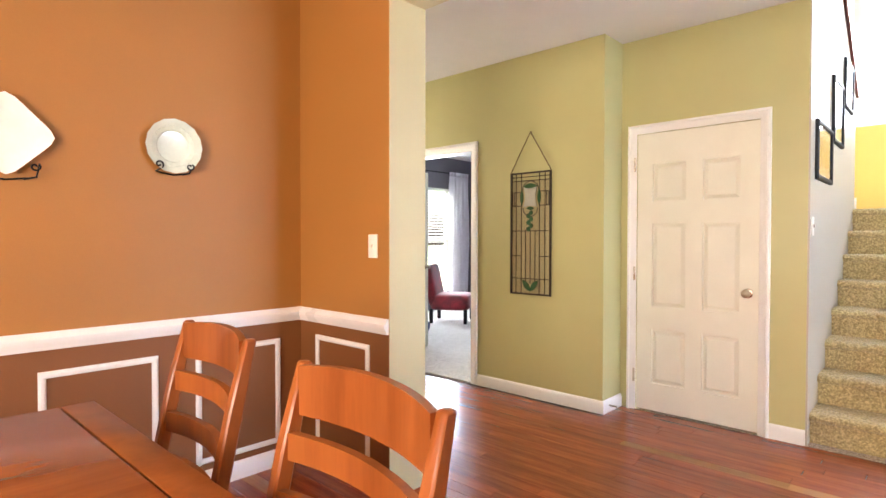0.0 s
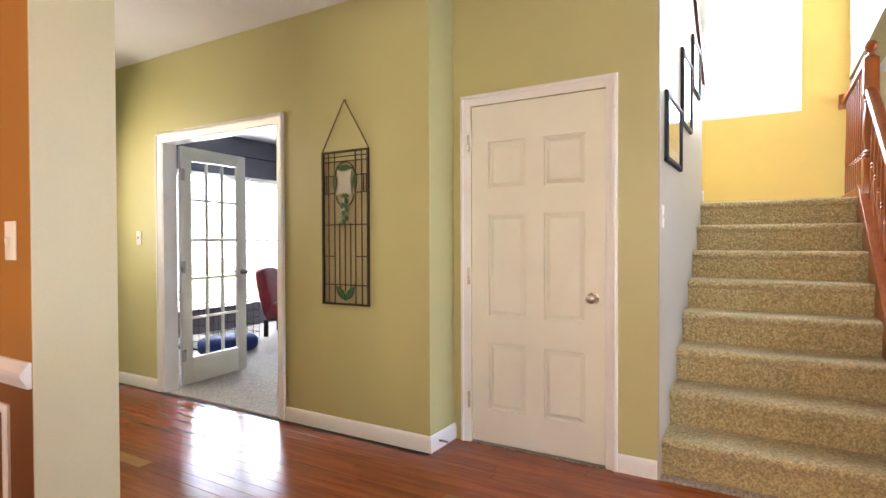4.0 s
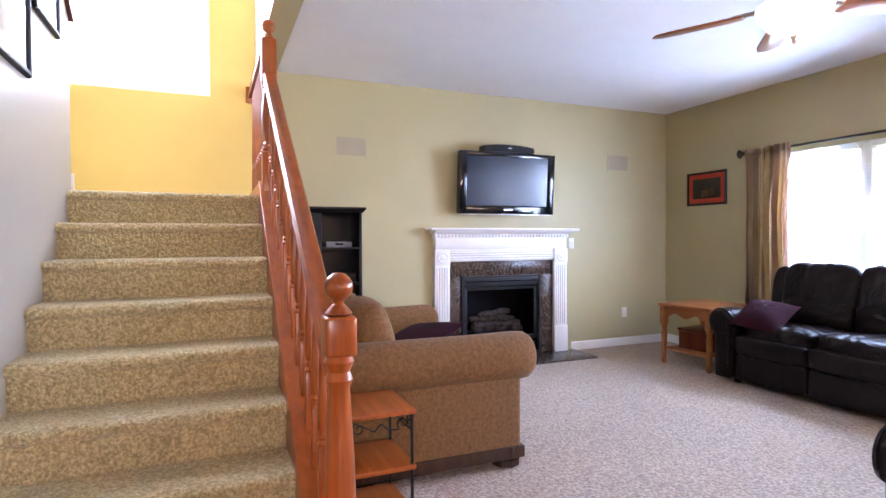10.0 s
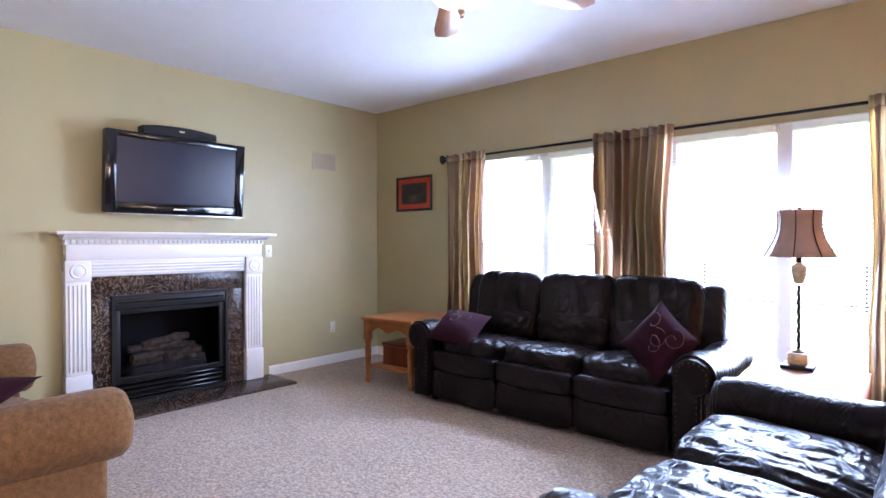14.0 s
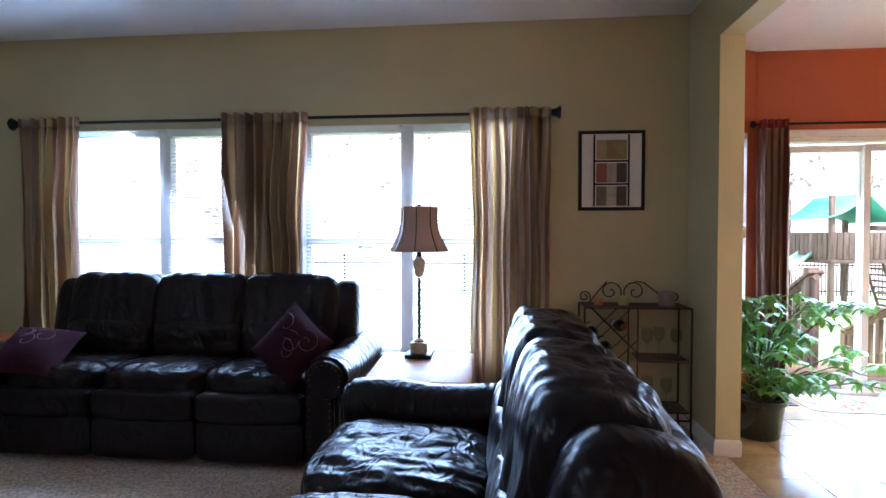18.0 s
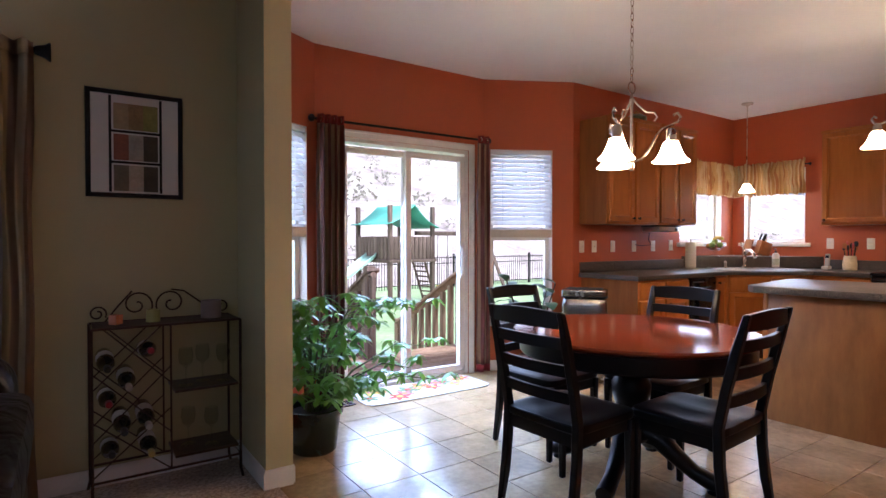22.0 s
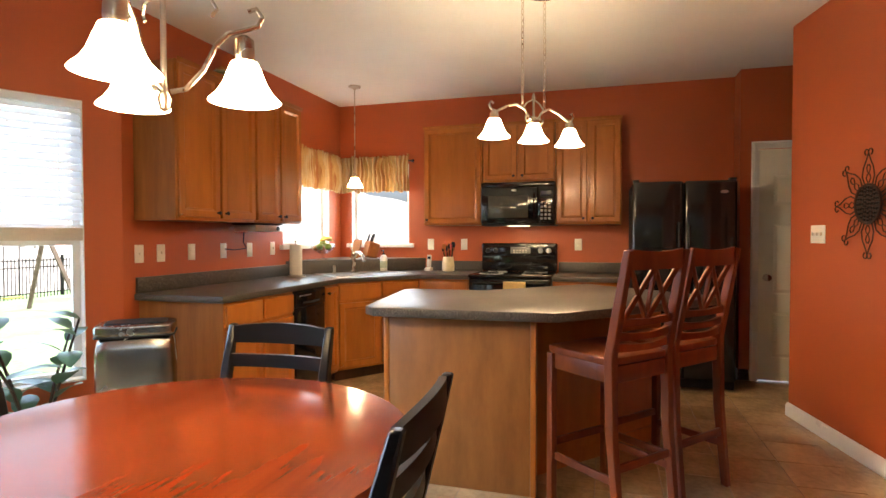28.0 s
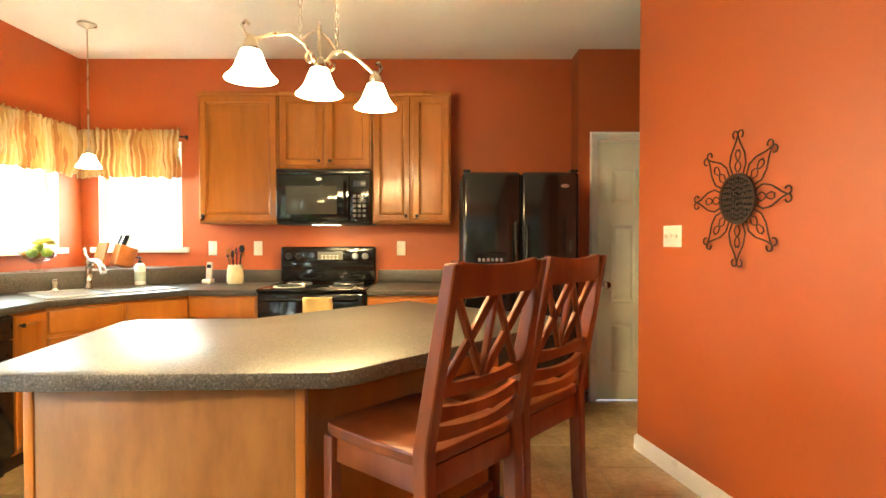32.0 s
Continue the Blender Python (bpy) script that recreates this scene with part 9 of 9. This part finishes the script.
for nm, m, w in (("a", pose(KX + 0.075, -4.83, 0, 0, 0, 90), 0.84), ("b", pose(-3.84, KY + 0.075, 0, 0, 0, 180), 0.92)):
    vr = thing("curtain_rod", "thin black rod over the kitchen window", "curtain rod")
    vr.matrix_basis = m
    part("rod", tube([(-w / 2 - 0.03, 0, 2.085), (w / 2 + 0.03, 0, 2.085)], 0.007, 8), IRON, vr)
    for s in (-1, 1):
        part("finial", lathe([(0, -0.014), (0.011, -0.008), (0.014, 0), (0.011, 0.008), (0, 0.014)], 10, at=(s * (w / 2 + 0.035), 0, 2.085)), IRON, vr)
        part("bracket", tube([(s * (w / 2 + 0.012), 0, 2.085), (s * (w / 2 + 0.012), 0.075, 2.075)], 0.005, 6), IRON, vr)
    drape("valance", "gold and rust striped valance gathered on its rod", m @ Matrix.Translation((0, -0.006, 0)), w, 2.135, 1.755, 17, 0.028, VALANCE, "kitchen valances", 0.0, ord(nm), 1.0, ruffle=0.03)

# ---- sunburst ----
sun_d = thing("wall_sunburst", "rust brown iron sunburst wall decoration", "wall decor")
sun_d.matrix_basis = pose(*slant(0.857, 0.003), 1.448, 0, 0, 10) @ Matrix.Scale(1.17, 4)
part("disc", lathe([(0, 0.012), (0.085, 0.014), (0.088, 0.020), (0.096, 0.020), (0.098, 0.012), (0.09, 0.004), (0, 0.004)], 36, m=Matrix.Rotation(radians(90), 4, "X")), BRONZE, sun_d)
me = None
for r, k in ((0.0, 1), (0.022, 7), (0.042, 12), (0.062, 16), (0.077, 20)):
    for i in range(k):
        a = 2 * math.pi * i / k
        if me is None:
            b = part("pierced_bead", lathe([(0.0075, 0), (0.006, 0.005), (0.003, 0.003), (0, 0.002)], 7, m=Matrix.Rotation(radians(90), 4, "X")), IRON, sun_d)
            me = b.data
        else:
            b = new("pierced_bead", me)
            b.parent = sun_d
        b.location = (r * math.cos(a), -0.0135, r * math.sin(a))
for i in range(8):
    ry = Matrix.Rotation(radians(45 * i), 4, "Y")
    pet = None
    for s in (-1, 1):
        bm = tube([(s * 0.028, -0.012, 0.092), (s * 0.044, -0.014, 0.13), (s * 0.036, -0.014, 0.17), (s * 0.010, -0.014, 0.215), (s * 0.002, -0.014, 0.235)] + [(s * (0.014 + 0.014 * math.cos(radians(200 - q))), -0.014, 0.243 + 0.014 * math.sin(radians(200 - q))) for q in range(0, 300, 30)], 0.0032, 6)
        tube([(s * 0.004, -0.013, 0.10), (s * 0.016, -0.013, 0.12), (s * 0.010, -0.013, 0.135), (-s * 0.008, -0.013, 0.15), (-s * 0.014, -0.013, 0.17), (-s * 0.006, -0.013, 0.185), (s * 0.004, -0.013, 0.18)], 0.0026, 5, bm)
        bmesh.ops.transform(bm, matrix=ry, verts=bm.verts)
        part("petal_scroll", bm, BRONZE, sun_d)

# ---- trash can ----
tc = thing("trash_can", "brushed steel step trash can with a black rim", "trash can", (-1.32, -4.88, 0.0), 128)
# steel darkened in colour to hold down blown-out reflections, faintly mottled
CAN_STEEL = surf("darkened_can_steel", (0.36, 0.35, 0.33), 0.26, 0.15, 6, 120, 0.05, metal=1.0)
part("can_body", cushion((0.38, 0.27, 0.74), 0.2, 10, m=Matrix.Translation((0, 0, 0.38))), CAN_STEEL, tc)
part("lid", cushion((0.385, 0.275, 0.06), 0.22, 10, m=Matrix.Translation((0, 0, 0.775))), CAN_STEEL, tc)
part("lid_seam", cushion((0.388, 0.278, 0.012), 0.2, 8, m=Matrix.Translation((0, 0, 0.742))), MATTE_B, tc)
part("lid_top", cushion((0.30, 0.19, 0.02), 0.25, 8, m=Matrix.Translation((0, 0, 0.802))), MATTE_B, tc)
part("pedal", B((-0.06, -0.19, 0.012), (0.06, -0.13, 0.028), 0.005), STEEL, tc)

# ---- drapes by the sliding door ----
rod = thing("curtain_rod", "black rod across the sliding door", "curtain rod")
part("rod", tube([(0.86, NY + 0.09, 2.14), (-0.80, NY + 0.09, 2.14)], 0.010, 8), IRON, rod)
for x in (0.88, -0.82):
    part("finial", lathe([(0, -0.03), (0.018, -0.022), (0.026, 0), (0.018, 0.022), (0, 0.03)], 12, at=(x, NY + 0.09, 2.14)), IRON, rod)
for x in (0.80, -0.77):
    part("bracket", tube([(x, NY + 0.09, 2.14), (x, NY, 2.12)], 0.006, 6), IRON, rod)
RED_BAND = surf("dark_red_cloth_band", (0.22, 0.012, 0.012), 0.7, 0.15, 10, 200, 0.3)
drape("drape", "dark red and tan striped grommet drape beside the slider", on_y(0.745, NY + 0.085, 0, 1), 0.21, 2.17, 0.03, 4, 0.045, [RED_CURTAIN, RED_BAND], "slider drapes", 0.0, 3, 1.0, 0.94, 0.25)
drape("drape", "narrow red and tan striped drape beside the slider", on_y(-0.735, NY + 0.085, 0, 1), 0.13, 2.17, 0.03, 2, 0.04, [RED_CURTAIN, RED_BAND], "slider drapes", 0.0, 5, 0.5, 0.94, 0.25)

# ---- floor mat ----
mt_ = thing("floor_mat", "cream floor mat with a bright flower print", "mat", (0.0, -5.45, 0), -2)
part("mat_base", cushion((1.15, 0.44, 0.008), 0.12, 8, m=Matrix.Translation((0, 0, 0.005))), surf("cream_mat_cloth", (0.62, 0.55, 0.45), 0.9, 0.15, 8, 200, 0.4), mt_)
random.seed(31)
MATC = [surf("mat_print_" + n, c, 0.9, 0.25, 12, 200, 0.3) for n, c in (("red", (0.5, 0.06, 0.03)), ("orange", (0.65, 0.22, 0.04)), ("yellow", (0.65, 0.45, 0.08)), ("green", (0.16, 0.25, 0.10)), ("rose", (0.55, 0.18, 0.16)))]
for i in range(14):
    cx, cy, r = -0.48 + 0.074 * i, random.uniform(-0.12, 0.12), random.uniform(0.07, 0.105)
    k = random.choice((5, 6))
    pts = [(cx + r * (0.7 + 0.3 * math.cos(k * 2 * math.pi * j / 40)) * math.cos(2 * math.pi * j / 40), cy + r * (0.7 + 0.3 * math.cos(k * 2 * math.pi * j / 40)) * math.sin(2 * math.pi * j / 40)) for j in range(40)]
    fl = part("printed_flower", prism(pts, 0.0092, 0.0100 + 0.0001 * i), MATC[i % 5], mt_, smooth=False)
    part("flower_center", prism([(cx + r * 0.28 * math.cos(a * 0.6283), cy + r * 0.28 * math.sin(a * 0.6283)) for a in range(10)], 0.0116, 0.0122), MATC[(i + 2) % 5], fl, smooth=False)


# ---- plants ----
def leaf_mesh(bm, base, d, length, width, bend=0.25, fold=0.15):
    d = d.normalized()
    side = d.cross(Vector((0, 0, 1)))
    if side.length < 0.05:
        side = Vector((1, 0, 0))
    side.normalize()
    up = side.cross(d)
    prev = None
    for i in range(5):
        f = i / 4
        c = base + d * length * f + Vector((0, 0, -1)) * bend * length * f * f
        w = width * math.sin(math.pi * min(0.97, 0.08 + 0.9 * f)) * 0.5
        row = (bm.verts.new(c - side * w + up * fold * w), bm.verts.new(c), bm.verts.new(c + side * w + up * fold * w))
        if prev:
            bm.faces.new((prev[0], prev[1], row[1], row[0]))
            bm.faces.new((prev[1], prev[2], row[2], row[1]))
        prev = row


sch = thing("potted_plant", "bushy green umbrella plant in a dark green pot", "plant", (1.21, -4.72, 0))
part("pot", lathe([(0, 0), (0.12, 0), (0.13, 0.01), (0.155, 0.22), (0.17, 0.225), (0.17, 0.255), (0.155, 0.255), (0.148, 0.225), (0, 0.215)], 28), surf("dark_green_pot", (0.010, 0.020, 0.014), 0.25, 0.2, 8, 80, 0.05, coat=0.3), sch)
part("soil", lathe([(0.146, 0.224), (0.07, 0.232), (0, 0.235)], 20), SOIL, sch)
random.seed(21)
for s in range(23):
    a = s * 2.4 + random.uniform(-0.3, 0.3)
    spread = random.uniform(0.10, 0.46)
    top = random.uniform(0.42, 1.02) - spread * 0.35
    tipx, tipy = spread * math.cos(a) * (1.6 if math.cos(a) < 0 else 0.5) - 0.08, spread * math.sin(a) * 0.95 + 0.02
    pts = [Vector((0.04 * math.cos(a), 0.04 * math.sin(a), 0.22)), Vector((tipx * 0.35, tipy * 0.35, 0.22 + (top - 0.22) * 0.62)), Vector((tipx * 0.8, tipy * 0.8, top)), Vector((tipx * 1.15, tipy * 1.1, top - 0.05))]
    stem = part("stem", tube(pts, 0.006, 6, taper=[1.3, 1, 0.7, 0.5]), surf("green_stem", (0.10, 0.13, 0.04), 0.5, 0.2, 10, 60, 0.1) if s == 0 else bpy.data.materials["green_stem"], sch)
    for k in range(8):
        f = 0.8 + 2.2 * k / 7
        c = pts[int(min(f, 2.999))].lerp(pts[int(min(f, 2.999)) + 1], min(f, 3) - int(min(f, 2.999)))
        b = a + random.uniform(-1.9, 1.9)
        bm = bmesh.new()
        pet = c + Vector((math.cos(b), math.sin(b), random.uniform(-0.1, 0.5))) * random.uniform(0.06, 0.14)
        tube([c, c.lerp(pet, 0.5) + Vector((0, 0, 0.012)), pet], 0.002, 4, bm)
        nl = random.choice((5, 6, 7))
        for q in range(nl):
            an = 2 * math.pi * q / nl + b
            leaf_mesh(bm, pet, Vector((math.cos(an), math.sin(an), random.uniform(-0.5, 0.2))), random.uniform(0.06, 0.10), random.uniform(0.030, 0.042), random.uniform(0.2, 0.6))
        part("leaf_spray", bm, LEAF, stem)
rub = thing("potted_plant", "rubber plant with large dark leaves by the window", "plant", (-1.00, -5.20, 0))
part("pot", lathe([(0, 0), (0.10, 0), (0.125, 0.19), (0.13, 0.20), (0.12, 0.21), (0.11, 0.19), (0, 0.18)], 24), surf("brown_clay_pot", (0.14, 0.06, 0.035), 0.6, 0.2, 10, 80, 0.1), rub)
random.seed(5)
for s in range(4):
    a = s * 1.7
    pts = [(0.02 * math.cos(a), 0.02 * math.sin(a), 0.18), (0.12 * math.cos(a), 0.12 * math.sin(a), 0.5), (0.25 * math.cos(a), 0.25 * math.sin(a), 0.76 + 0.10 * (s % 2))]
    stem = part("stem", tube(pts, 0.008, 6, taper=[1.2, 1, 0.7]), DARK_WOOD, rub)
    for k in range(7):
        f = 0.3 + 0.7 * k / 6
        c = Vector(pts[0]).lerp(Vector(pts[1]), f * 2) if f < 0.5 else Vector(pts[1]).lerp(Vector(pts[2]), f * 2 - 1)
        b = random.uniform(0, 6.28)
        bm = bmesh.new()
        leaf_mesh(bm, c, Vector((math.cos(b), math.sin(b), random.uniform(0.0, 1.0))), random.uniform(0.17, 0.24), random.uniform(0.095, 0.125), 0.3)
        part("leaf", bm, LEAF_DARK, stem)

# ---- outdoors ----
GZ = -0.95
GRASS = surf("bright_lawn", (0.24, 0.34, 0.16), 0.9, 0.3, 0.6, 8, 0.5, dist=0.02)
bm = bmesh.new()
xs, ys = [-120 + 6 * i for i in range(41)], [-6.2, -8, -12, -16, -20, -24, -28, -33, -39, -46, -55, -66, -80, -100]
rows = []
for y in ys:
    row = []
    for x in xs:
        f = max(0, -y - 24)
        z = GZ + 0.42 * f * (1 - 0.0025 * f) + (noise.noise(Vector((x * 0.06, y * 0.06, 1))) * min(3, f * 0.15) if f else 0)
        row.append(bm.verts.new((x, y, z)))
    rows.append(row)
for j, (a, b) in enumerate(zip(rows, rows[1:])):
    for i in range(len(xs) - 1):
        fc = bm.faces.new((a[i], b[i], b[i + 1], a[i + 1]))
        fc.material_index = 1 if ys[j] <= -24 else 0
bmesh.ops.recalc_face_normals(bm, faces=bm.faces)
m_, n, l, p = nodes_of("brushy_hillside")
f1 = noise_tex(n, l, coords(n, l, 0.35, world=True), 6.0, 0.7)
f2 = noise_tex(n, l, coords(n, l, 1.6, world=True), 4.0, 0.7)
l.new(times(n, l, mixed(n, l, f1, (0.27, 0.23, 0.21), (0.50, 0.45, 0.40), 0.35, 0.65), mixed(n, l, f2, (0.62, 0.62, 0.62), (1, 1, 1))), p.inputs["Base Color"])
p.inputs["Roughness"].default_value = 1.0
tagged(part("ground", bm, [GRASS, m_]), "green lawn that rises into a brushy hillside", "ground", kind="structure")
CLOUD = glow("bright_overcast_cloud", (0.93, 0.96, 1.0), 1.8)
tagged(part("backdrop", B((70, -40, GZ), (70.5, 60, 60)), CLOUD, smooth=False), "bright white overcast sky beyond the stair window", "sky", kind="structure")
tagged(part("backdrop", B((-40, 70, GZ), (69, 70.5, 60)), CLOUD, smooth=False), "bright white overcast sky beyond the study window", "sky", kind="structure")
flat("ground_house_side", GRASS, -120, -6.2, 120, 120, GZ - 0.2, GZ, "lawn around the house", "ground")

# shrubs on the slope, one joined stand
random.seed(77)
bm = bmesh.new()
for i in range(240):
    y = -random.uniform(25, 60)
    x = random.uniform(-60, 30)
    f = -y - 24
    z = GZ + 0.42 * f * (1 - 0.0025 * f)
    s = random.uniform(0.4, 1.1)
    for k in range(22):
        a, e = random.uniform(0, 6.28), random.uniform(-0.1, 1.2)
        c = Vector((x, y, z + 0.2)) + Vector((math.cos(a) * math.cos(e), math.sin(a) * math.cos(e), math.sin(e))) * s * random.uniform(0.4, 1)
        r = s * 0.22
        q = [bm.verts.new(c + Vector((random.uniform(-r, r), random.uniform(-r, r), random.uniform(-r, r)))) for _ in range(4)]
        bm.faces.new(q[:3])
        bm.faces.new((q[1], q[2], q[3]))
tagged(part("shrubs", bm, surf("dull_shrub_leaf", (0.37, 0.35, 0.28), 0.9, 0.3, 0.5, 10, 0.0), smooth=False), "dull green brush scattered over the hillside", "shrubs", kind="stuff")

# deck and its steps
dk = thing("deck", "small weathered wooden deck outside the slider", "deck", (0, 0, 0))
for i in range(9):
    part("deck_board", B((-1.9, NY - 0.17 - 0.145 * (i + 1), -0.09), (0.9, NY - 0.17 - 0.145 * i - 0.006, -0.055), 0.003), DECK_TAN, dk)
for x in (-1.8, -0.5, 0.8):
    for y in (-6.0, -7.0):
        part("deck_post", B((x - 0.045, y - 0.045, GZ), (x + 0.045, y + 0.045, -0.091)), GREY_DECK, dk, smooth=False)
for x in (-1.55, -0.29):
    rl = part("stair_rail", tube([(x, -6.85, 0.86), (x, -7.0, 0.82), (x, -8.55, -0.02)], 0.045, 4), GREY_DECK if x > -1 else DECK_TAN, dk, "weathered wooden stair rail")
    part("rail_cap", B((0, -0.075, 0), (1.85, 0.075, 0.035), 0.004, m=Matrix.Translation((x, -6.85, 0.90)) @ Vector((0, -1.70, -0.90)).to_track_quat("X", "Z").to_matrix().to_4x4()), GREY_DECK if x > -1 else DECK_TAN, rl)
    for i in range(10):
        y = -6.88 - i * 0.17
        zt = 0.86 + (y + 6.85) * 0.53
        part("rail_baluster", B((x - 0.025, y - 0.035, zt - 0.86), (x + 0.025, y + 0.035, zt), 0.003), GREY_DECK if x > -1 else DECK_TAN, rl)
    for y, z in ((-6.95, 0.95), (-8.5, 0.1)):
        part("rail_post", B((x - 0.05, y - 0.05, GZ), (x + 0.05, y + 0.05, z), 0.005), GREY_DECK if x > -1 else DECK_TAN, rl)
for i in range(5):
    part("deck_step", B((-1.5, -7.30 - 0.27 * i, -0.24 - 0.165 * i), (-0.34, -7.02 - 0.27 * i, -0.20 - 0.165 * i), 0.003), DECK_TAN, dk)

# playset
ps = thing("playset", "wooden backyard playset with green canopies and a slide", "playset", (-6.9, -18.0, GZ), 8)
PW = GREY_DECK
GREEN_CLOTH = surf("green_canopy_cloth", (0.09, 0.36, 0.28), 0.6, 0.1, 4, 60, 0.1)
for x in (-0.9, 0.9):
    for y in (-0.9, 0.9):
        part("tower_post", B((x - 0.06, y - 0.06, 0), (x + 0.06, y + 0.06, 3.3), 0.004), PW, ps)
part("tower_floor", B((-1.0, -1.0, 1.45), (1.0, 1.0, 1.55), 0.004), PW, ps)
for i in range(11):
    for y in (-0.96, 0.93):
        part("fort_board", B((-0.92 + i * 0.172, y, 1.56), (-0.77 + i * 0.172, y + 0.03, 2.30), 0.003), PW, ps)
for i in range(9):
    for x in (-0.96, 0.93):
        part("fort_board", B((x, -0.80 + i * 0.18, 1.56), (x + 0.03, -0.65 + i * 0.18, 2.30), 0.003), PW, ps)
for x0, z0, x1, z1 in ((-1.1, 2.6, 0.0, 3.35), (0.0, 3.35, 1.1, 2.7)):
    bm = bmesh.new()
    rws = []
    for i in range(7):
        f = i / 6
        rws.append([bm.verts.new((x0 + (x1 - x0) * f, y, z0 + (z1 - z0) * f - 0.12 * math.sin(math.pi * f))) for y in (-1.05, 1.05)])
    for a, b in zip(rws, rws[1:]):
        bm.faces.new((a[0], b[0], b[1], a[1]))
    o = part("canopy", bm, GREEN_CLOTH, ps, "green canvas canopy")
    o.modifiers.new("thickness", "SOLIDIFY").thickness = 0.02
bm = bmesh.new()
rws = []
for i in range(13):
    f = i / 12
    x = 1.0 + 2.9 * f
    z = 1.5 * (1 - f) ** 1.3 + 0.15
    rws.append([bm.verts.new((x, y, z + dz)) for y, dz in ((-0.28, 0.12), (-0.24, 0), (0.24, 0), (0.28, 0.12))])
for a, b in zip(rws, rws[1:]):
    for j in range(3):
        bm.faces.new((a[j], b[j], b[j + 1], a[j + 1]))
o = part("slide", bm, surf("pale_green_slide_plastic", (0.42, 0.66, 0.55), 0.3, 0.05), ps, "pale green plastic slide")
o.modifiers.new("thickness", "SOLIDIFY").thickness = 0.03
part("swing_beam", B((-4.6, -0.06, 2.35), (-0.9, 0.06, 2.50), 0.005), PW, ps)
for y in (-0.9, 0.9):
    part("swing_leg", tube([(-4.5, 0, 2.42), (-4.8, y, 0)], 0.07, 4), PW, ps)
for i in range(8):
    part("ladder_rung", B((-1.5 + i * 0.06, -0.3, 0.15 + i * 0.18), (-1.42 + i * 0.06, 0.3, 0.2 + i * 0.18)), PW, ps, smooth=False)
for y in (-0.33, 0.33):
    part("ladder_rail", tube([(-1.55, y, 0), (-0.95, y, 1.7)], 0.05, 4), PW, ps)
for x in (-2.2, -3.4):
    sw = part("swing_seat", B((x - 0.25, -0.09, 0.5), (x + 0.25, 0.09, 0.53), 0.01), surf("yellow_swing_plastic", (0.7, 0.5, 0.05), 0.4), ps)
    for s in (-0.24, 0.24):
        part("swing_rope", tube([(x + s, 0, 0.52), (x + s, 0, 2.36)], 0.012, 5), IRON, sw)

# fence
fn = thing("metal_fence", "black metal picket fence along the lawn", "fence", (0, 0, 0))
me = None
bm = bmesh.new()
for i in range(300):
    x = -27 + i * 0.13
    box(bm, (x - 0.01, -22.51, GZ), (x + 0.01, -22.49, GZ + 1.45))
part("fence_pickets", bm, IRON, fn, smooth=False)["kind"] = "stuff"
for z in (0.15, 1.1, 1.35):
    part("fence_rail", B((-27, -22.52, GZ + z), (12, -22.48, GZ + z + 0.035)), IRON, fn, smooth=False)
for i in range(17):
    part("fence_post", B((-27.03 + i * 2.4, -22.54, GZ), (-26.96 + i * 2.4, -22.46, GZ + 1.55)), IRON, fn, smooth=False)

# ---- floor planks ----
random.seed(3)
shapes = {}


def plank_mesh(w, ln):
    key = round(ln, 2)
    if key not in shapes:
        me = bpy.data.meshes.new("plank")
        bm = B((-w / 2 + 0.0006, 0.0006, -0.006), (w / 2 - 0.0006, key - 0.0006, 0.0), 0.0012, 1)
        bm.to_mesh(me)
        bm.free()
        me.materials.append(PLANK)
        shapes[key] = me
    return shapes[key], key


PW_, count = 0.083, 0
joined = bmesh.new()
for i in range(77):
    x = -2.25 + PW_ * (i + 0.5)
    if x > 4.14:
        break
    y = -0.28 if x > 1.55 else (-0.55 if x < -1.0 else -1.02)
    y -= random.uniform(0, 0.5)
    yend = 5.39 if x > 2.2 else 3.02
    if FX - 0.05 < x:
        yend = JY - 0.065
    while y < yend - 0.02:
        ln = random.choice((0.7, 0.9, 1.1, 1.3, 1.5))
        a, b = max(y, -0.28 if x > 1.55 else (-0.55 if x < -1.0 else -1.02)), min(y + ln, yend)
        if 1.98 < x < 2.16 and b > 2.25:
            b = min(b, 2.26)
        if b - a > 0.03:
            if x > 0.45 and count < 300:
                me, k = plank_mesh(PW_, b - a)
                o = new("plank", me)
                o.parent = wood_floor
                o.location = (x, a, 0)
                if random.random() < 0.07:
                    pale = me.copy()
                    pale.materials.clear()
                    pale.materials.append(PLANK_PALE)
                    o.data = pale
                count += 1
            else:
                box(joined, (x - PW_ / 2 + 0.0006, a, -0.006), (x + PW_ / 2 - 0.0006, b - 0.001, 0.0))
        y += ln
o = part("planks", joined, PLANK, wood_floor, smooth=False)
o["kind"] = "stuff"

# ---- floor tiles ----
me = bpy.data.meshes.new("tile")
bm = B((-0.1618, -0.1618, -0.012), (0.1618, 0.1618, 0.0), 0.002, 1)
bm.to_mesh(me)
bm.free()
me.materials.append(TILE)
random.seed(9)
rest = bmesh.new()
for i in range(-1, 20):
    for j in range(14):
        x, y = 1.373 - 0.327 * i, -5.55 + 0.327 * j
        if x - 0.16 < KX or y + 0.16 > -1.15 or x + 0.16 > 1.545:
            lo, hi = (max(x - 0.1605, KX), max(y - 0.1605, NY)), (min(x + 0.1605, 1.538), min(y + 0.1605, 1.1 if x < -3.3 else -1.151))
            if hi[0] - lo[0] > 0.02 and hi[1] - lo[1] > 0.02:
                box(rest, (*lo, -0.012), (*hi, 0.0))
            continue
        o = new("tile", me)
        o.parent = floor_base
        o.location = (x, y, random.uniform(-0.0006, 0.0006))
o = part("cut_tiles", rest, TILE, floor_base, smooth=False)
o["kind"] = "stuff"
